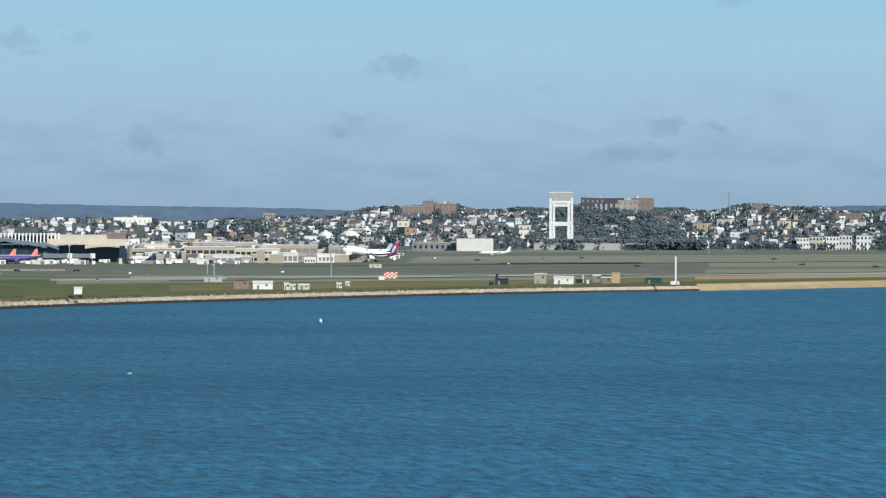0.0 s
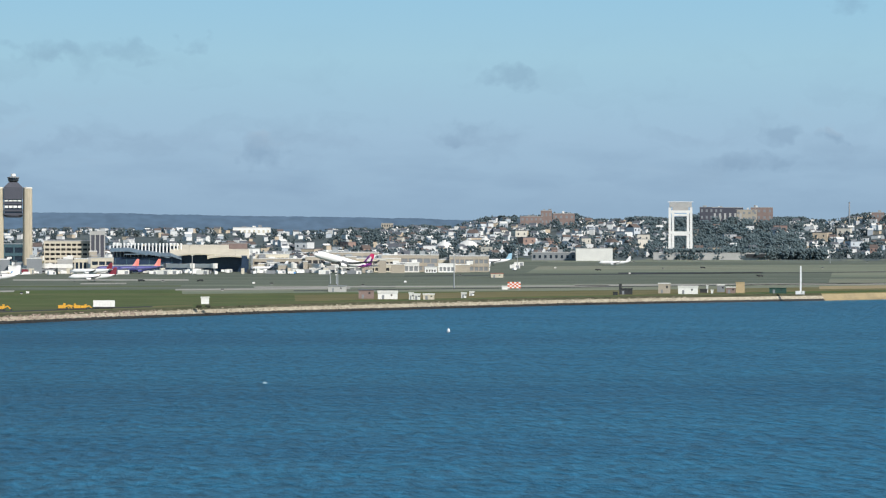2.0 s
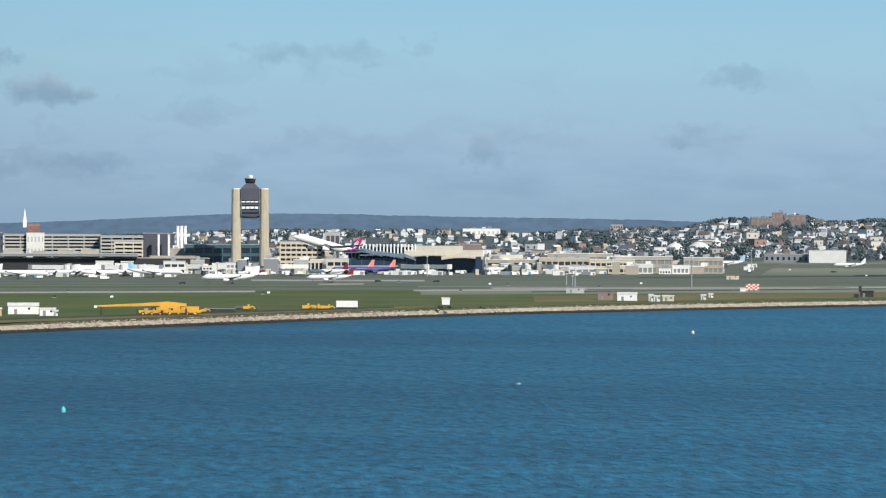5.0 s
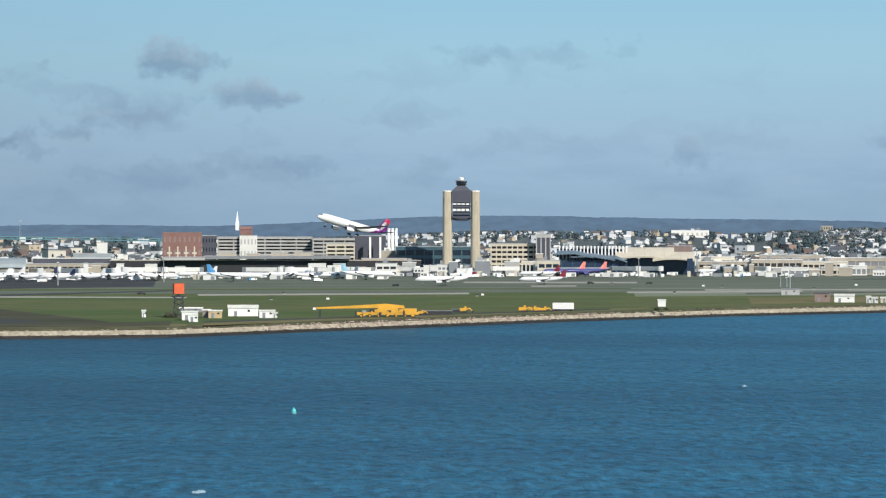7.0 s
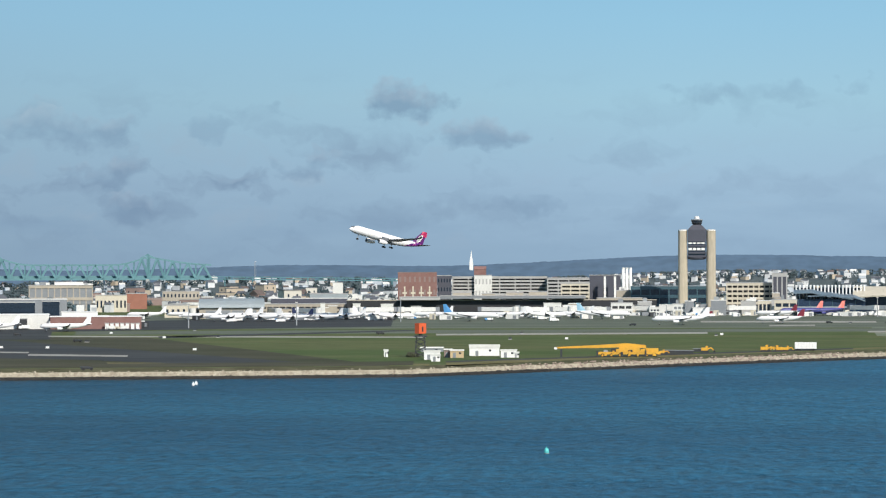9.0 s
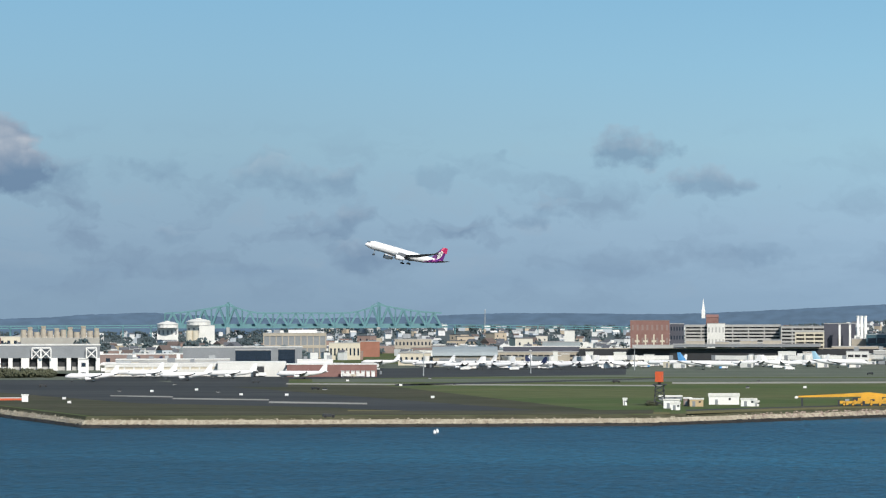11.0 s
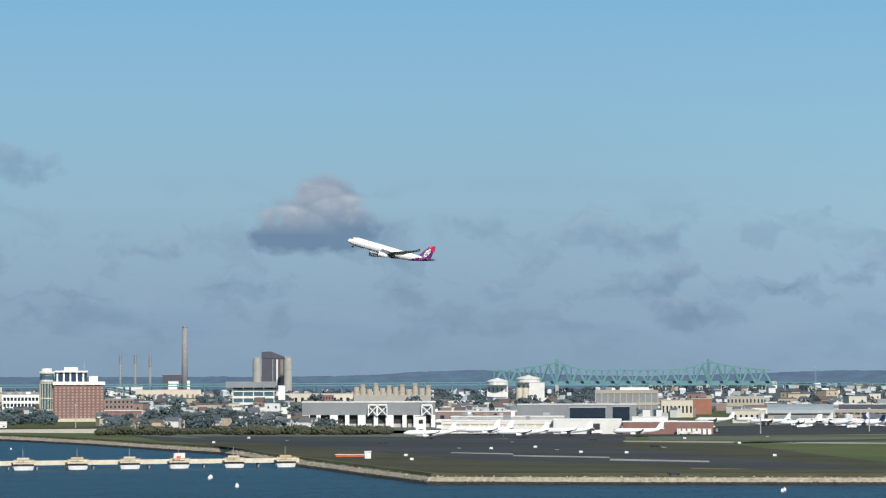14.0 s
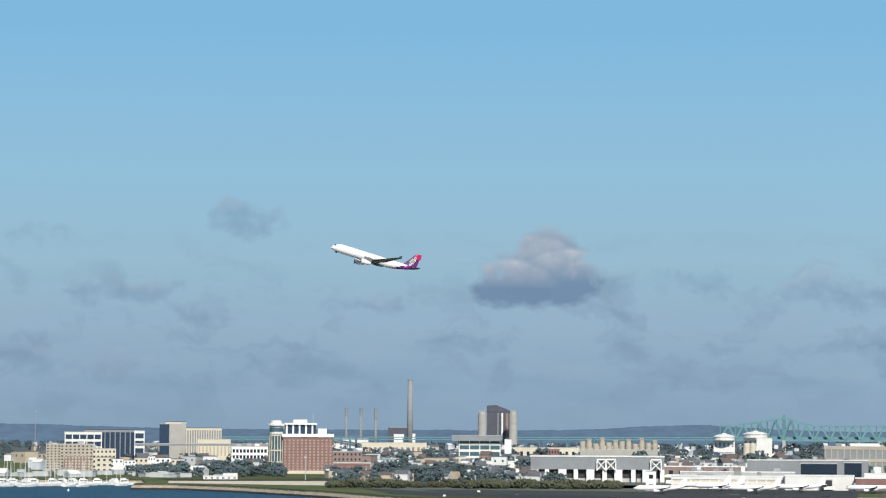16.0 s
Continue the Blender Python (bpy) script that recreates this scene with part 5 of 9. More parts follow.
def whitecap(x, y, w):
    bm = bmesh.new()
    rnd = random.Random(int(x * 3 + y))
    for k in range(9):
        cx, cy, r = rnd.uniform(-w / 2, w / 2), rnd.uniform(-0.8, 0.8), rnd.uniform(0.15, 0.4)
        drum(bm, cx, cy, ((-0.1, r * 2), (0.12, r * 1.6), (0.3, r * 0.5)), 6)
    solid("whitecap", bm, "foam", "small breaking white wave crest", "foam", "stuff", m=pose(x, y, 0, 0, 0, 0))


def sailboat_kind():
    ob = thing("sailboat", 0, 0, 0, 0, "white moored sailboat with bare mast in a marina", "sailboat", "marina sailboats")
    bm = bmesh.new()
    rings(bm, [[(x, -w, 1.3), (x, w, 1.3), (x, w * 0.5, -0.3), (x, -w * 0.5, -0.3)] for x, w in ((-5, 1.2), (-1, 1.7), (3, 1.2), (5.6, 0.1))])
    part("hull", bm, "white", ob)
    part("cabin", box(-2.4, 1.6, -0.9, 0.9, 1.32, 2.1), "offwhite", ob)
    part("mast", drum(bmesh.new(), 0.6, 0, ((1.2, 0.16), (17, 0.1)), 6), "offwhite", ob)
    part("boom", beam(bmesh.new(), (0.4, 0, 3.0), (-4.2, 0, 2.8), 0.14), "steel", ob)
    return ob


def motorboat_kind():
    ob = thing("motorboat", 0, 0, 0, 0, "white moored motorboat in a marina", "motorboat", "marina motorboats")
    bm = bmesh.new()
    rings(bm, [[(x, -w, 1.8), (x, w, 1.8), (x, w * 0.6, -0.3), (x, -w * 0.6, -0.3)] for x, w in ((-6, 2.0), (0, 2.2), (4, 1.5), (7, 0.1))])
    part("hull", bm, "white", ob)
    part("deckhouse", box(-4, 2, -1.6, 1.6, 1.82, 3.8), "white", ob)
    part("side_window", box(-3.4, 1.6, -1.64, -1.6, 2.6, 3.3), "glass", ob)
    part("flybridge", box(-3.4, 0.4, -1.3, 1.3, 3.82, 4.8), "offwhite", ob)
    return ob


def silo(x, y, h, r, label="round grey concrete storage silo", mat="silo", cap=0.0, z0=4.0):
    ob = thing("silo", x, y, z0, 0, label, "silo", "storage silos")
    part("shaft", drum(bmesh.new(), 0, 0, ((0, r), (h, r)), 16), mat, ob, smooth=False)
    part("collar", drum(bmesh.new(), 0, 0, ((h * 0.78, r * 1.08), (h * 0.81, r * 1.08)), 16), mat, ob)
    if cap:
        part("cap", drum(bmesh.new(), 0, 0, ((h + 0.02, r * 0.8), (h + cap, r * 0.7)), 12), mat, ob)
        for k in range(6):
            part("crown_post", box(-0.5, 0.5, -0.5, 0.5, h + cap, h + cap + 2.6), mat, ob).location = (r * 0.65 * math.cos(k * 1.05), r * 0.65 * math.sin(k * 1.05), 0)


def cement_tower(x, y, turn, w, h, depth):
    ob = thing("cement_tower", x, y, 4.0, turn, "tall dark cement plant tower with sloping top between silos", "industrial building")
    part("wall", box(-w / 2, w / 2, 0, depth, 0, h * 0.86), "purple_brown", ob)
    bm = bmesh.new()
    rings(bm, [[(-w / 2 - 0.5, yy, h * 0.862), (w / 2 + 0.5, yy, h * 0.862), (w / 2 + 0.5, yy, h * 0.885), (-w * 0.12, yy, h), (-w / 2 - 0.5, yy, h * 0.985)] for yy in (-0.5, depth + 0.5)])
    part("sloping_head", bm, "purple_brown", ob)
    for px, mat, wide in ((0.12, "offwhite", 2.4), (0.30, "brown_brick", 4.0), (-0.05, "mid_grey", 1.6)):
        part("hoist_shaft", box(px * w, px * w + wide, -1.5, -0.02, 0, h * 0.84), mat, ob)
    part("lit_sign_band", box(-w * 0.38, -w * 0.05, -0.2, -0.02, h * 0.9, h * 0.93), "offwhite", ob)


def roof_truss(x, y, turn, w, h, z0):
    ob = thing("steel_gantry", x, y, z0, turn, "white steel lattice gantry on a hangar front", "gantry", "hangar gantries")
    for px in (-w / 2, w / 2):
        part("post", box(px - 0.35, px + 0.35, -0.5, 0.2, 0, h), "white", ob)
    part("top_beam", box(-w / 2, w / 2, -0.5, 0.2, h, h + 0.8), "white", ob)
    bm = bmesh.new()
    beam(bm, (-w / 2, -0.2, 0.4), (w / 2, -0.2, h - 0.2), 0.3)
    beam(bm, (w / 2, -0.2, 0.4), (-w / 2, -0.2, h - 0.2), 0.3)
    part("cross_brace", bm, "white", ob)


def runway_sign_kind(mat, label):
    ob = thing("runway_sign", 0, 0, 0, 0, label, "sign", "runway signs")
    part("panel", box(-0.8, 0.8, -0.15, 0.15, 0.3, 1.1), mat, ob)
    part("base", box(-0.9, 0.9, -0.3, 0.3, 0, 0.29), "grey", ob)
    return ob


def dome_roof(x, y, turn, w, h, z0, label):
    ob = thing("domed_store", x, y, z0, turn, label, "storage building", "domed stores")
    part("wall", drum(bmesh.new(), 0, 0, ((0, w / 2), (h * 0.5, w / 2)), 16), "offwhite", ob)
    part("dome", drum(bmesh.new(), 0, 0, ((h * 0.502, w / 2 * 1.06), (h * 0.66, w * 0.45), (h * 0.84, w * 0.26), (h * 0.9, w * 0.12), (h, w * 0.1)), 16), "offwhite", ob)


def arched_hangar(x, y, turn, w, h, depth, label, wall="concrete", roof="grey_roof"):
    ob = thing("arched_hangar", x, y, 4.0, turn, label, "hangar")
    part("wall", box(-w / 2, w / 2, 0, depth, 0, h * 0.55), wall, ob)
    bm = bmesh.new()
    ridge = []
    rings(bm, [[(xx, depth * (0.5 - 0.54 * math.cos(k * math.pi / 8)), h * 0.55 + 0.02 + h * 0.45 * math.sin(k * math.pi / 8)) for k in range(9)] for xx in (-w / 2 - 0.4, w / 2 + 0.4)])
    part("roof", bm, roof, ob)
    for k in range(4):
        part("door_panel", box(-w * 0.4 + k * w * 0.2, -w * 0.4 + (k + 0.92) * w * 0.2, -0.1, 0.02, 0, h * 0.42), "mid_grey", ob)


def bay_hangar(x, y, turn, w, h, depth, bays, label, wall="mid_grey", pier="white", low=0.5):
    """A long maintenance hangar: a plain upper wall over dark door bays between white piers."""
    ob = thing("maintenance_hangar", x, y, 4.0, turn, label, "hangar")
    part("upper_wall", box(-w / 2, w / 2, 0, depth, h * low, h), wall, ob)
    # Near-black block paints the shade inside the bays
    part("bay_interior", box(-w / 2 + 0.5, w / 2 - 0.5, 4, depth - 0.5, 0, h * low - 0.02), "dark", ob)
    part("roof", box(-w / 2 - 0.4, w / 2 + 0.4, -0.4, depth + 0.4, h + 0.02, h + 0.8), "offwhite", ob)
    for k in range(bays + 1):
        pw = 3.0 if k % 2 else 5.5
        cx = -w / 2 + pw / 2 + k * (w - pw) / bays
        part("pier", box(cx - pw / 2, cx + pw / 2, -0.6, 3.9, 0, h * low - 0.02), pier, ob)
    for k in range(bays):
        part("door_rail", box(-w / 2 + (k + 0.15) * w / bays, -w / 2 + (k + 0.9) * w / bays, 3.7, 3.98, 0, h * low * 0.3), "grey", ob)
    return ob


def hotel(x, y, turn, w, h, depth):
    ob = thing("harbour_hotel", x, y, 4.0, turn, "red brick waterfront hotel with a white glazed corner tower", "hotel")
    part("wall", box(-w / 2, w / 2, 0, depth, 0, h), "brick", ob)
    part("cornice", box(-w / 2 - 1, w / 2 + 1, -1, depth + 1, h + 0.02, h + 2.6), "white", ob)
    part("base_arcade", box(-w / 2, w / 2, -2, -0.02, 0, 2.6), "cream", ob)
    rows, cols = 11, 12
    wm = window_mesh(w / cols * 0.40, h / rows * 0.46, "concrete")
    gm = window_mesh(w / cols * 0.2, h / rows * 0.26, "mid_grey")
    for r in range(rows):
        for c in range(cols):
            f = part("window_frame", wm, "concrete", ob)
            f.location = (-w / 2 + (c + 0.5) * w / cols, 0, 3 + r * (h - 4) / rows)
            part("pane", gm, "glass", f).location = (0, -0.06, h / rows * 0.06)
    tx, tr = -w / 2 - w * 0.145, w * 0.14
    twr = part("corner_tower", drum(bmesh.new(), tx, tr, ((0, tr * 0.94), (h + 1, tr * 0.94)), 14), "teal", ob, "glazed round corner tower")
    for k in range(14):
        a = k * math.pi / 7
        part("mullion", box(-0.26, 0.26, -0.26, 0.26, 0, h + 1), "cream", twr).location = (tx + tr * math.cos(a), tr + tr * math.sin(a), 0)
    for z in (h * 0.3, h * 0.62, h + 1.0):
        part("ring_band", drum(bmesh.new(), tx, tr, ((z, tr * 1.04), (z + 1.0, tr * 1.04)), 14), "cream", twr)
    part("drum", drum(bmesh.new(), tx, tr, ((h + 2.62, tr * 0.95), (h + 9.0, tr * 0.95), (h + 9.2, tr * 1.3), (h + 10.6, tr * 1.3), (h + 11.0, tr * 0.8), (h + 13.4, tr * 0.75)), 14), "offwhite", twr)
    part("drum_window", drum(bmesh.new(), tx, tr, ((h + 4.2, tr * 0.98), (h + 7.6, tr * 0.98)), 14), "teal", twr)
    pent = part("penthouse", box(-w / 2 + 1, w * 0.16, 4, depth - 4, h + 2.62, h + 10), "blue_glass", ob)
    part("penthouse_roof", box(-w / 2 + 1, w * 0.18, 2, depth - 4, h + 10.02, h + 11.4), "white", pent)
    part("penthouse_step", box(-w * 0.3, -w * 0.02, 5, depth - 6, h + 11.42, h + 14.2), "offwhite", pent)
    part("flag_mast", box(w * 0.1, w * 0.1 + 0.3, 6, 6.3, h + 11.42, h + 19), "steel", pent)
    for k in range(5):
        part("penthouse_pier", box(-w / 2 + 2 + k * w * 0.13, -w / 2 + 3.4 + k * w * 0.13, 3.5, 4, h + 2.62, h + 10), "offwhite", pent)
    part("plant_room", box(w * 0.2, w * 0.38, 6, depth - 6, h + 2.62, h + 7), "offwhite", ob)


def arc_roof_terminal(x, y, turn, w, h, depth):
    """A terminal with a long tilted grey roof over dark blue glazing, and white ribs along its back edge."""
    ob = thing("terminal_hall", x, y, 4.0, turn, "modern terminal hall with tilted grey roof and blue glazing", "terminal")
    part("glazing", box(-w / 2, w / 2, 0, depth, 0, h * 0.52), "blue_glass", ob)
    part("spandrel", box(-w / 2 - 0.2, w / 2 + 0.2, -0.6, 0.0, h * 0.22, h * 0.27), "grey_roof", ob)
    for k in range(int(w / 9)):
        part("mullion", box(-0.25, 0.25, -0.2, 0.0, 0, h * 0.5), "teal", ob).location = (-w / 2 + 4 + k * 9, 0, 0)
    for x0, x1, z0, z1 in ((-w / 2, 0.02 * w, 0.72, 0.86), (-0.3 * w, w * 0.33, 0.62, 0.74), (0.2 * w, w / 2, 0.54, 0.66)):
        bm = bmesh.new()
        rings(bm, [[(xx, -4, zz), (xx, depth, zz + h * 0.12), (xx, depth, zz + h * 0.15), (xx, -4, zz + 0.8)] for xx, zz in ((x0, h * z1 * 0.82), ((x0 + x1) / 2, h * z1 * 0.84), (x1, h * z0 * 0.80))])
        part("roof", bm, "blue_metal", ob)
    # Added dark backing, so that the gaps between the ribs look dark
    part("clerestory", box(-w / 2, w * 0.46, depth * 0.86, depth, h * 0.5, h * 0.9), "glass", ob)
    for k in range(20):
        cx = -w / 2 + 2 + k * (w * 0.96) / 19
        bm = bmesh.new()
        drum(bm, cx, depth * 0.8, ((h * 0.5, 0.62), (h * 0.92, 0.62), (h * 0.97, 1.0), (h * 1.0, 0.7)), 8)
        part("roof_rib", bm, "white", ob)
    return ob

def curved_roof(x, y, turn, w, depth, z0, z1, label):
    """A thick roof sheet that sweeps up from its front eave, higher at one end."""
    ob = thing("terminal_roof", x, y, 4.0, turn, label, "roof")
    for k in range(6):
        u0, u1 = -w / 2 + k * w / 6, -w / 2 + (k + 1) * w / 6 - 0.08
        profile = []
        for u in (u0, u1):
            sag = 1.6 * (u / (w / 2)) ** 2
            front = [(u, v * depth, z0 - 4 - sag * (1 - v) + (z1 - z0) * math.sin(v * math.pi / 2)) for v in (0, 0.2, 0.45, 0.7, 1.0)]
            profile.append(front + [(a, b + 0.2, c - 1.1) for a, b, c in reversed(front)])
        part("roof_panel", rings(bmesh.new(), profile), "cream", ob)


# ---- the place ----
water()
ground()
hills()

# runways, taxiways and aprons
strip("apron", "asphalt", "worn grey concrete and asphalt apron", 0.05, -843.1, 2127.6, 660.9, 2158.1, 523.1, 1719.8, -652.0, 1634.9)
strip("apron", "asphalt", "grey asphalt apron before terminals", 0.09, -105.7, 2636.8, 571.1, 2893.3, 359.3, 1946.9, -76.7, 1913.0)
strip("airfield", "pale_grass", "wide grey-green mown airfield grass", 0.03, 178.5, 2999.0, 1414.9, 3376.5, 680.0, 1622.6, 87.7, 1472.8)
strip("airfield", "asphalt", "grey runway across the airfield", 0.07, 486.4, 2797.0, 1279.4, 3053.0, 1147.5, 2738.2, 435.3, 2503.4)
strip("airfield", "asphalt", "grey taxiway across the airfield", 0.07, 72.3, 1840.3, 832.7, 1986.9, 802.6, 1915.2, 69.3, 1764.5)
strip("runway_edge", "dark_asphalt", "dark asphalt shoulder of a runway", 0.1, 481.6, 2156.8, 608.2, 2178.7, 588.6, 2108.5, 469.3, 2102.0)
strip("runway_edge", "dark_asphalt", "thin dark line of airfield paving", 0.1, 155.5, 1547.0, 668.0, 1772.4, 660.7, 1753.0, 153.7, 1528.8)
strip("runway_edge", "pale_concrete", "pale concrete edge of a taxiway", 0.1, 142.5, 1654.8, 365.2, 1668.0, 358.0, 1635.1, 139.4, 1618.6)
strip("runway_edge", "pale_concrete", "pale concrete edge of a runway", 0.1, 347.5, 1686.9, 732.2, 1747.1, 712.7, 1700.5, 338.9, 1645.1)
strip("runway_edge", "dark_asphalt", "thin dark line of airfield paving", 0.1, 287.7, 2023.2, 845.3, 2242.8, 833.6, 2211.9, 283.2, 1992.0)
strip("dry_verge", "dry_grass", "dry brown grass above the shore", 0.06, 144.9, 1441.6, 645.1, 1678.6, 613.0, 1595.1, 132.5, 1318.2)
strip("dry_verge", "sand", "sandy yellow strip above the beach", 0.09, 489.9, 1631.3, 689.8, 1693.1, 661.8, 1624.2, 464.4, 1546.2)
strip("apron_line", "pale_concrete", "pale concrete strip of a taxiway", 0.12, -1.4, 1907.3, 118.8, 1898.2, 115.6, 1846.8, -1.3, 1856.1)
strip("taxiway", "asphalt", "grey asphalt strip of a taxiway", 0.06, -372.5, 1592.8, 233.0, 1681.2, 221.1, 1601.7, -353.6, 1507.8)
strip("taxiway_edge", "pale_concrete", "pale concrete edge of a taxiway", 0.1, -152.6, 1524.2, -1.1, 1561.5, -1.4, 1526.3, -149.6, 1490.7)
strip("taxiway_edge", "pale_concrete", "pale concrete edge of a taxiway", 0.1, -362.9, 1481.2, -152.8, 1458.5, -150.5, 1433.8, -357.0, 1455.7)
strip("taxiway_edge", "pale_concrete", "pale concrete edge of a taxiway", 0.1, 91.4, 1592.2, 197.6, 1624.3, 192.6, 1586.3, 88.9, 1555.7)
strip("taxiway_edge", "pale_concrete", "pale concrete edge of a taxiway", 0.1, 41.2, 1765.6, 70.9, 1775.3, 69.1, 1738.9, 40.0, 1729.5)
strip("service_road", "dark_asphalt", "narrow dark service road by the shore", 0.08, -109.4, 1061.1, 59.7, 1241.9, 58.6, 1223.9, -108.2, 1048.0)
strip("shore_verge", "dry_grass", "dry grass above the shore stones", 0.05, -108.0, 1044.8, 79.5, 1265.3, 78.1, 1246.6, -105.8, 1019.6)
strip("shore_verge", "dry_grass", "dry grass above the shore stones", 0.05, -239.3, 1043.5, -113.2, 1032.0, -111.5, 1013.4, -232.7, 1012.3)
strip("runway", "dark_asphalt", "dark asphalt runway near the shore", 0.064, -641.6, 1531.1, -466.3, 1553.9, -152.3, 1026.3, -344.8, 1118.7)
strip("runway", "dark_asphalt", "wide grey asphalt runway by the shore", 0.05, -831.8, 1814.7, -406.6, 1684.2, -343.5, 1400.0, -605.3, 1406.6)
strip("runway", "asphalt", "wide grey asphalt runway by the shore", 0.055, -750.0, 1611.4, -474.9, 1656.6, -408.4, 1403.8, -612.2, 1485.5)
strip("runway_mark", "pale_concrete", "pale painted marking on a runway", 0.12, -390.7, 1234.1, -357.4, 1222.0, -352.6, 1204.1, -386.7, 1220.3)
strip("runway_mark", "pale_concrete", "pale painted marking on a runway", 0.12, -350.3, 1195.4, -302.2, 1179.2, -298.4, 1162.7, -345.8, 1178.2)
strip("runway_mark", "pale_concrete", "pale painted marking on a runway", 0.12, -295.6, 1150.6, -248.9, 1132.5, -245.3, 1113.7, -290.2, 1127.1)
strip("taxiway", "dark_asphalt", "dark asphalt taxiway near the shore", 0.08, -244.6, 1110.0, -163.4, 1030.2, -181.4, 1007.1, -246.3, 1065.2)
strip("taxiway", "dark_asphalt", "thin dark asphalt airfield strip", 0.1, -297.7, 1461.5, -169.8, 1634.8, -167.3, 1604.2, -290.9, 1424.2)
strip("grass_patch", "worn_grass", "worn olive grass between runway and shore", 0.04, -647.0, 1490.0, -300.0, 1440.0, -125.0, 1008.0, -318.0, 966.0)
strip("grass_patch", "worn_grass", "worn dry grass beside a runway", 0.07, -372.9, 1080.7, -307.4, 1088.0, -256.6, 1008.7, -322.5, 1006.7)
strip("shore_verge", "worn_grass", "worn grass above the shore stones", 0.09, -330.9, 1004.7, -121.6, 1059.4, -117.9, 1015.5, -320.3, 968.9)
strip("apron", "dark_asphalt", "dark asphalt apron before the hangars", 0.057, -557.0, 1766.1, -235.8, 2114.6, -198.8, 1729.5, -479.6, 1505.3)
strip("grass_patch", "worn_grass", "worn olive grass beside the harbour", 0.045, -935.0, 1770.0, -560.0, 2000.0, -500.0, 1690.0, -838.0, 1622.0)
strip("shore_wall", "pier_cream", "pale concrete strip along the shore", 0.1, -884.2, 1686.8, -755.1, 1768.4, -689.6, 1606.8, -852.9, 1624.3)

# landmarks
control_tower(-0.5, 2199.9, -0.4, 1.065, 0.802)
lift_bridge(794.1, 3203.0, -13.9, 28.6, 68.4)
truss_bridge(-980, 3833, -769, 3879, -1826, 3687, -397, 3882, 31.9, 28.7, 48.9, 61.0)
steeple(-220.9, 2742.5, 40.1, 19.3, 3.5)
chimney(-1620.7, 3998.9, 115.0, 5.3, "stack", "tall tapering grey concrete power station chimney", 3.0, 0)
chimney(-1732.7, 4007.2, 72.3, 2.4, "stack", "slender steel chimney with a dark top", 3.0, 0.18)
chimney(-1711.2, 4016.2, 72.4, 2.4, "stack", "slender steel chimney with a dark top", 3.0, 0.18)
chimney(-1689.6, 4025.1, 72.5, 2.6, "stack", "slender steel chimney with a dark top", 3.0, 0.25)
chimney(-64.5, 2499.6, 36.5, 1.7, "white", "white steel boiler chimney", 4.0)
chimney(-61.2, 2499.6, 36.5, 1.7, "white", "white steel boiler chimney", 4.0)
chimney(-57.8, 2499.7, 36.5, 1.7, "white", "white steel boiler chimney", 4.0)

# west side: town, hotel and silos
hotel(-932.3, 2033.2, 23.7, 39.9, 29.6, 28)
building("low_brick_building", -872.4, 1982.3, 22.8, 28.9, 8.8, 20, "brick", "low red brick harbour building with pale stripes", "building", style='band', rows=3, cols=6, pane='brown_brick', roof='offwhite')
building("brick_apartments", -953.3, 2165.3, 22.9, 24.3, 16.9, 16, "brown_brick", "brick apartment block among trees", "building", rows=4, cols=7)
building("office_block", -1464.6, 2640.2, 28.4, 40.3, 30.7, 25, "offwhite", "white-framed glass office block", "building", style='band', rows=4, cols=5, pane='blue_glass')
building("office_block", -1462.5, 2698.0, 27.8, 56.7, 33.3, 30, "mid_grey", "blue glass office building with a dark flat roof", "building", style='band', rows=1, cols=10, pane='blue_glass', roof='dark')
building("office_block", -1406.4, 2659.5, 27.2, 11.1, 32.3, 20, "offwhite", "narrow white-framed office bay", "building", style='band', rows=4, cols=1, pane='blue_glass')
# Shaded left face of the tower, its shade in the block's own colour
building("office_tower", -1432.1, 2772.1, 26.7, 12.6, 41.2, 26, "blue_glass", "side wall of a square office tower painted shade-dark", "building")
# Front block in a paler colour for the lit face
building("office_tower", -1418.7, 2776.6, 26.4, 18.6, 41.3, 26, "silo", "grey-brown square office tower", "building", units=2)
building("office_annex", -1436.3, 2806.9, 26.4, 23.3, 43.9, 20, "cream", "pale penthouse behind an office tower", "building", roof='dark')
building("courthouse", -1414.0, 2834.6, 25.9, 40.3, 35.8, 30, "cream", "cream office building with tall window bays", "building", style='band', rows=1, cols=14, pane='mid_grey', roof='dark')
building("warehouse", -1360.1, 2749.5, 25.6, 36.5, 24.6, 30, "cream", "pale cream stone-faced waterfront building", "building", rows=1, cols=9, pane='concrete')
building("white_offices", -1177.1, 2448.9, 24.9, 35.7, 17.6, 20, "white", "long white low office building", "building", style='band', rows=3, cols=10, units=4)
building("viaduct", -1329.8, 2653.1, 25.9, 140.2, 2.0, 10, "mid_grey", "grey elevated highway viaduct", "building", z0=22)
building("waterfront_block", -1153.6, 2012.5, 29.0, 12.4, 22.2, 22, "concrete", "tan apartment block with bay windows by a marina", "building", rows=10, cols=4)
building("waterfront_block", -1152.6, 2047.2, 28.5, 31.3, 22.2, 22, "concrete", "tan and brick waterfront apartments", "building", rows=8, cols=9, units=3)
building("waterfront_block", -1140.9, 2030.8, 28.5, 21.5, 12.4, 15, "brown_brick", "brick waterfront apartment wing", "building", rows=5, cols=8, pane='cream')
building("waterfront_block", -1190.2, 2163.3, 28.0, 27.8, 17.6, 20, "cream", "cream apartment block near a marina", "building", rows=4, cols=8, units=2)
building("white_townhouse", -1093.2, 1988.3, 27.9, 13.9, 12.2, 14, "cream", "white waterfront townhouse with dark windows", "building", rows=3, cols=3, roof='slate')
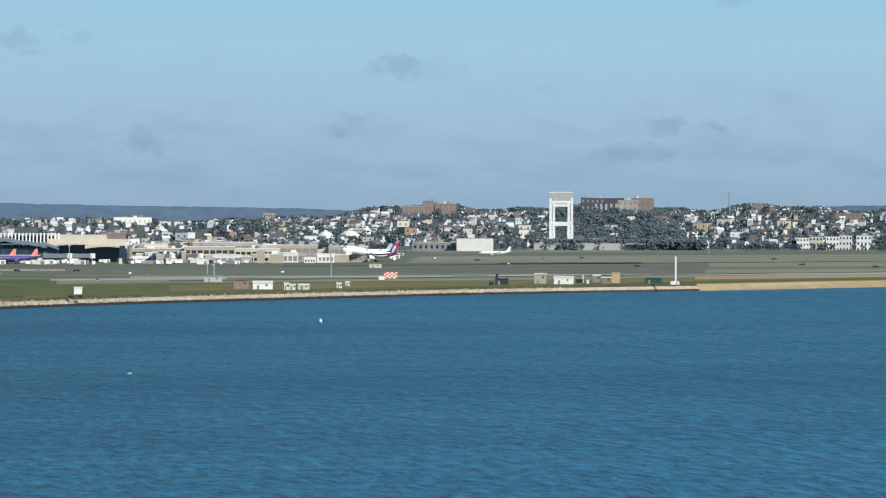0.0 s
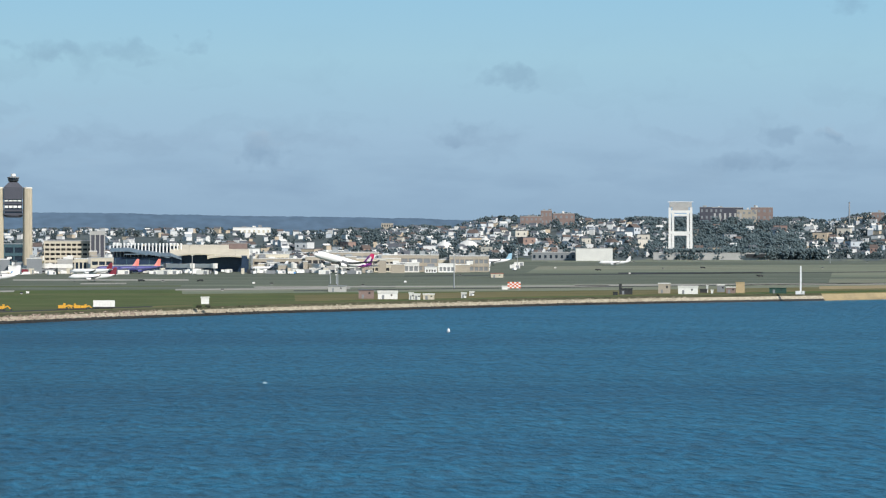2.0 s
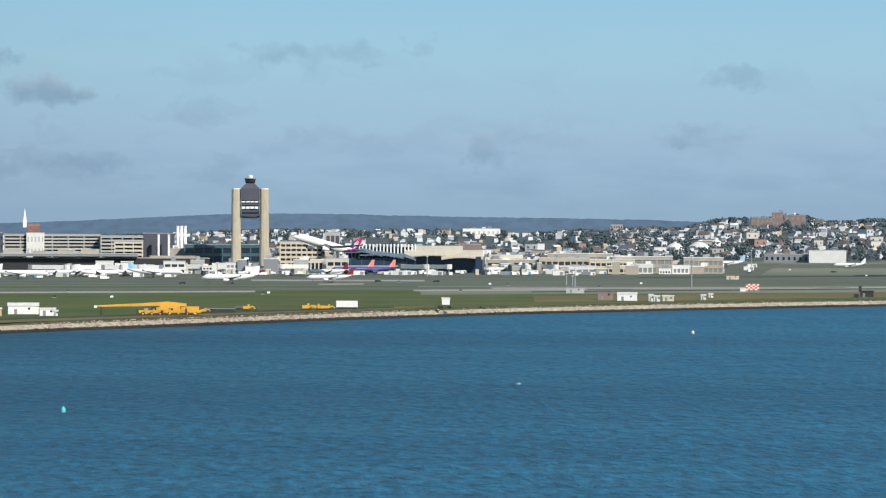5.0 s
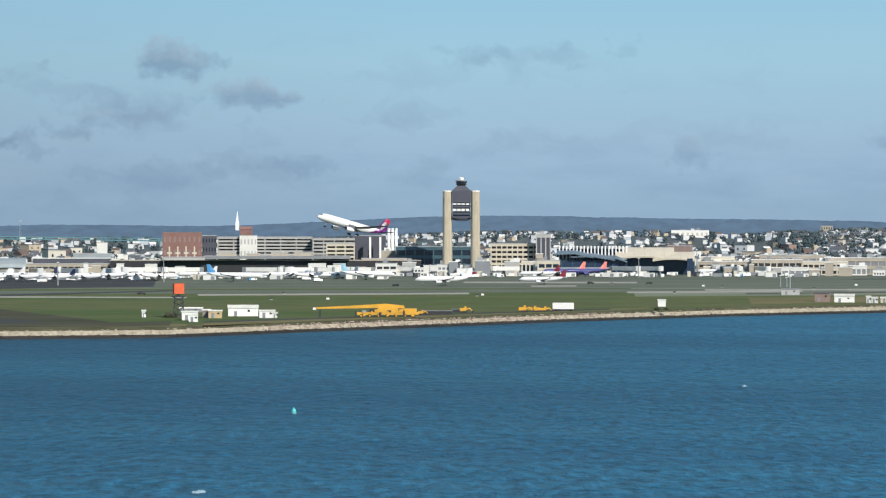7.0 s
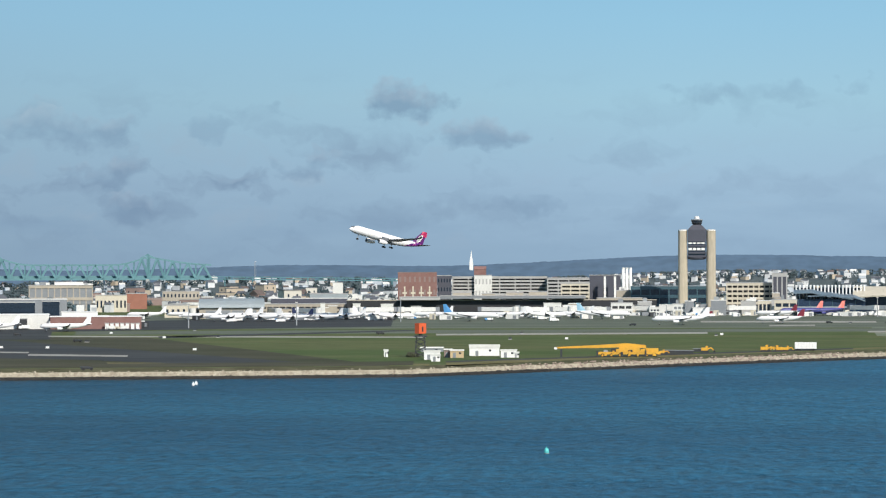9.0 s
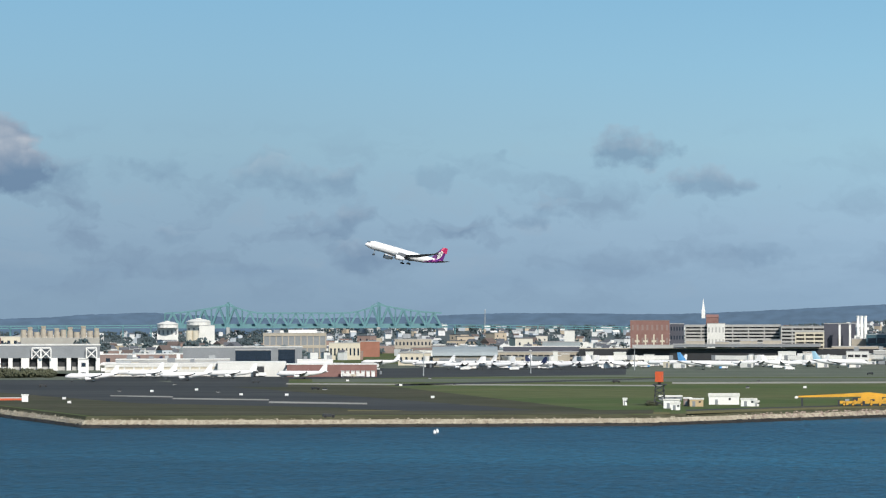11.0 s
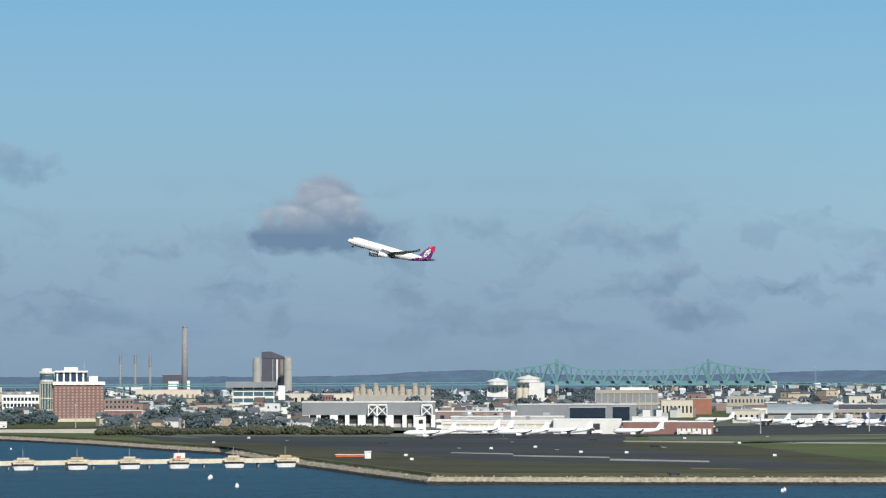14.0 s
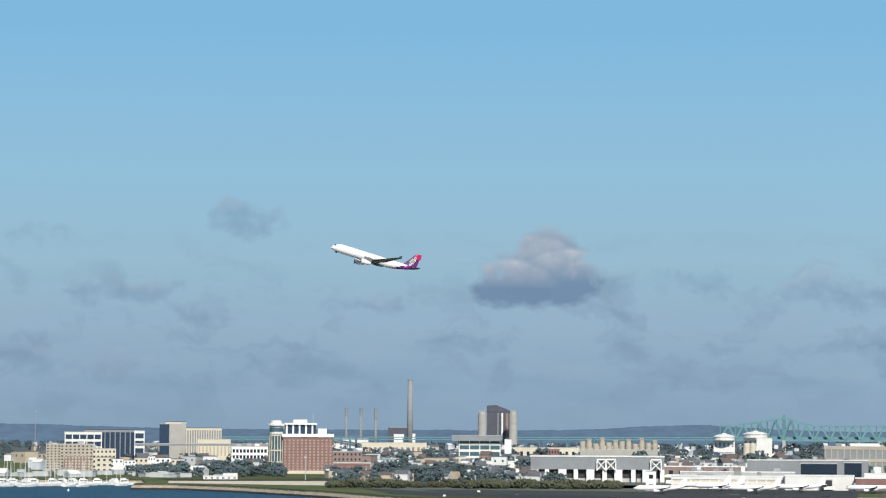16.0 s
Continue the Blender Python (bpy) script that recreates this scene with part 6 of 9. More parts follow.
building("white_townhouse", -1084.5, 1992.9, 27.7, 10.7, 10.8, 14, "white", "white waterfront townhouse with dark windows", "building", rows=3, cols=3, roof='slate')
building("white_townhouse", -1074.9, 1997.9, 27.4, 9.3, 9.9, 14, "white", "white waterfront townhouse with dark windows", "building", rows=3, cols=3, roof='slate')
building("white_townhouse", -1066.8, 2002.1, 27.2, 11.2, 11.8, 14, "cream", "white waterfront townhouse with dark windows", "building", rows=3, cols=3, roof='slate')
building("white_townhouse", -1059.3, 2005.9, 26.9, 6.0, 13.2, 14, "white", "white waterfront townhouse with dark windows", "building", rows=3, cols=3, roof='slate')
building("white_townhouse", -1051.1, 2010.1, 26.7, 12.6, 11.9, 14, "white", "white waterfront townhouse with dark windows", "building", rows=3, cols=3, roof='slate')
building("white_townhouse", -1040.4, 2015.4, 26.4, 10.7, 11.0, 14, "cream", "white waterfront townhouse with dark windows", "building", rows=3, cols=3, roof='slate')
building("boathouse", -884.1, 1768.9, 25.5, 24.3, 2.0, 12, "white", "long low white boathouse on a point", "building", rows=1, cols=6, roof='offwhite')
building("boathouse", -894.9, 1808.1, 25.3, 10.3, 3.2, 12, "white", "white pavilion on the shore", "building", roof='offwhite')
cement_tower(-1389.4, 3765.5, 19.7, 33.9, 73.7, 25)
silo(-1398.2, 3719.8, 60.1, 6.2, "tall round grey concrete cement silo", "silo", 3.0)
silo(-1356.3, 3734.9, 60.4, 6.2, "tall round grey concrete cement silo", "silo", 3.0)
building("glass_office", -1071.4, 2817.1, 20.1, 45.9, 28.1, 24, "offwhite", "white-banded low glass office building", "building", style='band', rows=4, cols=4, pane='teal', roof='mid_grey')
building("glass_office_hall", -1072.6, 2811.4, 20.2, 54.4, 5.8, 24, "mid_grey", "wide dark overhanging flat roof", "building", z0=28.5)
building("white_annex", -1025.6, 2780.5, 19.5, 7.3, 26.6, 12, "white", "white annex of an office", "building")
building("turbine_hall", -1601.7, 3898.9, 21.8, 28.6, 40.2, 20, "purple_brown", "dark upper hall of power station", "building")
building("turbine_hall", -1581.0, 3853.3, 21.8, 15.4, 29.9, 18, "white", "white lower hall of power station", "building")
building("turbine_hall", -1560.0, 3861.7, 21.5, 4.3, 30.9, 12, "white", "white block of power station", "building")
building("long_store", -1419.9, 3433.1, 21.9, 87.9, 19.0, 20, "cream", "long cream industrial building", "building", rows=1, cols=12, pane='brown_brick')
building("tank_house", -1628.6, 3725.4, 23.1, 10.0, 22.9, 20, "offwhite", "pale storage tank building", "building")
building("tank_house", -1612.5, 3732.3, 22.8, 18.4, 23.0, 20, "offwhite", "pale storage tank building", "building")
building("tank_house", -1593.3, 3740.3, 22.6, 16.7, 23.1, 20, "offwhite", "pale storage tank building", "building")
building("long_roof", -1110.8, 3227.0, 18.4, 144.0, 15.2, 20, "cream", "long cream flat-roofed store", "building", units=6, rows=1, cols=18)
building("brick_store", -1093.7, 3127.3, 18.6, 20.5, 14.3, 16, "brick", "red brick store with windows", "building", rows=2, cols=6)
silo(-964.4, 2851.6, 25.0, 3.2, "round weathered grey concrete silo in a row", "concrete", 0)
silo(-957.6, 2853.8, 23.8, 3.2, "round weathered grey concrete silo in a row", "concrete", 1.5)
silo(-950.8, 2856.0, 22.5, 3.2, "round weathered grey concrete silo in a row", "concrete", 0)
silo(-944.0, 2858.2, 25.0, 3.2, "round weathered grey concrete silo in a row", "concrete", 1.5)
silo(-937.2, 2860.4, 23.8, 3.2, "round weathered grey concrete silo in a row", "concrete", 0)
silo(-930.3, 2862.5, 22.5, 3.2, "round weathered grey concrete silo in a row", "concrete", 1.5)
silo(-923.5, 2864.6, 25.0, 3.2, "round weathered grey concrete silo in a row", "concrete", 0)
silo(-916.7, 2866.8, 23.7, 3.2, "round weathered grey concrete silo in a row", "concrete", 1.5)
silo(-909.8, 2868.9, 22.5, 3.2, "round weathered grey concrete silo in a row", "concrete", 0)
silo(-903.0, 2870.9, 25.0, 3.2, "round weathered grey concrete silo in a row", "concrete", 1.5)
silo(-896.1, 2873.0, 23.7, 3.2, "round weathered grey concrete silo in a row", "concrete", 0)
silo(-889.3, 2875.1, 22.5, 3.2, "round weathered grey concrete silo in a row", "concrete", 1.5)
building("silo_hall", -923.8, 2854.1, 17.3, 84.0, 15.8, 14, "silo", "grey concrete base hall under silos", "building")
bay_hangar(-624.5, 1836.7, 17.9, 93.7, 17.5, 45, 9, "long grey maintenance hangar with dark bays and white piers")
roof_truss(-621.3, 1835.6, 17.8, 6.0, 7.5, 12.0)
roof_truss(-614.9, 1837.7, 17.6, 6.8, 7.5, 12.0)
roof_truss(-584.8, 1846.9, 16.6, 7.2, 7.5, 11.9)
building("hangar_annex", -686.9, 1823.3, 19.7, 3.6, 7.1, 8, "white", "white gate pier beside scrub", "building")
building("hangar_annex", -679.7, 1824.8, 19.5, 2.4, 8.7, 8, "white", "white gate pier beside scrub", "building")
building("white_terminal", -521.8, 1732.2, 15.8, 18.6, 7.8, 18, "cream", "cream low hangar building", "building", rows=1, cols=4)
building("white_terminal", -479.4, 1660.9, 15.1, 35.2, 7.2, 18, "offwhite", "long pale low aircraft building", "building", style='band', rows=2, cols=8, pane='cream')
building("small_control", -509.1, 1579.7, 16.8, 6.1, 11.5, 6, "white", "narrow white apron building with a dark window", "building", rows=2, cols=1)
building("brick_depot", -597.1, 2022.7, 15.6, 121.5, 8.9, 24, "brown_brick", "long low brown brick cargo building with white roof", "building", rows=1, cols=16, roof='white', units=5)

# cargo and hangar area
building("glass_hangar", -469.0, 1847.4, 13.5, 24.7, 13.0, 30, "glass", "dark hangar with glass front", "building", style='band', rows=3, cols=7, pane='glass')
building("glass_hangar", -446.5, 1852.7, 12.8, 11.8, 13.6, 30, "glass", "dark hangar with glass front", "building", style='band', rows=3, cols=3, pane='glass')
building("grey_hangar", -490.2, 1904.0, 13.7, 85.0, 15.5, 40, "mid_grey", "large grey metal hangar with long flat roof", "building", roof='offwhite')
building("white_roof_hall", -416.7, 1808.1, 12.2, 24.1, 8.0, 20, "white", "low hall with white walls", "building", roof='white', units=2)
building("cream_hangar", -423.4, 1652.7, 13.6, 42.1, 8.7, 30, "offwhite", "cream hangar with one dark doorway", "building", roof='white')
# Near-black slab, the doorway's inner shade as a colour
building("dark_hangar_front", -418.3, 1649.8, 13.4, 6.7, 6.3, 2, "dark", "hangar doorway slab painted in dark shade", "building")
building("brick_hangar", -373.0, 1653.8, 11.9, 55.5, 7.5, 22, "brick", "red brick hangar with white doors", "building", roof='white')
building("hangar_gate", -365.6, 1651.2, 11.7, 2.1, 3.4, 1, "white", "white sliding hangar door", "building")
building("hangar_gate", -362.6, 1651.9, 11.5, 2.1, 3.4, 1, "white", "white sliding hangar door", "building")
building("hangar_gate", -359.5, 1652.5, 11.4, 2.1, 3.4, 1, "white", "white sliding hangar door", "building")
building("hangar_gate", -356.5, 1653.1, 11.3, 2.1, 3.4, 1, "white", "white sliding hangar door", "building")
building("hangar_gate", -353.4, 1653.7, 11.2, 2.1, 3.4, 1, "white", "white sliding hangar door", "building")
building("hangar_gate", -350.3, 1654.3, 11.1, 2.1, 3.3, 1, "white", "white sliding hangar door", "building")
building("hangar_gate", -347.3, 1654.9, 11.0, 2.1, 3.3, 1, "white", "white sliding hangar door", "building")
building("white_barn", -482.2, 1658.1, 15.4, 71.1, 6.9, 26, "offwhite", "long off-white cargo shed", "building", style='band', rows=2, cols=12, pane='cream', roof='white', units=4)
building("cargo_roof", -522.7, 1833.7, 15.2, 78.5, 7.8, 26, "grey", "long low grey cargo roof", "building", roof='white', units=8)
building("tan_office", -571.6, 2439.5, 12.6, 57.8, 21.8, 30, "concrete", "large tan office block", "building", style='band', rows=2, cols=10, pane='mid_grey', units=3)
building("plant_house", -567.8, 2455.7, 12.5, 26.0, 25.8, 16, "white", "white rooftop plant house", "building")
building("orange_building", -524.0, 2551.7, 11.1, 19.3, 14.5, 20, "orange", "low building clad in orange", "building")
building("tan_office", -500.9, 2657.7, 10.2, 36.3, 15.8, 20, "concrete", "long tan low building", "building", units=2, rows=2, cols=10)
building("tan_office", -507.2, 2351.1, 11.6, 27.3, 14.7, 20, "cream", "pale tan low building", "building", units=3, rows=1, cols=8)
building("cream_store", -394.5, 2067.2, 10.1, 25.2, 9.3, 18, "cream", "cream store for air cargo", "building", rows=1, cols=6)
arched_hangar(-348.6, 2024.3, 9.1, 48.3, 14.8, 46, "hangar with broad curved grey metal roof")
dome_roof(-946.1, 3376.6, 15.3, 26.8, 9.0, 29.3, "pale domed bulk store on a raised frame")
building("store_gantry", -946.1, 3376.6, 15.3, 26.8, 26.4, 12, "offwhite", "grey frame under domed stores", "building", rows=2, cols=5, pane='mid_grey')
dome_roof(-908.1, 3386.8, 14.6, 30.4, 9.0, 32.7, "pale domed bulk store on a raised frame")
building("store_gantry", -908.1, 3386.8, 14.6, 30.4, 29.8, 12, "offwhite", "grey frame under domed stores", "building", rows=2, cols=5, pane='mid_grey')
building("tank_tower", -848.2, 3195.7, 14.4, 18.4, 28.7, 16, "offwhite", "tall white process building", "building")
silo(-866.1, 3180.7, 22.8, 4.0, "pale round storage silo beside a process building", "cream")
silo(-859.0, 3182.6, 22.7, 4.0, "pale round storage silo beside a process building", "cream")

# passenger terminals
brick_front = building("brick_block", -241.0, 2369.5, 5.4, 33.9, 33.9, 30, "brick", "dark red brick block with tall windows", "building", rows=3, cols=8, pane='brown_brick', roof='brown_brick')
for k in range(4):
    cross = box(-0.6, 0.6, -0.3, 0.02, 6.5, 22.0)
    bx(cross, -2.0, 2.0, -0.36, -0.3, 15.4, 17.0)
    part("cross_window", cross, "cream", brick_front, "pale cross-shaped window frame").location = (-11.0 + k * 7.2, 0, 0)
building("dark_block", -218.5, 2381.5, 4.8, 12.3, 31.0, 26, "purple_brown", "dark grey office block", "building", rows=4, cols=5)
building("parking_garage", -172.2, 2415.1, 3.7, 84.0, 29.2, 40, "grey", "long concrete parking garage with open decks", "building", style='deck', rows=10, cols=6)
building("garage_tower", -186.5, 2410.1, 4.0, 15.5, 31.2, 14, "offwhite", "off-white stair tower on a garage", "building", rows=3, cols=5, pane='grey')
building("parking_garage", -110.4, 2398.2, 2.2, 38.2, 28.0, 40, "grey", "concrete parking garage with open decks", "building", style='deck', rows=9, cols=4)
building("parking_garage", -102.4, 2328.5, 2.1, 24.5, 23.4, 26, "cream", "tan terminal decks with dark openings", "building", style='deck', rows=7, cols=3)
building("service_core", -78.0, 2369.2, 1.5, 26.9, 31.1, 18, "purple_brown", "dark service core of garage", "building")
building("lift_tower", -77.8, 2354.2, 1.5, 1.8, 30.1, 4, "white", "white lift tower of garage", "building")
building("lift_tower", -69.1, 2354.4, 1.3, 1.8, 30.1, 4, "white", "white lift tower of garage", "building")
building("terminal_plant", -55.9, 2279.7, 1.0, 21.2, 18.5, 24, "concrete", "tan concrete terminal block", "building", units=2)
building("long_terminal", -157.2, 2195.6, 3.6, 249.1, 11.4, 34, "dark", "long dark terminal concourse at apron level", "building", roof='concrete')
building("concourse_block", -221.8, 2182.5, 5.3, 32.6, 2.2, 20, "grey", "grey concrete terminal fascia", "building", z0=16)
building("concourse_block", -147.8, 2190.1, 3.4, 116.9, 2.0, 20, "mid_grey", "long grey concourse fascia", "building", z0=17)
building("concourse_plant", -189.0, 2198.3, 4.5, 15.0, 6.7, 14, "concrete", "tan concrete roof block on the concourse", "building", z0=15)
building("concourse_plant", -167.9, 2199.9, 3.9, 10.9, 5.8, 14, "concrete", "tan concrete roof block on the concourse", "building", z0=15)
building("concourse_plant", -146.7, 2201.2, 3.4, 13.7, 6.7, 14, "concrete", "tan concrete roof block on the concourse", "building", z0=15)
building("concourse_plant", -128.1, 2202.2, 2.9, 14.6, 7.1, 14, "concrete", "tan concrete roof block on the concourse", "building", z0=15)
building("concourse_plant", -103.5, 2203.3, 2.2, 27.3, 2.0, 14, "concrete", "tan concrete roof block on the concourse", "building", z0=15)
building("concourse_plant", -62.6, 2204.5, 1.2, 36.4, 2.0, 14, "concrete", "tan concrete roof block on the concourse", "building", z0=15)
building("lounge_block", -140.5, 2183.4, 3.2, 14.8, 4.5, 12, "mid_grey", "dark grey boarding lounge block at apron level", "building", units=2, roof='grey')
building("lounge_block", -127.1, 2135.0, 2.9, 12.4, 4.3, 12, "mid_grey", "dark grey boarding lounge block at apron level", "building", units=0, roof='white', style='band', rows=1, cols=3, pane='mid_grey')
building("lounge_block", -114.4, 2155.3, 2.6, 13.9, 8.2, 12, "offwhite", "off-white boarding lounge block at apron level", "building", units=0, roof='offwhite', style='band', rows=1, cols=3, pane='dark')
building("lounge_block", -99.9, 2144.9, 2.2, 12.1, 7.8, 12, "white", "white boarding lounge block at apron level", "building", units=0, roof='white')
building("lounge_block", -85.9, 2168.3, 1.8, 19.2, 5.7, 12, "mid_grey", "dark grey boarding lounge block at apron level", "building", units=0, roof='grey', style='band', rows=2, cols=3, pane='mid_grey')
building("lounge_block", -73.3, 2137.9, 1.5, 11.7, 4.3, 12, "offwhite", "off-white boarding lounge block at apron level", "building", units=1, roof='grey', style='band', rows=2, cols=3, pane='dark')
building("lounge_block", -59.7, 2144.7, 1.1, 17.1, 8.7, 12, "offwhite", "off-white boarding lounge block at apron level", "building", units=1, roof='grey', style='band', rows=2, cols=3, pane='dark')
building("lounge_block", -42.2, 2178.2, 0.6, 11.1, 8.9, 12, "grey", "grey concrete boarding lounge block at apron level", "building", units=1, roof='offwhite', style='band', rows=1, cols=3, pane='mid_grey')
building("lounge_block", -34.0, 2141.5, 0.4, 8.6, 5.6, 12, "offwhite", "off-white boarding lounge block at apron level", "building", units=0, roof='offwhite', style='band', rows=2, cols=3, pane='glass')
building("lounge_block", -24.4, 2182.3, 0.2, 12.6, 7.6, 12, "offwhite", "off-white boarding lounge block at apron level", "building", units=0, roof='offwhite')
building("lounge_block", -14.7, 2153.7, -0.1, 10.8, 7.8, 12, "offwhite", "off-white boarding lounge block at apron level", "building", units=2, roof='grey', style='band', rows=2, cols=3, pane='mid_grey')
building("lounge_block", -7.0, 2152.0, -0.3, 7.3, 10.9, 12, "mid_grey", "dark grey boarding lounge block at apron level", "building", units=1, roof='white')
building("lounge_block", 2.6, 2148.0, -0.5, 14.2, 5.8, 12, "white", "white boarding lounge block at apron level", "building", units=2, roof='offwhite')
building("lounge_block", 15.5, 2136.5, -0.9, 11.8, 11.7, 12, "mid_grey", "dark grey boarding lounge block at apron level", "building", units=1, roof='offwhite')
building("lounge_block", 28.6, 2183.8, -1.2, 16.2, 5.1, 12, "mid_grey", "dark grey boarding lounge block at apron level", "building", units=1, roof='white', style='band', rows=2, cols=3, pane='dark')
building("lounge_block", 39.8, 2181.1, -1.5, 12.0, 10.6, 12, "grey", "grey concrete boarding lounge block at apron level", "building", units=2, roof='offwhite')
building("lounge_block", 51.7, 2156.1, -1.8, 10.5, 10.0, 12, "cream", "cream boarding lounge block at apron level", "building", units=0, roof='white', style='band', rows=1, cols=3, pane='glass')
building("lounge_block", 67.8, 2148.3, -2.3, 17.8, 10.8, 12, "cream", "cream boarding lounge block at apron level", "building", units=2, roof='grey', style='band', rows=2, cols=3, pane='glass')
building("pier_block", 198.2, 2199.5, -5.6, 7.8, 5.5, 12, "cream", "pale ground-level block of a terminal pier", "building", units=1, roof='white', style='band', rows=1, cols=4, pane='mid_grey')
building("pier_block", 209.3, 2187.5, -5.9, 12.5, 6.2, 12, "white", "pale ground-level block of a terminal pier", "building", units=1, roof='white')
building("pier_block", 221.1, 2182.4, -6.2, 11.5, 5.8, 12, "cream", "pale ground-level block of a terminal pier", "building", units=1, roof='white')
building("pier_block", 240.5, 2196.0, -6.7, 20.2, 5.4, 12, "offwhite", "pale ground-level block of a terminal pier", "building", units=1, roof='white')
building("pier_block", 264.4, 2172.7, -7.4, 22.0, 4.9, 12, "offwhite", "pale ground-level block of a terminal pier", "building", units=1, roof='white', style='band', rows=1, cols=4, pane='mid_grey')
building("pier_block", 279.4, 2169.9, -7.8, 8.5, 4.3, 12, "concrete", "pale ground-level block of a terminal pier", "building", units=1, roof='white')
building("pier_block", 295.4, 2184.3, -8.2, 17.6, 5.2, 12, "cream", "pale ground-level block of a terminal pier", "building", units=1, roof='white', style='band', rows=1, cols=4, pane='dark')
building("pier_block", 314.0, 2178.8, -8.7, 16.9, 6.4, 12, "offwhite", "pale ground-level block of a terminal pier", "building", units=1, roof='white', style='band', rows=1, cols=4, pane='mid_grey')
building("pier_block", 330.2, 2166.8, -9.1, 9.8, 3.4, 12, "white", "pale ground-level block of a terminal pier", "building", units=1, roof='white', style='band', rows=1, cols=4, pane='dark')
building("pier_block", 344.0, 2172.8, -9.4, 13.7, 5.7, 12, "white", "pale ground-level block of a terminal pier", "building", units=1, roof='white', style='band', rows=1, cols=4, pane='mid_grey')
building("pier_block", 357.1, 2179.0, -9.8, 13.6, 6.0, 12, "concrete", "pale ground-level block of a terminal pier", "building", units=1, roof='white')
building("red_stand", 8.1, 2117.8, -0.7, 4.8, 3.9, 4, "tail_red", "dark red equipment stand on the apron", "building")
building("canopy_wing", -318.3, 2209.6, 7.8, 73.7, 7.5, 26, "concrete", "tan concourse with slanted pale roofs", "building", style='band', rows=2, cols=14, pane='dark')
# Front painted dark to stand for its shadowed bays
building("canopy_hall", -319.0, 2239.8, 7.7, 63.0, 12.7, 20, "purple_brown", "long hall with front painted shadow-dark under a pale roof", "building", roof='offwhite')
building("white_box", -336.3, 2580.4, 7.0, 9.7, 24.2, 10, "offwhite", "white square tower block", "building")
building("grey_canopy", -307.6, 2281.6, 7.2, 31.8, 16.0, 24, "grey_roof", "grey sloping roofed terminal hall", "building")
building("teal_terminal", -22.9, 2260.0, 0.1, 63.0, 21.0, 24, "teal", "green-glazed terminal with pale bands", "building", style='band', rows=3, cols=8, pane='glass', roof='grey_roof')
building("cream_garage", 45.4, 2299.1, -1.6, 41.3, 23.6, 30, "cream", "cream parking garage with dark openings", "building", style='deck', rows=6, cols=9)
building("lift_core", 68.8, 2288.4, -2.2, 12.8, 31.2, 12, "grey", "grey stair and lift core with dark slots", "building", style='band', rows=1, cols=3, pane='purple_brown')
arc_roof_terminal(104.3, 2196.6, -3.2, 56.8, 23.2, 40)
building("cream_roof_hall", 161.1, 2222.8, -4.6, 55.3, 13.8, 40, "blue_glass", "dark glazed terminal under a wide cream roof", "building", roof='cream', style='band', rows=3, cols=12, pane='blue_glass')
curved_roof(148.0, 2213.0, -4.3, 48.0, 34, 19.0, 26.0, "wide cream curved terminal roof")
curved_roof(171.0, 2207.0, -4.8, 34.0, 30, 17.4, 22.5, "wide cream terminal roof")
building("dark_slab", 182.1, 2281.3, -5.0, 21.3, 22.8, 14, "brown_brick", "brown service block on a terminal", "building")
building("blue_tower", 182.1, 2185.9, -5.2, 4.5, 13.4, 6, "blue_glass", "blue glazed stair tower", "building")
building("low_terminal", 214.5, 2228.0, -5.9, 43.5, 9.3, 26, "concrete", "low tan concrete terminal pier with white roof", "building", style='band', rows=2, cols=8, pane='dark', roof='offwhite', units=4)
building("low_terminal", 209.4, 2236.5, -5.8, 27.9, 12.9, 26, "cream", "low tan concrete terminal pier with white roof", "building", style='band', rows=2, cols=8, pane='mid_grey', roof='offwhite', units=4)
building("low_terminal", 253.3, 2199.4, -7.0, 41.2, 11.0, 26, "concrete", "low tan concrete terminal pier with white roof", "building", style='band', rows=2, cols=8, pane='dark', roof='offwhite', units=4)
building("low_terminal", 271.2, 2241.5, -7.3, 53.7, 14.3, 26, "concrete", "low tan concrete terminal pier with white roof", "building", style='band', rows=2, cols=8, pane='mid_grey', roof='offwhite', units=4)
building("low_terminal", 292.9, 2206.3, -8.0, 36.8, 9.6, 26, "cream", "low tan concrete terminal pier with white roof", "building", style='band', rows=2, cols=8, pane='dark', roof='offwhite', units=4)
building("low_terminal", 318.2, 2210.7, -8.6, 49.9, 12.3, 26, "concrete", "low tan concrete terminal pier with white roof", "building", style='band', rows=2, cols=8, pane='mid_grey', roof='offwhite', units=4)
building("low_terminal", 339.4, 2211.4, -9.2, 55.5, 8.6, 26, "cream", "low tan concrete terminal pier with white roof", "building", style='band', rows=2, cols=8, pane='dark', roof='offwhite', units=4)
building("low_terminal", 366.1, 2194.7, -9.9, 32.2, 11.6, 26, "concrete", "low tan concrete terminal pier with white roof", "building", style='band', rows=2, cols=8, pane='mid_grey', roof='offwhite', units=4)

# north side: sheds, embankment and hillside buildings
building("white_hall", 636.1, 2962.5, -12.1, 40.7, 13.6, 26, "offwhite", "plain cream-white hall at the airfield edge", "building")
building("grey_store", 598.1, 3001.0, -11.3, 49.3, 8.8, 24, "mid_grey", "low store with grey-blue walls", "building", rows=1, cols=8, units=3)
building("embankment_wall", 791.6, 3048.9, -14.6, 132.1, 7.8, 10, "grey", "long low concrete embankment wall", "building")
# Near-black slab stands for openings, their shade in its colour
building("embankment_gate", 841.8, 3032.3, -15.5, 26.0, 3.7, 2, "dark", "dark openings in an embankment wall", "building", z0=7)
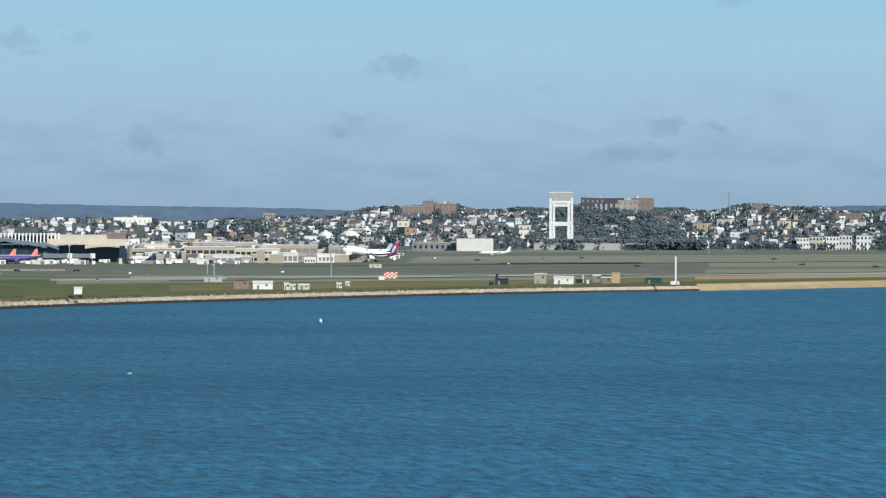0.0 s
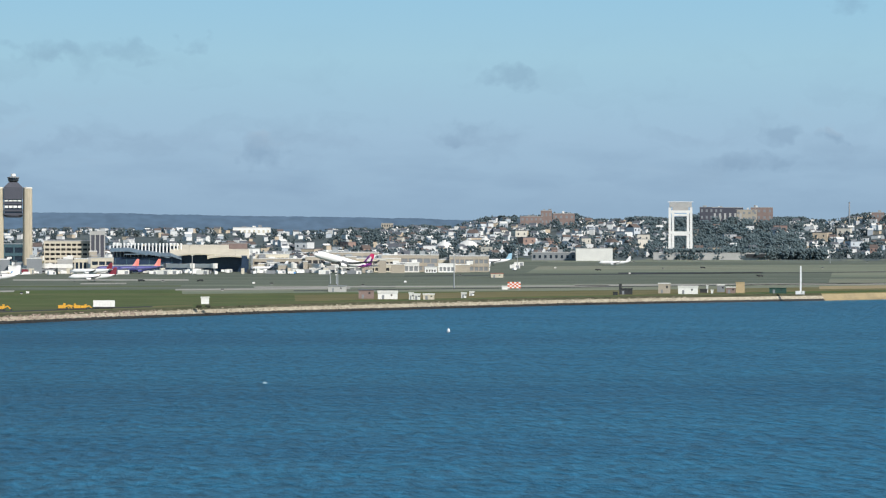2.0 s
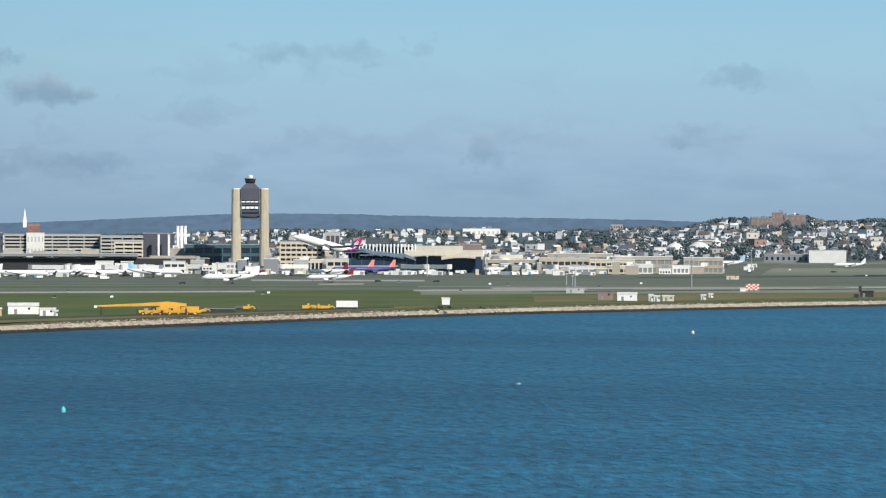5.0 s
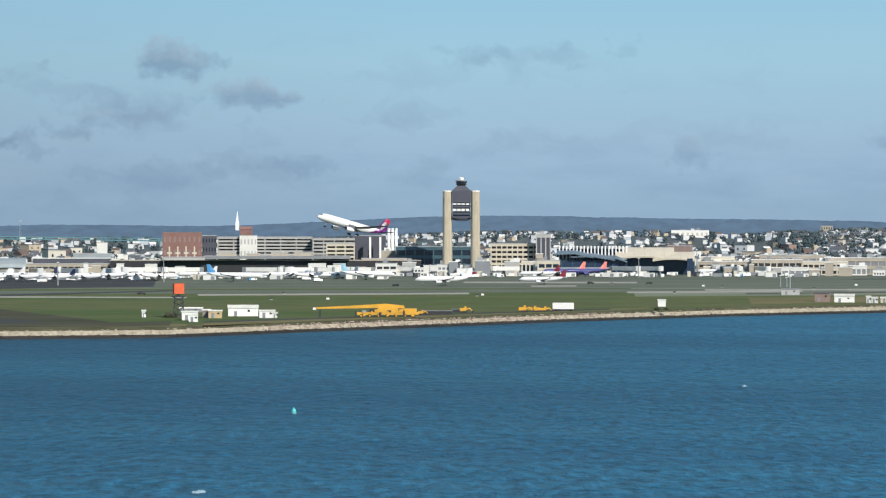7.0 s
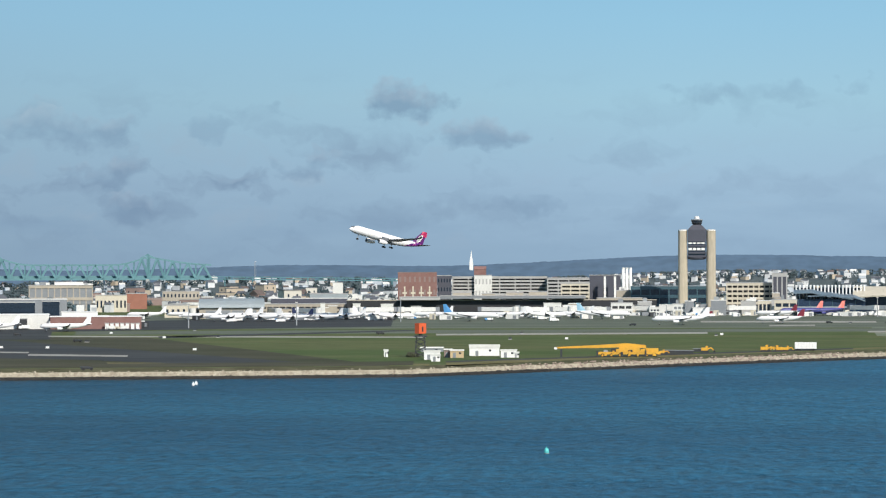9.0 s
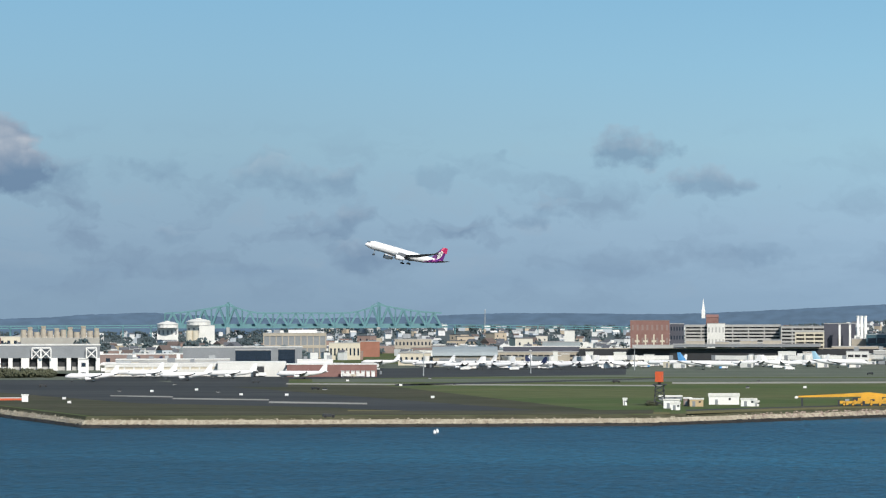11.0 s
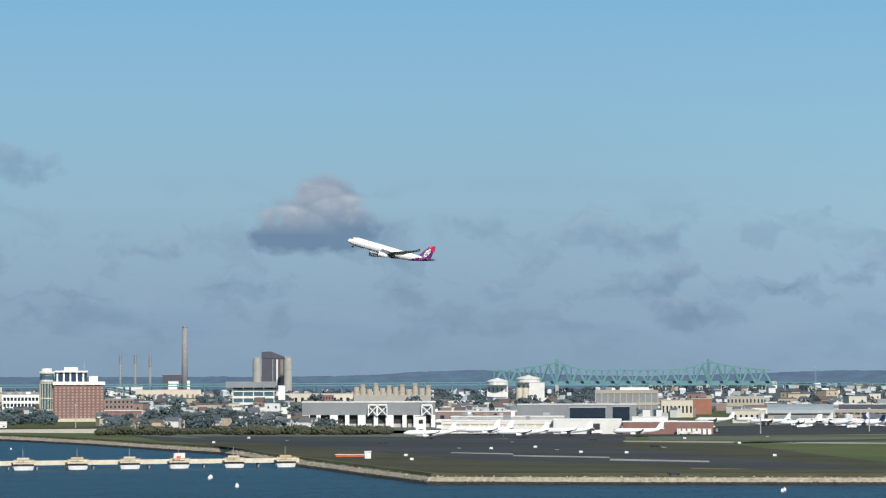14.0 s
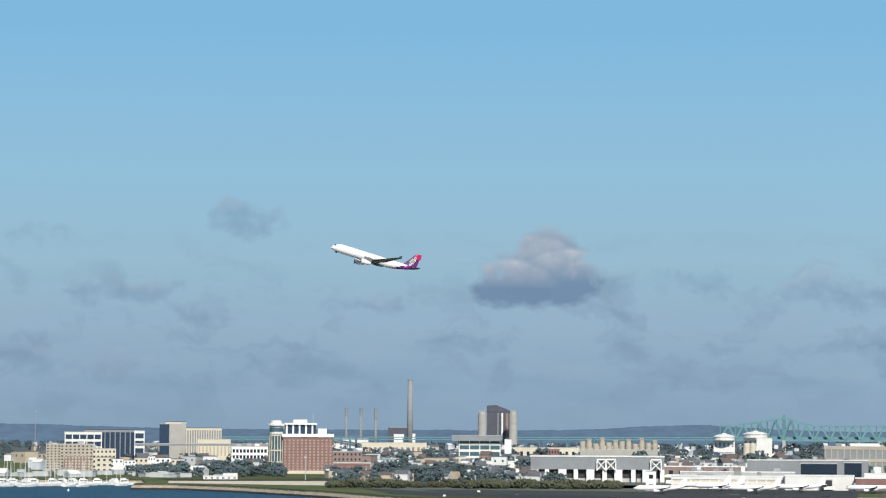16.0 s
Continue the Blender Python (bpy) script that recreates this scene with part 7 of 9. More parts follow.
building("white_mill", 354.0, 4064.6, -5.0, 56.0, 23.0, 30, "white", "large white flat-roofed building on the far slope", "building", rows=2, cols=8, pane='cream', units=4, z0=18)
building("knob_tower", 584.6, 4260.1, -7.8, 18.7, 27.8, 18, "concrete", "tan round-topped apartment tower", "building", rows=4, cols=5, z0=20)
building("hill_building", 742.3, 3879.6, -10.8, 32.6, 23.7, 26, "brown_brick", "brown brick hilltop block", "building", rows=3, cols=5, units=2, pane='mid_grey', z0=33.6)
building("hill_building", 763.2, 3875.6, -11.1, 16.3, 32.0, 26, "brown_brick", "brown brick hilltop tower", "building", rows=3, cols=3, units=2, pane='mid_grey', z0=33.6)
building("hill_building", 788.0, 3870.6, -11.5, 31.0, 27.8, 26, "brown_brick", "brown brick hilltop apartments", "building", rows=3, cols=4, units=2, pane='mid_grey', z0=33.7)
building("hill_building", 994.4, 3822.8, -14.6, 34.0, 28.5, 26, "purple_brown", "dark grey hilltop block", "building", rows=3, cols=5, units=2, pane='mid_grey', z0=42.3)
building("hill_building", 1016.8, 3816.9, -14.9, 44.0, 26.2, 24, "purple_brown", "grey hilltop apartment block", "building", rows=1, cols=6, units=2, pane='grey', z0=44.0)
building("hill_building", 1043.1, 3809.8, -15.3, 31.0, 24.6, 26, "concrete", "long brown brick hilltop building", "building", rows=3, cols=4, units=2, pane='mid_grey', z0=42.4)
building("hill_building", 1063.8, 3804.1, -15.6, 31.8, 27.9, 26, "brown_brick", "red brick hilltop building", "building", rows=3, cols=4, units=2, pane='mid_grey', z0=42.4)
building("hill_building", 1221.3, 3756.4, -18.0, 18.0, 28.6, 26, "brown_brick", "brick school on a hilltop", "building", rows=3, cols=3, units=2, pane='mid_grey', z0=34.6)
building("hill_building", 1236.6, 3751.4, -18.2, 18.0, 25.4, 26, "brown_brick", "brown brick hill block", "building", rows=3, cols=3, units=2, pane='mid_grey', z0=33.0)
building("hill_building", 1339.7, 3715.9, -19.8, 49.0, 35.0, 26, "brown_brick", "large brown brick apartment house", "building", rows=3, cols=7, units=2, pane='mid_grey', z0=13.1)
building("triple_decker", 1064.9, 3102.3, -18.9, 14.9, 16.2, 20, "white", "pale three-storey wooden apartment house", "building", rows=3, cols=4, roof='slate', z0=2.0)
building("triple_decker", 1079.4, 3097.3, -19.2, 16.3, 17.6, 20, "cream", "pale three-storey wooden apartment house", "building", rows=3, cols=4, roof='slate', z0=2.0)
building("triple_decker", 1097.9, 3090.8, -19.6, 15.6, 17.7, 20, "white", "pale three-storey wooden apartment house", "building", rows=3, cols=4, roof='slate', z0=2.0)
building("triple_decker", 1112.3, 3085.7, -19.8, 15.6, 19.1, 20, "offwhite", "pale three-storey wooden apartment house", "building", rows=3, cols=4, roof='slate', z0=2.0)
building("triple_decker", 1132.5, 3078.3, -20.2, 17.6, 19.1, 20, "white", "pale three-storey wooden apartment house", "building", rows=3, cols=4, roof='slate', z0=2.0)
dome_roof(546.8, 3457.0, -9.0, 23.1, 19.9, 5.0, "white domed salt store beside the creek")
dome_roof(578.2, 3451.9, -9.5, 28.9, 22.2, 5.0, "white domed salt store beside the creek")
dome_roof(598.5, 3448.5, -9.8, 19.5, 25.1, 5.0, "white domed salt store beside the creek")
chimney(1167.9, 3721.0, 46.5, 1.4, "mid_grey", "thin dark hilltop chimney", 30.0)
building("terminal_block", 65.0, 2214.4, -2.1, 7.8, 13.2, 10, "concrete", "tan concrete service block among the terminals", "building", roof='grey')
building("terminal_block", 62.5, 2184.9, -2.1, 10.1, 11.9, 9, "grey", "pale grey service block among the terminals", "building", roof='mid_grey')
building("terminal_block", -111.5, 2297.1, 2.3, 11.9, 3.1, 9, "offwhite", "off-white service block among the terminals", "building", roof='white')
building("terminal_block", -193.4, 2252.6, 4.5, 5.8, 4.4, 7, "grey", "pale grey service block among the terminals", "building", roof='mid_grey')
building("terminal_block", -167.0, 2216.9, 3.9, 11.7, 6.3, 14, "offwhite", "off-white service block among the terminals", "building", roof='offwhite')
building("terminal_block", -95.6, 2166.5, 2.1, 5.0, 4.8, 8, "offwhite", "off-white service block among the terminals", "building", roof='grey')
building("terminal_block", -147.8, 2305.4, 3.2, 5.6, 9.0, 11, "offwhite", "off-white service block among the terminals", "building", roof='offwhite')
building("terminal_block", -229.5, 2239.0, 5.4, 10.1, 5.8, 10, "white", "white service block among the terminals", "building", roof='offwhite')
building("terminal_block", 55.2, 2272.1, -1.8, 10.2, 9.2, 13, "concrete", "tan concrete service block among the terminals", "building", roof='grey')
building("terminal_block", -224.1, 2174.1, 5.4, 8.2, 7.0, 6, "offwhite", "off-white service block among the terminals", "building", roof='grey')
building("terminal_block", -124.2, 2214.9, 2.8, 5.8, 9.0, 6, "grey", "pale grey service block among the terminals", "building", roof='offwhite')
building("terminal_block", -343.0, 2223.1, 8.3, 5.1, 6.7, 13, "offwhite", "off-white service block among the terminals", "building", roof='white')
building("terminal_block", -172.2, 2286.0, 3.9, 10.5, 8.4, 13, "offwhite", "off-white service block among the terminals", "building", roof='mid_grey')
building("terminal_block", -188.0, 2272.3, 4.3, 10.8, 6.4, 10, "concrete", "tan concrete service block among the terminals", "building", roof='grey')
building("terminal_block", 10.0, 2235.7, -0.7, 9.2, 7.0, 11, "concrete", "tan concrete service block among the terminals", "building", roof='grey')
building("terminal_block", -296.0, 2228.4, 7.1, 7.2, 8.8, 14, "offwhite", "off-white service block among the terminals", "building", roof='mid_grey')
building("terminal_block", -97.7, 2176.3, 2.1, 10.0, 8.9, 8, "concrete", "tan concrete service block among the terminals", "building", roof='white')
building("terminal_block", -70.0, 2269.6, 1.3, 3.1, 6.9, 14, "offwhite", "off-white service block among the terminals", "building", roof='white')
building("terminal_block", -298.2, 2167.1, 7.4, 3.8, 9.5, 12, "offwhite", "off-white service block among the terminals", "building", roof='grey')
building("terminal_block", -48.1, 2189.0, 0.8, 6.7, 7.4, 9, "cream", "cream service block among the terminals", "building", roof='offwhite')
building("terminal_block", -341.1, 2227.3, 8.3, 3.8, 7.7, 8, "offwhite", "off-white service block among the terminals", "building", roof='white')
building("terminal_block", -30.8, 2267.8, 0.3, 11.0, 7.3, 7, "mid_grey", "dark grey service block among the terminals", "building", roof='mid_grey')
building("terminal_block", -140.1, 2205.8, 3.2, 11.3, 8.0, 7, "white", "white service block among the terminals", "building", roof='grey')
building("terminal_block", 41.1, 2199.6, -1.5, 7.8, 9.1, 7, "concrete", "tan concrete service block among the terminals", "building", roof='grey')
building("terminal_block", -132.6, 2220.4, 3.0, 4.0, 6.4, 10, "grey", "pale grey service block among the terminals", "building", roof='offwhite')
building("terminal_block", -43.8, 2183.6, 0.7, 8.6, 8.7, 7, "white", "white service block among the terminals", "building", roof='mid_grey')
building("terminal_block", -252.4, 2232.3, 6.0, 10.9, 6.3, 7, "grey", "pale grey service block among the terminals", "building", roof='mid_grey')
building("terminal_block", -326.2, 2155.6, 8.1, 4.1, 5.2, 12, "concrete", "tan concrete service block among the terminals", "building", roof='mid_grey')
building("terminal_block", 0.3, 2208.4, -0.5, 4.0, 8.9, 13, "grey", "pale grey service block among the terminals", "building", roof='grey')
building("terminal_block", -9.0, 2285.7, -0.2, 6.4, 6.7, 11, "grey", "pale grey service block among the terminals", "building", roof='mid_grey')
building("terminal_block", 63.1, 2222.9, -2.1, 6.1, 16.6, 12, "concrete", "tan concrete service block among the terminals", "building", roof='white')
building("terminal_block", -341.6, 2213.6, 8.3, 4.5, 6.9, 13, "offwhite", "off-white service block among the terminals", "building", roof='grey')
building("terminal_block", -355.5, 2208.6, 8.7, 7.1, 5.3, 9, "mid_grey", "dark grey service block among the terminals", "building", roof='offwhite')
building("terminal_block", -291.0, 2218.7, 7.0, 4.2, 7.9, 13, "mid_grey", "dark grey service block among the terminals", "building", roof='grey')
building("terminal_block", -315.4, 2280.1, 7.4, 10.6, 6.3, 6, "concrete", "tan concrete service block among the terminals", "building", roof='grey')
building("terminal_block", 47.4, 2234.8, -1.7, 6.2, 4.5, 11, "white", "white service block among the terminals", "building", roof='offwhite')
building("terminal_block", -298.6, 2171.4, 7.4, 8.8, 6.0, 12, "concrete", "tan concrete service block among the terminals", "building", roof='offwhite')
building("terminal_block", -44.5, 2270.8, 0.7, 8.2, 7.8, 13, "mid_grey", "dark grey service block among the terminals", "building", roof='grey')
building("terminal_block", -273.2, 2186.2, 6.7, 6.0, 8.8, 7, "offwhite", "off-white service block among the terminals", "building", roof='offwhite')
building("terminal_block", 53.7, 2173.0, -1.9, 8.5, 7.7, 6, "concrete", "tan concrete service block among the terminals", "building", roof='mid_grey')
building("terminal_block", -293.5, 2289.4, 6.9, 3.2, 5.0, 11, "grey", "pale grey service block among the terminals", "building", roof='white')
building("terminal_block", -248.9, 2189.3, 6.0, 10.0, 8.5, 6, "offwhite", "off-white service block among the terminals", "building", roof='white')
building("terminal_block", -140.3, 2257.7, 3.1, 10.1, 8.5, 10, "mid_grey", "dark grey service block among the terminals", "building", roof='white')
building("terminal_block", 56.7, 2198.8, -1.9, 4.5, 8.1, 8, "mid_grey", "dark grey service block among the terminals", "building", roof='grey')
building("terminal_block", -12.7, 2293.5, -0.1, 3.7, 3.0, 11, "cream", "cream service block among the terminals", "building", roof='offwhite')
building("terminal_block", -83.9, 2220.5, 1.7, 6.8, 8.1, 11, "mid_grey", "dark grey service block among the terminals", "building", roof='offwhite')
building("terminal_block", -38.5, 2314.9, 0.5, 11.6, 7.9, 13, "offwhite", "off-white service block among the terminals", "building", roof='white')
building("terminal_block", -293.5, 2194.7, 7.2, 7.2, 7.0, 13, "concrete", "tan concrete service block among the terminals", "building", roof='offwhite')
building("terminal_block", -124.4, 2262.4, 2.7, 7.2, 7.3, 14, "mid_grey", "dark grey service block among the terminals", "building", roof='grey')
building("terminal_block", -337.2, 2275.0, 8.0, 9.5, 8.3, 12, "concrete", "tan concrete service block among the terminals", "building", roof='white')
building("terminal_block", 206.2, 2196.5, -5.8, 9.8, 7.8, 6, "grey", "pale grey service block among the terminals", "building", roof='offwhite')
building("terminal_block", 295.3, 2248.5, -7.9, 7.0, 3.9, 12, "white", "white service block among the terminals", "building", roof='grey')
building("terminal_block", 210.2, 2178.5, -6.0, 10.0, 6.7, 7, "grey", "pale grey service block among the terminals", "building", roof='grey')
building("terminal_block", 279.0, 2228.9, -7.6, 5.8, 10.0, 12, "grey", "pale grey service block among the terminals", "building", roof='white')
building("terminal_block", 225.7, 2294.5, -6.1, 12.1, 3.2, 13, "mid_grey", "dark grey service block among the terminals", "building", roof='white')
building("terminal_block", 228.7, 2175.6, -6.5, 6.6, 8.2, 9, "grey", "pale grey service block among the terminals", "building", roof='offwhite')
building("terminal_block", 306.5, 2162.5, -8.5, 3.6, 7.2, 11, "cream", "cream service block among the terminals", "building", roof='mid_grey')
building("terminal_block", 324.1, 2203.8, -8.8, 3.9, 8.2, 10, "concrete", "tan concrete service block among the terminals", "building", roof='mid_grey')
building("terminal_block", 206.5, 2243.2, -5.7, 9.0, 8.9, 14, "offwhite", "off-white service block among the terminals", "building", roof='white')
building("terminal_block", 211.6, 2157.8, -6.1, 10.3, 6.1, 14, "concrete", "tan concrete service block among the terminals", "building", roof='offwhite')
building("terminal_block", 284.2, 2268.3, -7.6, 11.2, 6.9, 8, "concrete", "tan concrete service block among the terminals", "building", roof='grey')
building("terminal_block", 295.0, 2264.9, -7.9, 6.2, 4.2, 9, "concrete", "tan concrete service block among the terminals", "building", roof='white')
building("terminal_block", 288.3, 2149.0, -8.1, 6.3, 10.1, 10, "concrete", "tan concrete service block among the terminals", "building", roof='offwhite')
building("terminal_block", 268.0, 2260.3, -7.2, 9.9, 7.8, 12, "concrete", "tan concrete service block among the terminals", "building", roof='mid_grey')
building("terminal_block", 299.9, 2143.1, -8.4, 10.4, 6.8, 9, "concrete", "tan concrete service block among the terminals", "building", roof='offwhite')
building("terminal_block", 328.3, 2213.3, -8.9, 3.0, 5.5, 10, "concrete", "tan concrete service block among the terminals", "building", roof='mid_grey')
building("terminal_block", 272.8, 2226.7, -7.4, 10.1, 6.0, 11, "grey", "pale grey service block among the terminals", "building", roof='mid_grey')
building("terminal_block", 253.0, 2191.3, -7.0, 8.2, 5.7, 8, "grey", "pale grey service block among the terminals", "building", roof='white')
building("terminal_block", 216.7, 2292.4, -5.8, 6.2, 5.1, 8, "mid_grey", "dark grey service block among the terminals", "building", roof='grey')
building("terminal_block", 359.2, 2277.6, -9.4, 5.1, 9.4, 11, "offwhite", "off-white service block among the terminals", "building", roof='grey')
building("terminal_block", 311.8, 2218.2, -8.4, 10.5, 4.9, 8, "grey", "pale grey service block among the terminals", "building", roof='white')
building("terminal_block", 241.1, 2250.9, -6.6, 11.9, 5.9, 14, "mid_grey", "dark grey service block among the terminals", "building", roof='mid_grey')
building("terminal_block", 220.2, 2168.3, -6.3, 8.6, 4.4, 9, "grey", "pale grey service block among the terminals", "building", roof='grey')
building("terminal_block", 228.7, 2162.7, -6.5, 3.6, 8.9, 12, "concrete", "tan concrete service block among the terminals", "building", roof='offwhite')
building("terminal_block", 210.5, 2247.4, -5.8, 6.7, 8.6, 11, "offwhite", "off-white service block among the terminals", "building", roof='mid_grey')
building("terminal_block", 260.9, 2189.5, -7.2, 6.6, 6.8, 8, "concrete", "tan concrete service block among the terminals", "building", roof='grey')
light_mast(-2097.8, 3661.4, 62.0, "thin distant steel radio mast over town")
light_mast(-668.9, 4250.4, 50.6, "thin distant steel radio mast over town")
light_mast(-655.7, 4151.4, 49.8, "thin distant steel radio mast over town")

# aircraft on the ground
p_white = parked_kind("parked_airliner", 38, "plane", "plane", "plain white parked airliner")
p_small = parked_kind("parked_airliner", 31, "plane", "plane", "small plain white parked airliner")
p_blue = parked_kind("parked_airliner", 40, "plane", "tail_blue", "white parked airliner with a blue tail")
p_pale = parked_kind("parked_airliner", 40, "plane", "tail_pale", "white parked airliner with a pale blue tail")
p_red = parked_kind("parked_airliner", 32, "plane", "tail_red", "white parked airliner with a dark red tail")
p_dark = parked_kind("parked_airliner", 30, "plane", "tail_dark", "white parked airliner with a navy tail")
p_orange = parked_kind("parked_airliner", 38, "tail_violet", "tail_orange", "violet parked airliner with an orange-red tail")
park(p_white, -15.0, 1772.8, 180)
park(p_red, 50.6, 1812.9, 176)
park(p_red, 57.2, 2054.5, 168)
park(p_orange, 79.5, 2132.7, 204)
park(p_orange, 96.2, 2133.3, 204)
park(p_blue, -161.1, 1907.8, -4)
park(p_small, -330.4, 1902.0, 169)
park(p_small, -306.8, 1902.8, 159)
park(p_dark, -285.1, 1903.5, 168)
park(p_small, -263.5, 1904.3, 157)
park(p_small, -218.8, 1950.0, 26)
park(p_small, -141.0, 1998.9, 163)
park(p_small, -112.1, 1999.9, 18)
park(p_pale, -70.1, 1978.0, -4)
park(p_small, 202.7, 2186.9, 165)
park(p_dark, 365.9, 2363.8, 171)
park(p_small, 135.6, 2278.7, 17)
park(p_pale, 453.4, 2580.6, 175)
park(p_small, 564.4, 2537.5, 167)
park(p_small, 284.0, 2302.4, 193)
park(p_small, -481.1, 1504.9, 197)
park(p_small, -436.4, 1544.9, 193)
park(p_dark, -584.0, 1914.4, 201)
park(p_dark, -567.9, 1917.9, 201)
park(p_dark, -553.9, 1945.0, 200)
park(p_small, -329.1, 1900.2, 179)
park(p_small, -383.8, 2031.0, 170)
park(p_small, -412.8, 2024.9, 176)
park(p_small, -376.7, 1586.4, 183)
park(p_small, -485.8, 1619.8, 191)
park(p_small, -361.6, 1967.8, 175)
park(p_small, -333.5, 1992.1, 164)
park(p_small, -308.0, 1993.0, 168)
park(p_dark, -282.2, 1970.6, 28)
park(p_small, -255.8, 1971.5, 167)
park(p_small, -240.0, 1995.4, 26)
park(p_small, -196.7, 2020.9, 170)
park(p_small, -127.8, 2023.3, 173)
park(p_small, -92.3, 2024.6, 162)
park(p_small, -472.3, 1600.9, 195)
park(p_small, -421.7, 1595.6, 192)
park(p_small, 245.9, 2304.2, 164)
park(p_small, 321.9, 2332.7, 12)

# vehicles, boarding bridges and masts on the aprons
t_white = truck_kind(6.5, 2.7, "white", "white", "white box truck on the apron")
t_tan = truck_kind(7, 2.5, "offwhite", "cream", "pale service truck on the apron")
t_blue = truck_kind(6, 2.6, "white", "tail_blue", "white and blue catering truck")
t_dark = truck_kind(4.2, 1.5, "dark_steel", "dark_steel", "small dark service vehicle on the airfield", "airfield vehicles")
sign_white = runway_sign_kind("white", "small white runway sign on grass")
sign_dark = runway_sign_kind("dark_steel", "small dark runway sign on grass")
bridge_kind = jet_bridge_kind()
boxes = [container_kind(w, h, m, l) for w, h, m, l in ((6, 2.6, "white", "white cargo container on the apron"), (9, 3.6, "offwhite", "pale equipment stand on the apron"), (4, 4.5, "cream", "cream service booth on the apron"), (7, 3.0, "mid_grey", "grey cargo container on the apron"), (5, 3.4, "dark_steel", "dark equipment stand on the apron"))]

def put(src, x, y, turn, z=4.0):
    """Place the first of a kind itself, and copies after it."""
    m = pose(x, y, z, 0, 0, turn)
    if src.location.length < 1:
        src.matrix_basis = m
        return src
    return copy_thing(src, m)


put(t_white, -289.5, 1869.0, 180)
put(t_white, -154.8, 2075.8, 200)
put(t_blue, -305.0, 1937.5, 20)
put(t_white, -230.4, 1973.5, 20)
put(t_white, -359.3, 2031.1, 90)
put(t_blue, -209.0, 1979.1, 0)
put(t_white, -168.9, 2072.2, 20)
put(t_white, -178.1, 2003.0, 90)
put(t_white, -315.9, 2069.8, 200)
put(t_white, -113.2, 1952.1, 20)
put(t_blue, -154.8, 2059.8, 200)
put(t_tan, -92.5, 2028.1, 20)
put(t_white, -324.5, 1909.9, 200)
put(t_blue, -149.9, 1929.6, 200)
put(t_tan, -178.1, 2019.4, 200)
put(t_white, -280.5, 1935.0, 90)
put(t_tan, -315.4, 2088.9, 180)
put(t_blue, -293.5, 1988.0, 90)
put(t_white, -102.1, 1890.4, 20)
put(t_white, -324.6, 1874.0, 180)
put(t_white, -62.3, 2060.0, 0)
put(t_white, -119.7, 2004.3, 200)
put(t_blue, -243.0, 2035.9, 200)
put(t_white, -234.7, 1991.4, 90)
put(t_white, -151.5, 2089.1, 200)
put(t_blue, -214.0, 2056.3, 180)
put(t_white, 280.1, 2186.1, 180)
put(t_white, 52.7, 2097.7, 90)
put(t_white, 54.9, 2058.8, 20)
put(t_white, 8.2, 2068.4, 200)
put(t_blue, -4.0, 2138.0, 20)
put(t_white, -21.6, 2156.0, 20)
put(t_blue, 210.0, 2086.4, 0)
put(t_white, -25.7, 2086.8, 20)
put(t_blue, 116.2, 2176.3, 200)
put(t_white, 72.3, 2137.7, 0)
put(t_white, 4.6, 2123.8, 180)
put(t_white, 182.1, 2095.9, 90)
put(t_white, 219.9, 2120.8, 200)
put(t_white, 15.4, 2113.7, 0)
put(t_white, 36.6, 2145.1, 90)
put(t_white, 246.0, 2063.5, 90)
put(t_tan, -35.7, 2125.9, 90)
put(t_tan, 112.3, 2104.2, 90)
put(t_blue, 163.9, 2175.4, 90)
put(t_tan, 65.9, 2107.7, 180)
put(t_tan, 35.9, 2103.0, 200)
put(t_white, 135.2, 2098.7, 20)
put(t_white, 217.9, 2123.4, 90)
put(t_tan, -7.1, 2116.5, 20)
put(t_tan, 354.3, 2263.8, 90)
put(t_tan, 208.8, 2241.0, 90)
put(t_white, 415.6, 2259.5, 90)
put(t_blue, 209.0, 2330.2, 180)
put(t_white, 198.0, 2243.7, 90)
put(t_white, 284.0, 2349.9, 20)
put(t_blue, 163.7, 2344.8, 0)
put(t_white, 368.2, 2340.9, 90)
put(t_tan, 161.3, 2298.6, 200)
put(t_white, 161.3, 2276.3, 90)
put(t_white, 352.3, 2231.8, 180)
put(t_white, 324.1, 2305.8, 180)
put(t_tan, -394.6, 1672.6, 180)
put(t_tan, -469.6, 1691.1, 0)
put(t_tan, -442.4, 1733.5, 20)
put(t_blue, -495.2, 1700.7, 180)
put(t_white, -434.3, 1638.5, 200)
put(t_white, -483.7, 1697.5, 90)
put(t_white, -405.5, 1742.3, 0)
put(t_white, -416.6, 1648.7, 200)
put(t_white, -417.3, 1711.7, 200)
put(t_white, -434.0, 1669.2, 180)
put(t_tan, -352.3, 1667.9, 180)
put(t_blue, -381.6, 1665.2, 0)
put(t_tan, -359.5, 1637.3, 20)
put(t_tan, -353.0, 1638.2, 200)
put(boxes[1], -59.8, 2104.5, 30)
put(boxes[3], -354.0, 2166.2, 10)
put(boxes[4], -114.3, 2171.4, 30)
put(boxes[1], -128.7, 2095.0, 30)
put(boxes[3], -214.3, 2015.4, 90)
put(boxes[0], -370.3, 2123.6, -15)
put(boxes[2], -235.7, 2160.6, 0)
put(boxes[0], -197.9, 2214.0, 0)
put(boxes[0], -115.8, 2115.3, 90)
put(boxes[0], -206.6, 2071.6, -15)
put(boxes[1], -56.7, 2256.0, -15)
put(boxes[0], -380.8, 2147.4, 90)
put(boxes[3], -107.6, 2054.7, -15)
put(boxes[2], -193.2, 1969.3, -15)
put(boxes[0], -142.2, 2046.3, -15)
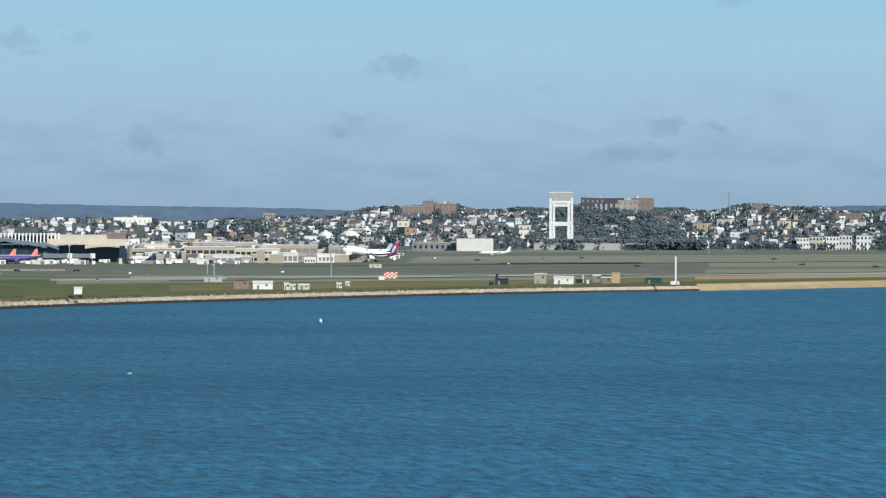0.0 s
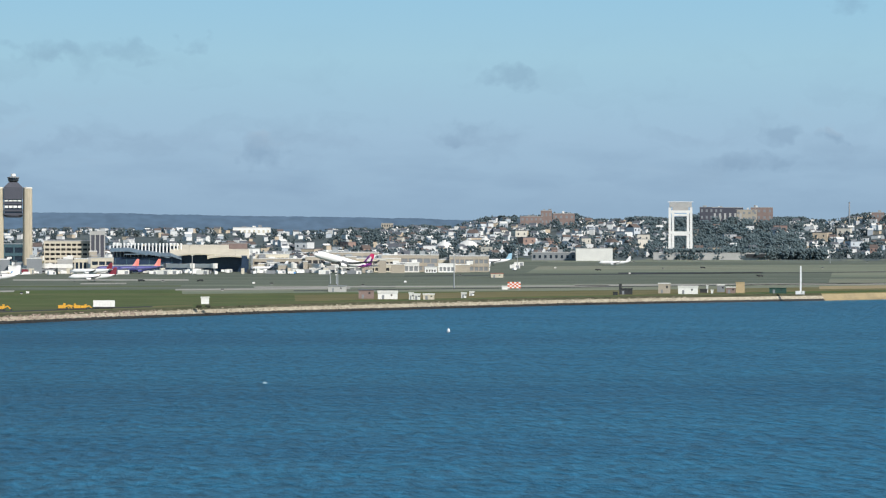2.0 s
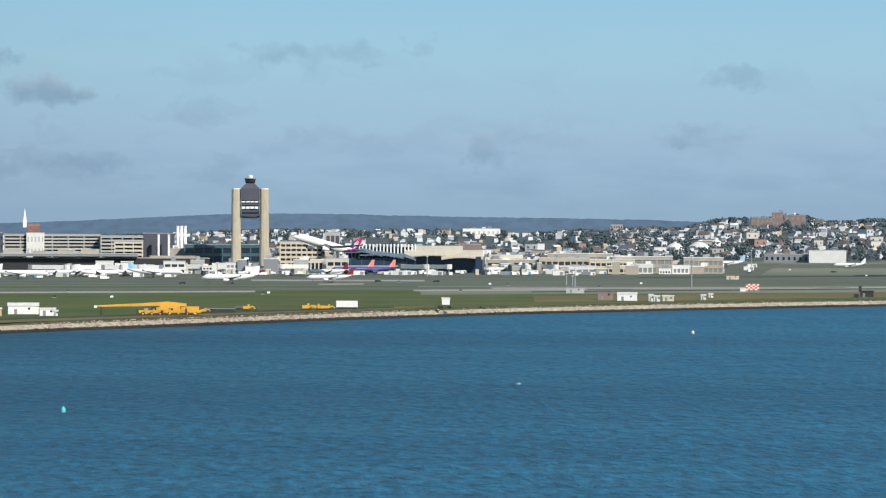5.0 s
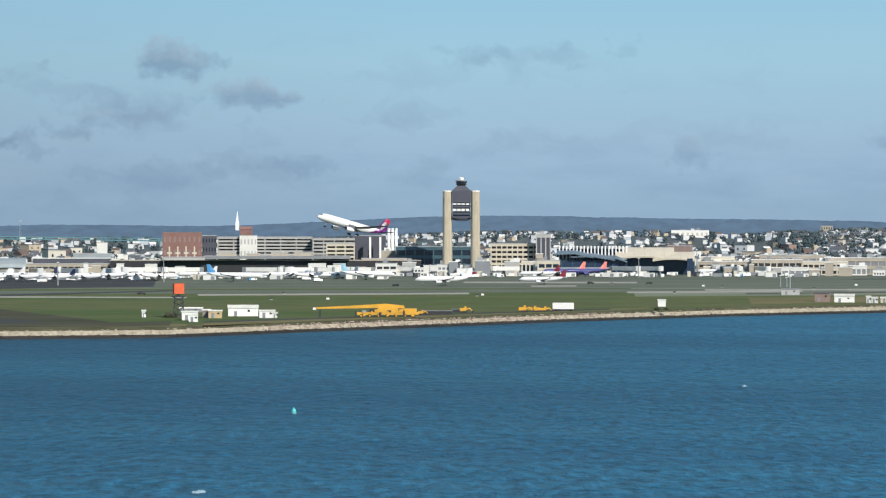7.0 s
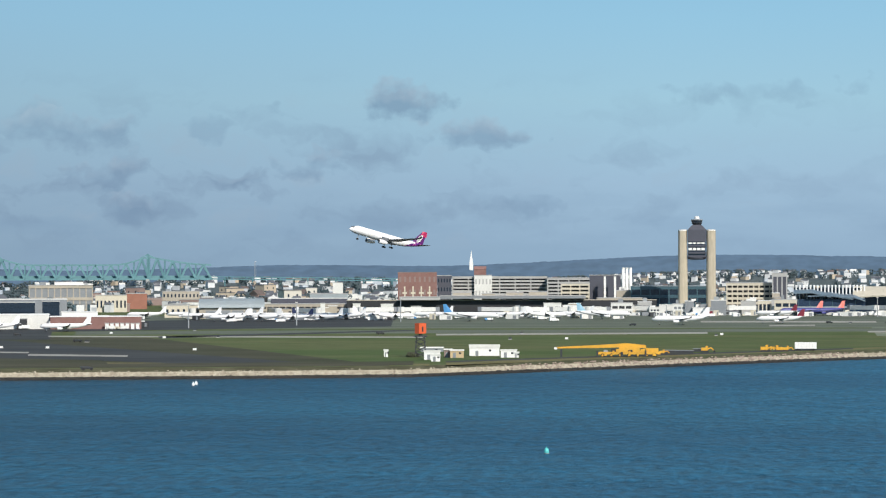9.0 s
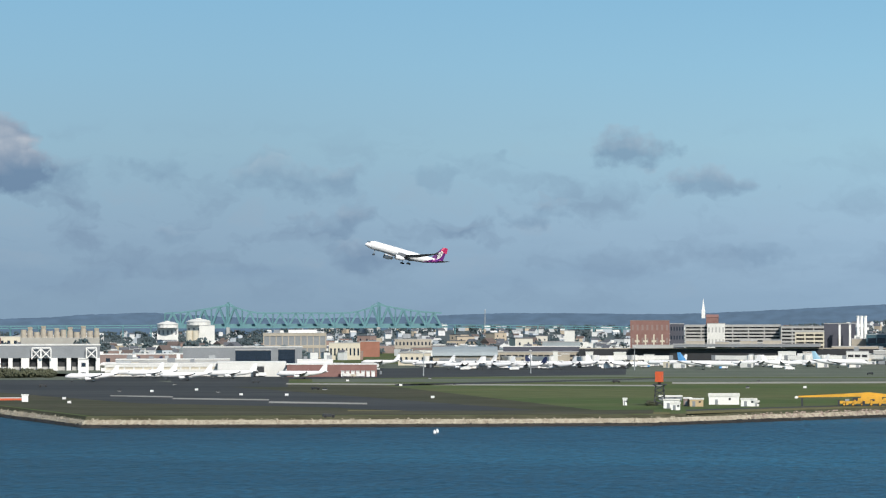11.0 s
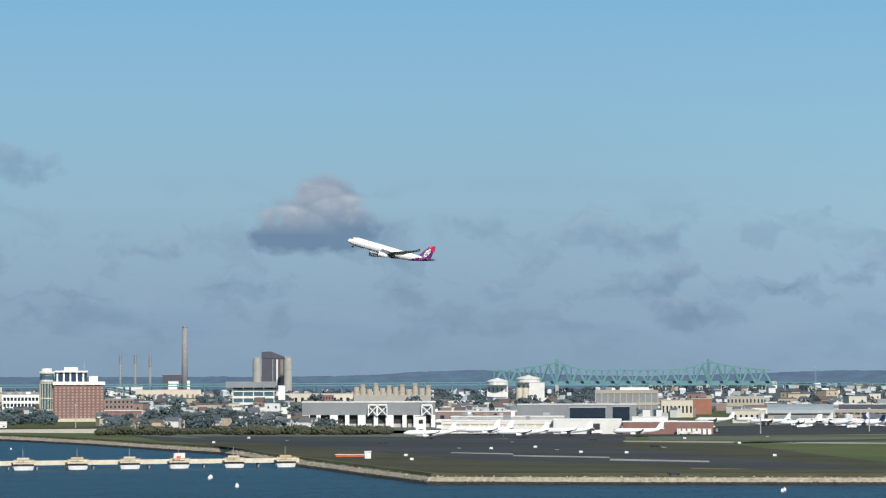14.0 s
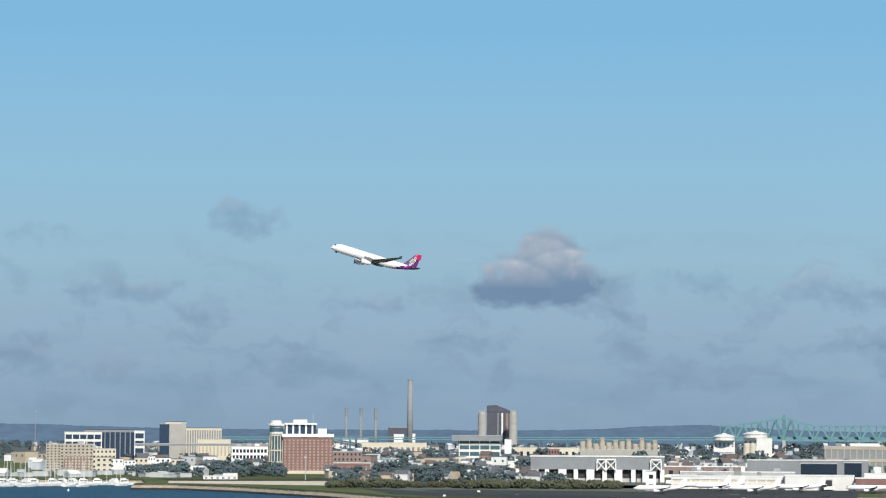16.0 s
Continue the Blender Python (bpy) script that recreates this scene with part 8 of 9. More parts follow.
put(boxes[4], -363.6, 1956.0, -15)
put(boxes[0], -238.1, 2102.3, -15)
put(boxes[0], -371.6, 2165.5, 90)
put(boxes[1], -144.2, 2072.2, 90)
put(boxes[3], -113.2, 2167.2, 90)
put(boxes[3], -186.2, 2233.5, -15)
put(boxes[0], -338.3, 1953.7, -15)
put(boxes[1], -150.9, 2047.0, 90)
put(boxes[4], -214.2, 2192.7, 30)
put(boxes[0], -365.4, 2206.8, 0)
put(boxes[1], -209.7, 2045.4, 10)
put(boxes[1], -361.6, 2121.7, 0)
put(boxes[1], -407.1, 2106.6, -15)
put(boxes[0], -278.9, 1954.1, 10)
put(boxes[0], -200.8, 2053.0, 0)
put(boxes[0], -123.1, 2153.8, 90)
put(boxes[0], -310.6, 1989.1, 30)
put(boxes[2], -228.2, 2100.9, 0)
put(boxes[0], -271.3, 2209.7, -15)
put(boxes[0], -77.1, 2120.7, -15)
put(boxes[0], -257.7, 2044.1, -15)
put(boxes[0], -386.6, 2093.1, 10)
put(boxes[1], -372.0, 1992.4, -15)
put(boxes[0], -309.3, 2164.3, 90)
put(boxes[1], -123.7, 2037.2, 10)
put(boxes[3], -355.5, 2008.9, 10)
put(boxes[0], -158.8, 2157.3, 90)
put(boxes[4], -285.9, 2091.1, 90)
put(boxes[1], -82.7, 1990.8, 30)
put(boxes[0], -378.1, 2199.6, 10)
put(boxes[0], -230.0, 2147.3, 30)
put(boxes[1], -336.9, 2182.2, -15)
put(boxes[1], -163.5, 2077.8, 0)
put(boxes[0], -235.3, 1951.4, 10)
put(boxes[0], -155.5, 2130.2, -15)
put(boxes[0], -257.7, 2013.2, 0)
put(boxes[3], -259.1, 1988.1, 90)
put(boxes[4], -196.8, 2100.2, 10)
put(boxes[4], -432.7, 2250.8, -15)
put(boxes[0], -277.3, 2098.3, 30)
put(boxes[3], -369.9, 2239.0, -15)
put(boxes[1], -407.1, 2247.1, 0)
put(boxes[1], -396.2, 2138.7, 90)
put(boxes[1], -182.8, 1960.9, 0)
put(boxes[1], -240.5, 2104.7, 30)
put(boxes[0], -58.8, 2016.1, 30)
put(boxes[3], -134.5, 2052.6, 30)
put(boxes[0], -231.1, 2004.4, 0)
put(boxes[0], -202.2, 2060.8, -15)
put(boxes[2], -146.3, 2077.5, 30)
put(boxes[1], -365.0, 2073.3, 10)
put(boxes[1], -136.5, 1984.4, -15)
put(boxes[1], -216.0, 2041.2, 0)
put(boxes[3], -84.8, 2084.2, 90)
put(boxes[3], -289.9, 1963.0, 30)
put(boxes[1], -410.8, 2234.4, 0)
put(boxes[0], -365.0, 2222.5, 10)
put(boxes[1], -344.2, 2095.5, 10)
put(boxes[0], -244.5, 2014.0, 30)
put(boxes[4], -301.3, 2218.6, 90)
put(boxes[3], -203.5, 2070.3, -15)
put(boxes[0], -301.4, 1972.2, 10)
put(boxes[3], -100.2, 2123.7, 0)
put(boxes[1], -172.2, 2219.5, 10)
put(boxes[4], -256.6, 1976.6, 90)
put(boxes[3], -190.6, 2011.0, 90)
put(boxes[0], -109.5, 2016.1, 10)
put(boxes[4], -259.4, 2166.4, 10)
put(boxes[1], -332.7, 2084.6, -15)
put(boxes[1], -396.9, 2199.1, 30)
put(boxes[1], -115.5, 2125.6, 10)
put(boxes[0], -312.8, 1969.6, 10)
put(boxes[0], -315.0, 1988.3, 10)
put(boxes[4], -222.2, 1984.4, 90)
put(boxes[0], -366.6, 2026.3, 90)
put(boxes[1], -252.3, 2095.2, 90)
put(boxes[0], -153.4, 2159.1, 30)
put(boxes[1], -179.8, 2258.3, 90)
put(boxes[1], -418.6, 2166.5, 0)
put(boxes[0], -186.1, 2203.0, 30)
put(boxes[4], -222.5, 1961.8, 0)
put(boxes[1], -369.8, 1975.0, 10)
put(boxes[1], -300.0, 1951.5, 30)
put(boxes[0], -177.1, 2142.1, 10)
put(boxes[1], -60.0, 1991.2, 30)
put(boxes[2], -343.5, 2224.5, 0)
put(boxes[2], -360.4, 2218.7, -15)
put(boxes[0], -368.3, 2165.1, -15)
put(boxes[4], -94.4, 2096.1, 10)
put(boxes[1], -106.4, 2157.1, 10)
put(boxes[0], -414.9, 2162.5, 30)
put(boxes[1], -387.1, 2055.4, 30)
put(boxes[1], -340.4, 1976.7, 0)
put(boxes[4], -384.0, 2242.7, 30)
put(boxes[1], -374.2, 2163.1, -15)
put(boxes[0], -60.9, 2039.3, -15)
put(boxes[1], -231.1, 1951.6, 30)
put(boxes[4], -93.8, 2060.9, -15)
put(boxes[0], -115.6, 2089.4, -15)
put(boxes[1], -287.2, 2091.4, 0)
put(boxes[2], -410.6, 2098.9, 30)
put(boxes[0], -210.7, 1991.8, 10)
put(boxes[1], -122.0, 2080.7, -15)
put(boxes[2], -206.9, 2055.7, 30)
put(boxes[3], -217.3, 2191.9, -15)
put(boxes[4], 74.0, 2086.7, 30)
put(boxes[0], 255.1, 2153.3, 90)
put(boxes[3], 119.8, 2148.4, 30)
put(boxes[4], 65.6, 2118.0, 10)
put(boxes[2], 212.8, 2135.6, 90)
put(boxes[1], 46.7, 2165.3, 30)
put(boxes[2], -59.9, 2157.0, 90)
put(boxes[1], 118.8, 2099.4, 0)
put(boxes[0], 105.4, 2171.6, -15)
put(boxes[0], 262.3, 2101.6, 10)
put(boxes[2], 2.8, 2188.5, 30)
put(boxes[0], 116.1, 2131.8, 10)
put(boxes[0], 167.2, 2165.9, 90)
put(boxes[4], -35.6, 2092.9, 30)
put(boxes[0], 27.9, 2093.3, 30)
put(boxes[0], 169.4, 2186.0, 0)
put(boxes[1], 56.8, 2155.0, 10)
put(boxes[0], 205.3, 2120.7, 10)
put(boxes[3], 202.6, 2202.4, 90)
put(boxes[0], 279.2, 2156.8, -15)
put(boxes[1], 140.4, 2144.0, 30)
put(boxes[2], 79.2, 2165.7, 0)
put(boxes[4], -37.5, 2154.1, 90)
put(boxes[1], -44.6, 2158.3, -15)
put(boxes[0], 242.8, 2154.8, 0)
put(boxes[1], 81.9, 2094.7, 10)
put(boxes[0], 122.7, 2105.2, 90)
put(boxes[0], 147.8, 2129.3, 90)
put(boxes[0], 105.3, 2114.1, 0)
put(boxes[4], 129.1, 2165.4, -15)
put(boxes[1], -35.6, 2149.7, 90)
put(boxes[0], 123.4, 2170.8, 10)
put(boxes[0], 90.8, 2193.3, 90)
put(boxes[2], 237.3, 2097.2, 0)
put(boxes[2], -15.8, 2104.6, -15)
put(boxes[3], 212.2, 2157.6, 30)
put(boxes[2], -37.8, 2146.6, -15)
put(boxes[3], 82.4, 2163.7, 0)
put(boxes[0], 197.0, 2194.1, 30)
put(boxes[0], 259.3, 2199.3, 0)
put(boxes[1], 244.4, 2191.5, 30)
put(boxes[0], 108.2, 2163.8, -15)
put(boxes[3], 131.4, 2162.0, 10)
put(boxes[1], 236.9, 2149.7, -15)
put(boxes[1], 235.4, 2089.3, 0)
put(boxes[1], 191.6, 2188.0, 90)
put(boxes[0], 125.8, 2131.1, 30)
put(boxes[3], -28.8, 2085.0, 90)
put(boxes[1], 245.4, 2182.8, 90)
put(boxes[2], 41.8, 2123.3, 0)
put(boxes[3], -8.7, 2195.4, 0)
put(boxes[3], 227.9, 2160.7, 0)
put(boxes[0], 88.0, 2187.5, -15)
put(boxes[0], 152.7, 2095.6, 90)
put(boxes[0], 49.3, 2146.7, 30)
put(boxes[3], -60.5, 2124.0, 10)
put(boxes[1], 189.5, 2148.0, 90)
put(boxes[1], 111.8, 2091.0, -15)
put(boxes[1], 219.9, 2133.8, 0)
put(boxes[1], 10.3, 2176.1, 10)
put(boxes[0], -32.4, 2158.1, 90)
put(boxes[3], 27.7, 2180.1, 90)
put(boxes[1], 283.4, 2187.8, 30)
put(boxes[0], 234.4, 2165.9, -15)
put(boxes[2], 113.5, 2131.5, 30)
put(boxes[3], 195.7, 2105.9, 0)
put(boxes[0], 145.3, 2109.7, 0)
put(boxes[1], -23.6, 2162.2, 0)
put(boxes[3], 257.0, 2092.5, -15)
put(boxes[0], 133.3, 2151.1, 90)
put(boxes[1], 86.4, 2135.8, 0)
put(boxes[1], 74.9, 2086.7, 90)
put(boxes[0], 27.2, 2143.1, 0)
put(boxes[4], 147.9, 2109.0, 10)
put(boxes[0], 46.7, 2156.9, 10)
put(boxes[0], 63.9, 2167.0, 0)
put(boxes[3], -57.4, 2154.5, 0)
put(boxes[0], 117.7, 2125.1, -15)
put(boxes[0], 264.9, 2186.9, 10)
put(boxes[4], 181.7, 2126.3, -15)
put(boxes[0], 207.9, 2160.8, 30)
put(boxes[3], 53.6, 2172.7, 90)
put(boxes[0], 51.8, 2177.9, 30)
put(boxes[2], 174.3, 2109.8, 90)
put(boxes[2], 13.1, 2111.1, 0)
put(boxes[1], 143.0, 2161.8, 10)
put(boxes[4], -23.8, 2132.7, 0)
put(boxes[0], 193.2, 2150.6, 10)
put(boxes[2], -50.1, 2171.8, 10)
put(boxes[0], 38.4, 2127.8, 30)
put(boxes[0], -48.8, 2134.1, -15)
put(boxes[0], 138.2, 2199.5, 90)
put(boxes[1], 141.7, 2086.3, -15)
put(boxes[1], 104.0, 2149.3, -15)
put(boxes[3], -40.5, 2127.5, 10)
put(boxes[2], 236.4, 2254.5, 90)
put(boxes[0], 328.2, 2561.0, 90)
put(boxes[4], 275.9, 2496.4, -15)
put(boxes[0], 294.6, 2322.9, 10)
put(boxes[1], 438.6, 2381.8, 0)
put(boxes[0], 349.4, 2557.6, 30)
put(boxes[4], 290.1, 2447.8, 10)
put(boxes[4], 202.8, 2258.2, -15)
put(boxes[2], 244.3, 2335.6, 0)
put(boxes[1], 248.8, 2393.9, 0)
put(boxes[2], 369.1, 2499.3, 0)
put(boxes[1], 199.4, 2280.0, 10)
put(boxes[0], 245.0, 2362.9, 90)
put(boxes[1], 292.2, 2544.3, 30)
put(boxes[1], 341.4, 2399.6, 10)
put(boxes[1], 288.0, 2256.8, 10)
put(boxes[0], 148.7, 2473.5, 30)
put(boxes[1], 292.3, 2443.0, 90)
put(boxes[0], 387.4, 2235.4, 30)
put(boxes[1], 253.7, 2297.7, 10)
put(boxes[0], 210.5, 2378.5, 0)
put(boxes[1], 337.5, 2574.3, 90)
put(boxes[2], 289.5, 2322.7, 10)
put(boxes[4], 288.9, 2466.3, 90)
put(boxes[3], 280.8, 2343.1, 30)
put(boxes[0], 449.5, 2579.1, -15)
put(boxes[1], 427.5, 2467.0, 30)
put(boxes[1], 187.2, 2371.1, -15)
put(boxes[1], 358.4, 2317.9, 10)
put(boxes[4], 202.2, 2436.2, 30)
put(boxes[0], 234.8, 2539.4, 30)
put(boxes[2], 307.0, 2560.5, 0)
put(boxes[0], 305.7, 2269.1, 10)
put(boxes[3], 320.7, 2523.2, 10)
put(boxes[1], 477.3, 2568.4, 0)
put(boxes[4], 244.9, 2413.0, -15)
put(boxes[0], 463.1, 2508.6, 30)
put(boxes[1], 227.4, 2333.9, -15)
put(boxes[0], 338.9, 2264.3, 10)
put(boxes[0], 300.6, 2267.7, 0)
put(boxes[2], -458.3, 1778.6, 10)
put(boxes[1], -550.5, 1902.4, 90)
put(boxes[0], -537.6, 1962.3, 90)
put(boxes[2], -483.5, 1981.5, 0)
put(boxes[2], -545.6, 1949.0, 0)
put(boxes[3], -368.2, 1696.8, 30)
put(boxes[3], -489.7, 1796.7, 30)
put(boxes[0], -429.2, 1773.6, 0)
put(boxes[0], -438.0, 1932.5, 0)
put(boxes[2], -505.3, 1768.6, 90)
put(boxes[1], -518.3, 1958.5, 10)
put(boxes[0], -378.6, 1784.6, 10)
put(boxes[4], -415.3, 2019.5, 90)
put(boxes[1], -558.0, 1970.0, 30)
put(boxes[1], -521.9, 1804.8, -15)
put(boxes[1], -430.5, 1864.2, -15)
put(boxes[0], -447.7, 1972.6, 0)
put(boxes[0], -399.0, 1788.9, 10)
put(boxes[0], -562.1, 1804.7, 10)
put(boxes[0], -518.5, 1806.5, 90)
put(boxes[1], -489.4, 1817.1, 30)
put(boxes[4], -354.5, 1712.8, 0)
put(boxes[4], -383.3, 1721.6, 90)
put(boxes[2], -569.2, 1883.2, 10)
put(boxes[3], -436.4, 1693.8, 0)
put(boxes[1], -471.0, 1898.1, 30)
put(boxes[0], -493.8, 1828.6, 10)
put(boxes[2], -513.8, 1996.1, 90)
put(boxes[0], -551.0, 1807.4, 10)
put(boxes[0], -373.4, 1797.8, 10)
put(boxes[1], -566.7, 1862.7, -15)
put(boxes[1], -498.6, 1718.1, -15)
put(boxes[1], -433.7, 1964.4, 30)
put(boxes[0], -410.9, 1989.6, -15)
put(boxes[2], -508.0, 1902.1, 10)
put(boxes[0], -511.8, 1735.6, 30)
put(boxes[1], -463.7, 1888.4, 30)
put(boxes[3], -473.1, 1969.5, -15)
put(boxes[0], -401.8, 1737.9, 0)
put(boxes[2], -537.6, 1868.4, 30)
put(sign_dark, -105.0, 1529.5, 20)
put(sign_dark, 2.4, 1479.4, 180)
put(sign_dark, 115.3, 1550.5, 20)
put(t_dark, 82.5, 1819.9, 0)
put(sign_dark, 96.4, 1818.7, 0)
put(t_dark, 121.1, 1816.7, 180)
put(sign_dark, 159.5, 1721.0, 0)
put(sign_dark, 210.3, 1665.1, 180)
put(t_dark, 487.7, 2260.9, 20)
put(t_dark, 611.2, 2387.5, 0)
put(t_dark, 543.4, 1957.3, 20)
put(sign_dark, 720.9, 2382.8, 20)
put(t_dark, 767.0, 2312.0, 0)
put(sign_dark, 776.7, 2184.3, 0)
put(sign_dark, 566.8, 2354.8, 20)
put(t_dark, 716.2, 1921.4, 0)
put(sign_dark, -313.0, 1347.4, 0)
put(t_dark, -229.3, 960.1, 20)
put(sign_dark, -406.6, 1303.9, 180)
put(t_dark, -471.6, 1384.0, 20)
put(t_dark, -316.4, 1343.0, 0)
put(sign_dark, -311.3, 1343.0, 0)
put(sign_dark, -353.5, 1290.7, 180)
put(sign_dark, -262.4, 1443.3, 0)
put(t_dark, -380.8, 1483.9, 20)
put(sign_dark, -414.2, 1435.6, 180)
put(sign_dark, -303.4, 1605.5, 20)
put(sign_dark, -547.6, 1446.9, 0)
put(sign_dark, -103.9, 1398.9, 0)
put(t_dark, -182.6, 1510.2, 20)
put(t_dark, -46.0, 1745.9, 180)
put(sign_dark, 333.9, 2045.1, 180)
put(sign_dark, 318.4, 1725.1, 20)
put(sign_dark, 653.2, 2842.6, 180)
put(sign_dark, 894.3, 2790.5, 0)
put(t_dark, 693.6, 2021.7, 180)
put(sign_white, -372.9, 1112.4, 180)
put(sign_white, -563.9, 1376.1, 180)
put(sign_white, -329.1, 1238.1, 180)
put(sign_white, -233.1, 1203.8, 180)
put(sign_white, -75.0, 1399.2, 180)
put(sign_white, 251.4, 1767.7, 0)
put(sign_white, 475.3, 2088.2, 180)
put(sign_white, 149.8, 1739.6, 180)
put(sign_white, -583.2, 1482.4, 180)
put(sign_white, -392.4, 1167.7, 0)
put(sign_white, -288.0, 1424.9, 180)
put(sign_white, -372.2, 1321.6, 180)
put(sign_white, -306.4, 1233.4, 0)
put(sign_white, -386.5, 1290.6, 0)
put(sign_white, 477.5, 2393.1, 0)
put(sign_white, 5.7, 1492.5, 0)
put(sign_white, -337.5, 1527.6, 180)
put(bridge_kind, -374.0, 2039.1, 75)
put(bridge_kind, -344.5, 2040.1, 130)
put(bridge_kind, -319.2, 2041.0, 110)
put(bridge_kind, -293.9, 2041.9, 130)
put(bridge_kind, -264.4, 2043.0, 110)
put(bridge_kind, -245.4, 2093.7, 30)
put(bridge_kind, -213.7, 2094.8, 14)
put(bridge_kind, -154.5, 2096.9, 166)
put(bridge_kind, -120.7, 2098.1, 22)
put(bridge_kind, -99.5, 2098.9, 172)
put(bridge_kind, -82.6, 2099.5, 8)
put(bridge_kind, -50.2, 2155.1, 160)
put(bridge_kind, 25.5, 2157.8, 30)
put(bridge_kind, 38.8, 2158.3, 14)
put(bridge_kind, 54.4, 2158.9, 166)
put(bridge_kind, 128.0, 2161.6, 130)
put(bridge_kind, 145.9, 2162.2, 130)
put(bridge_kind, 212.9, 2164.7, 110)
put(bridge_kind, 235.2, 2165.5, 110)
light_mast(-143.9, 2197.4, 18.2)
light_mast(-89.5, 2821.5, 17.5)
light_mast(188.0, 2191.6, 20.3)
light_mast(-208.0, 1884.9, 16.4)
light_mast(170.6, 2276.9, 15.0)
light_mast(188.6, 2187.7, 18.0)
light_mast(442.8, 2391.7, 17.6)
light_mast(-320.2, 1680.2, 14.1)
light_mast(-821.9, 1777.7, 15.9)
light_mast(132.7, 2068.8, 14.5)
light_mast(-24.7, 1882.1, 11.7)
light_mast(-264.4, 1766.3, 14.7)

# along the shore
shed("hut", -138.1, 1113.2, 6.2, 1.6, 2.5, 3, "white", "small white equipment hut")
shed("flat_roof_shelter", -116.2, 1078.0, 5.2, 6.3, 3.1, 6, "white", "white hut with wide roof", roof='offwhite')
shed("hut", -113.0, 1057.8, 5.2, 3.5, 2.4, 3, "white", "white box hut by the shore")
shed("long_shelter", -125.3, 1183.4, 5.2, 9.8, 1.6, 5, "mid_grey", "low open shelter with wide pale roof", roof='white')
shed("hut", -112.1, 1106.2, 4.9, 3.2, 3.0, 4, "brown_brick", "brown hut beside a tan hut")
shed("hut", -108.2, 1102.6, 4.7, 5.5, 2.8, 5, "tan", "tan hut with flat roof")
shed("white_tank_shed", -98.8, 1128.4, 4.1, 12.4, 3.3, 6, "white", "long white shed with sloping roof", slant=1.2)
shed("white_shed", -87.5, 1106.4, 3.6, 6.4, 2.7, 4, "white", "white shed with a flat roof")
shed("small_hut", -84.3, 1106.5, 3.5, 1.8, 1.8, 3, "offwhite", "small off-white cabinet hut")
shed("box_hut", 85.8, 1274.8, -4.6, 3.7, 2.8, 4, "white", "plain white box hut on the grass", door=False)
shed("tank_shed", 182.0, 1349.4, -7.8, 9.8, 3.1, 5, "white", "white shed with one sloping end", slant=1.0)
shed("hut", 192.1, 1337.6, -8.3, 2.2, 3.1, 4, "offwhite", "pale hut by the shore")
shed("hut", 195.0, 1337.3, -8.4, 3.1, 2.5, 4, "offwhite", "pale grey-white hut by the shore")
shed("hut", 201.5, 1342.1, -8.6, 5.6, 2.4, 4, "cream", "cream hut by the shore")
shed("hut", 223.5, 1367.9, -9.4, 2.6, 2.3, 4, "offwhite", "grey hut by the shore")
shed("hut", 235.4, 1413.8, -9.6, 2.4, 1.8, 3, "white", "small white hut near shore")
shed("dark_machine_shed", 172.8, 1361.4, -7.3, 7.7, 4.2, 6, "brown_brick", "rust-brown shed for machinery", door=True, roof='slate')
shed("pump_house", 175.9, 1509.2, -6.7, 10.0, 3.1, 5, "grey", "grey pump house on the shore", roof='mid_grey')
shed("dark_barge_hut", 322.0, 1430.8, -12.8, 7.0, 3.0, 5, "dark_steel", "dark steel machinery block", roof='dark_steel', slant=0.2)
shed("dark_barge_hut", 346.4, 1551.9, -12.7, 1.6, 3.0, 3, "dark_steel", "dark steel machinery stack", door=False, roof='dark_steel', slant=0.1)
shed("dark_barge_hut", 313.6, 1419.0, -12.6, 2.4, 1.5, 3, "dark_steel", "low dark steel machinery", door=False, roof='dark_steel', slant=0.1)
shed("tan_tower_hut", 348.8, 1454.1, -13.6, 6.5, 5.2, 5, "concrete", "square tan concrete hut")
shed("white_tank_shed", 358.6, 1440.3, -14.1, 10.7, 3.4, 5, "white", "long white tank shed", slant=0.9)
shed("dark_hut", 373.7, 1465.2, -14.4, 3.8, 1.6, 3, "dark_steel", "low dark equipment by shore", door=False, roof='dark_steel')
shed("post_hut", 375.7, 1465.0, -14.5, 0.9, 3.7, 2, "offwhite", "narrow pale equipment post", door=False)
shed("hut", 375.0, 1451.9, -14.6, 1.2, 1.5, 3, "white", "small white equipment cabinet box", door=False)
shed("shelter", 386.7, 1477.5, -14.8, 4.1, 3.8, 5, "mid_grey", "open shelter with white roof", roof='white')
shed("red_hut", 385.3, 1451.0, -15.0, 5.0, 3.1, 4, "brown_brick", "red and white hut", roof='offwhite')
shed("tan_tower_hut", 394.0, 1463.4, -15.2, 4.7, 5.6, 5, "tan", "tall tan block hut", door=False, roof='tan', slant=0.1)
shed("green_container", 411.2, 1448.7, -15.9, 9.3, 2.8, 5, "green_paint", "dark green container shed", roof='green_paint', slant=0.1)
shed("pale_cover", 343.0, 1937.9, -10.1, 8.9, 2.8, 6, "cream", "pale orange-banded runway equipment hut", roof='orange')
shed("pale_cover", 279.2, 1557.4, -10.3, 3.3, 1.6, 3, "white", "low white equipment cover", door=False)
checker_board(281.9, 1542.5, -10.4, 7.5, 3.6, 1.1)
radome_mast(417.3, 1425.6, -16.3, 15.3)
radar_antenna = radar_tower(-124.0, 1113.3, 5.5, 8.3)
trailer(36.6, 1202.0, -2.6, 9.4)
crane(-47.2, 1114.1, 1.5, 41.9, "long yellow mobile crane with its boom laid down")
digger(-30.7, 1121.7, 180.7, 1.1, "yellow excavator on the shore road")
digger(-7.5, 1176.4, -0.5, 0.9, "yellow excavator on the shore road")
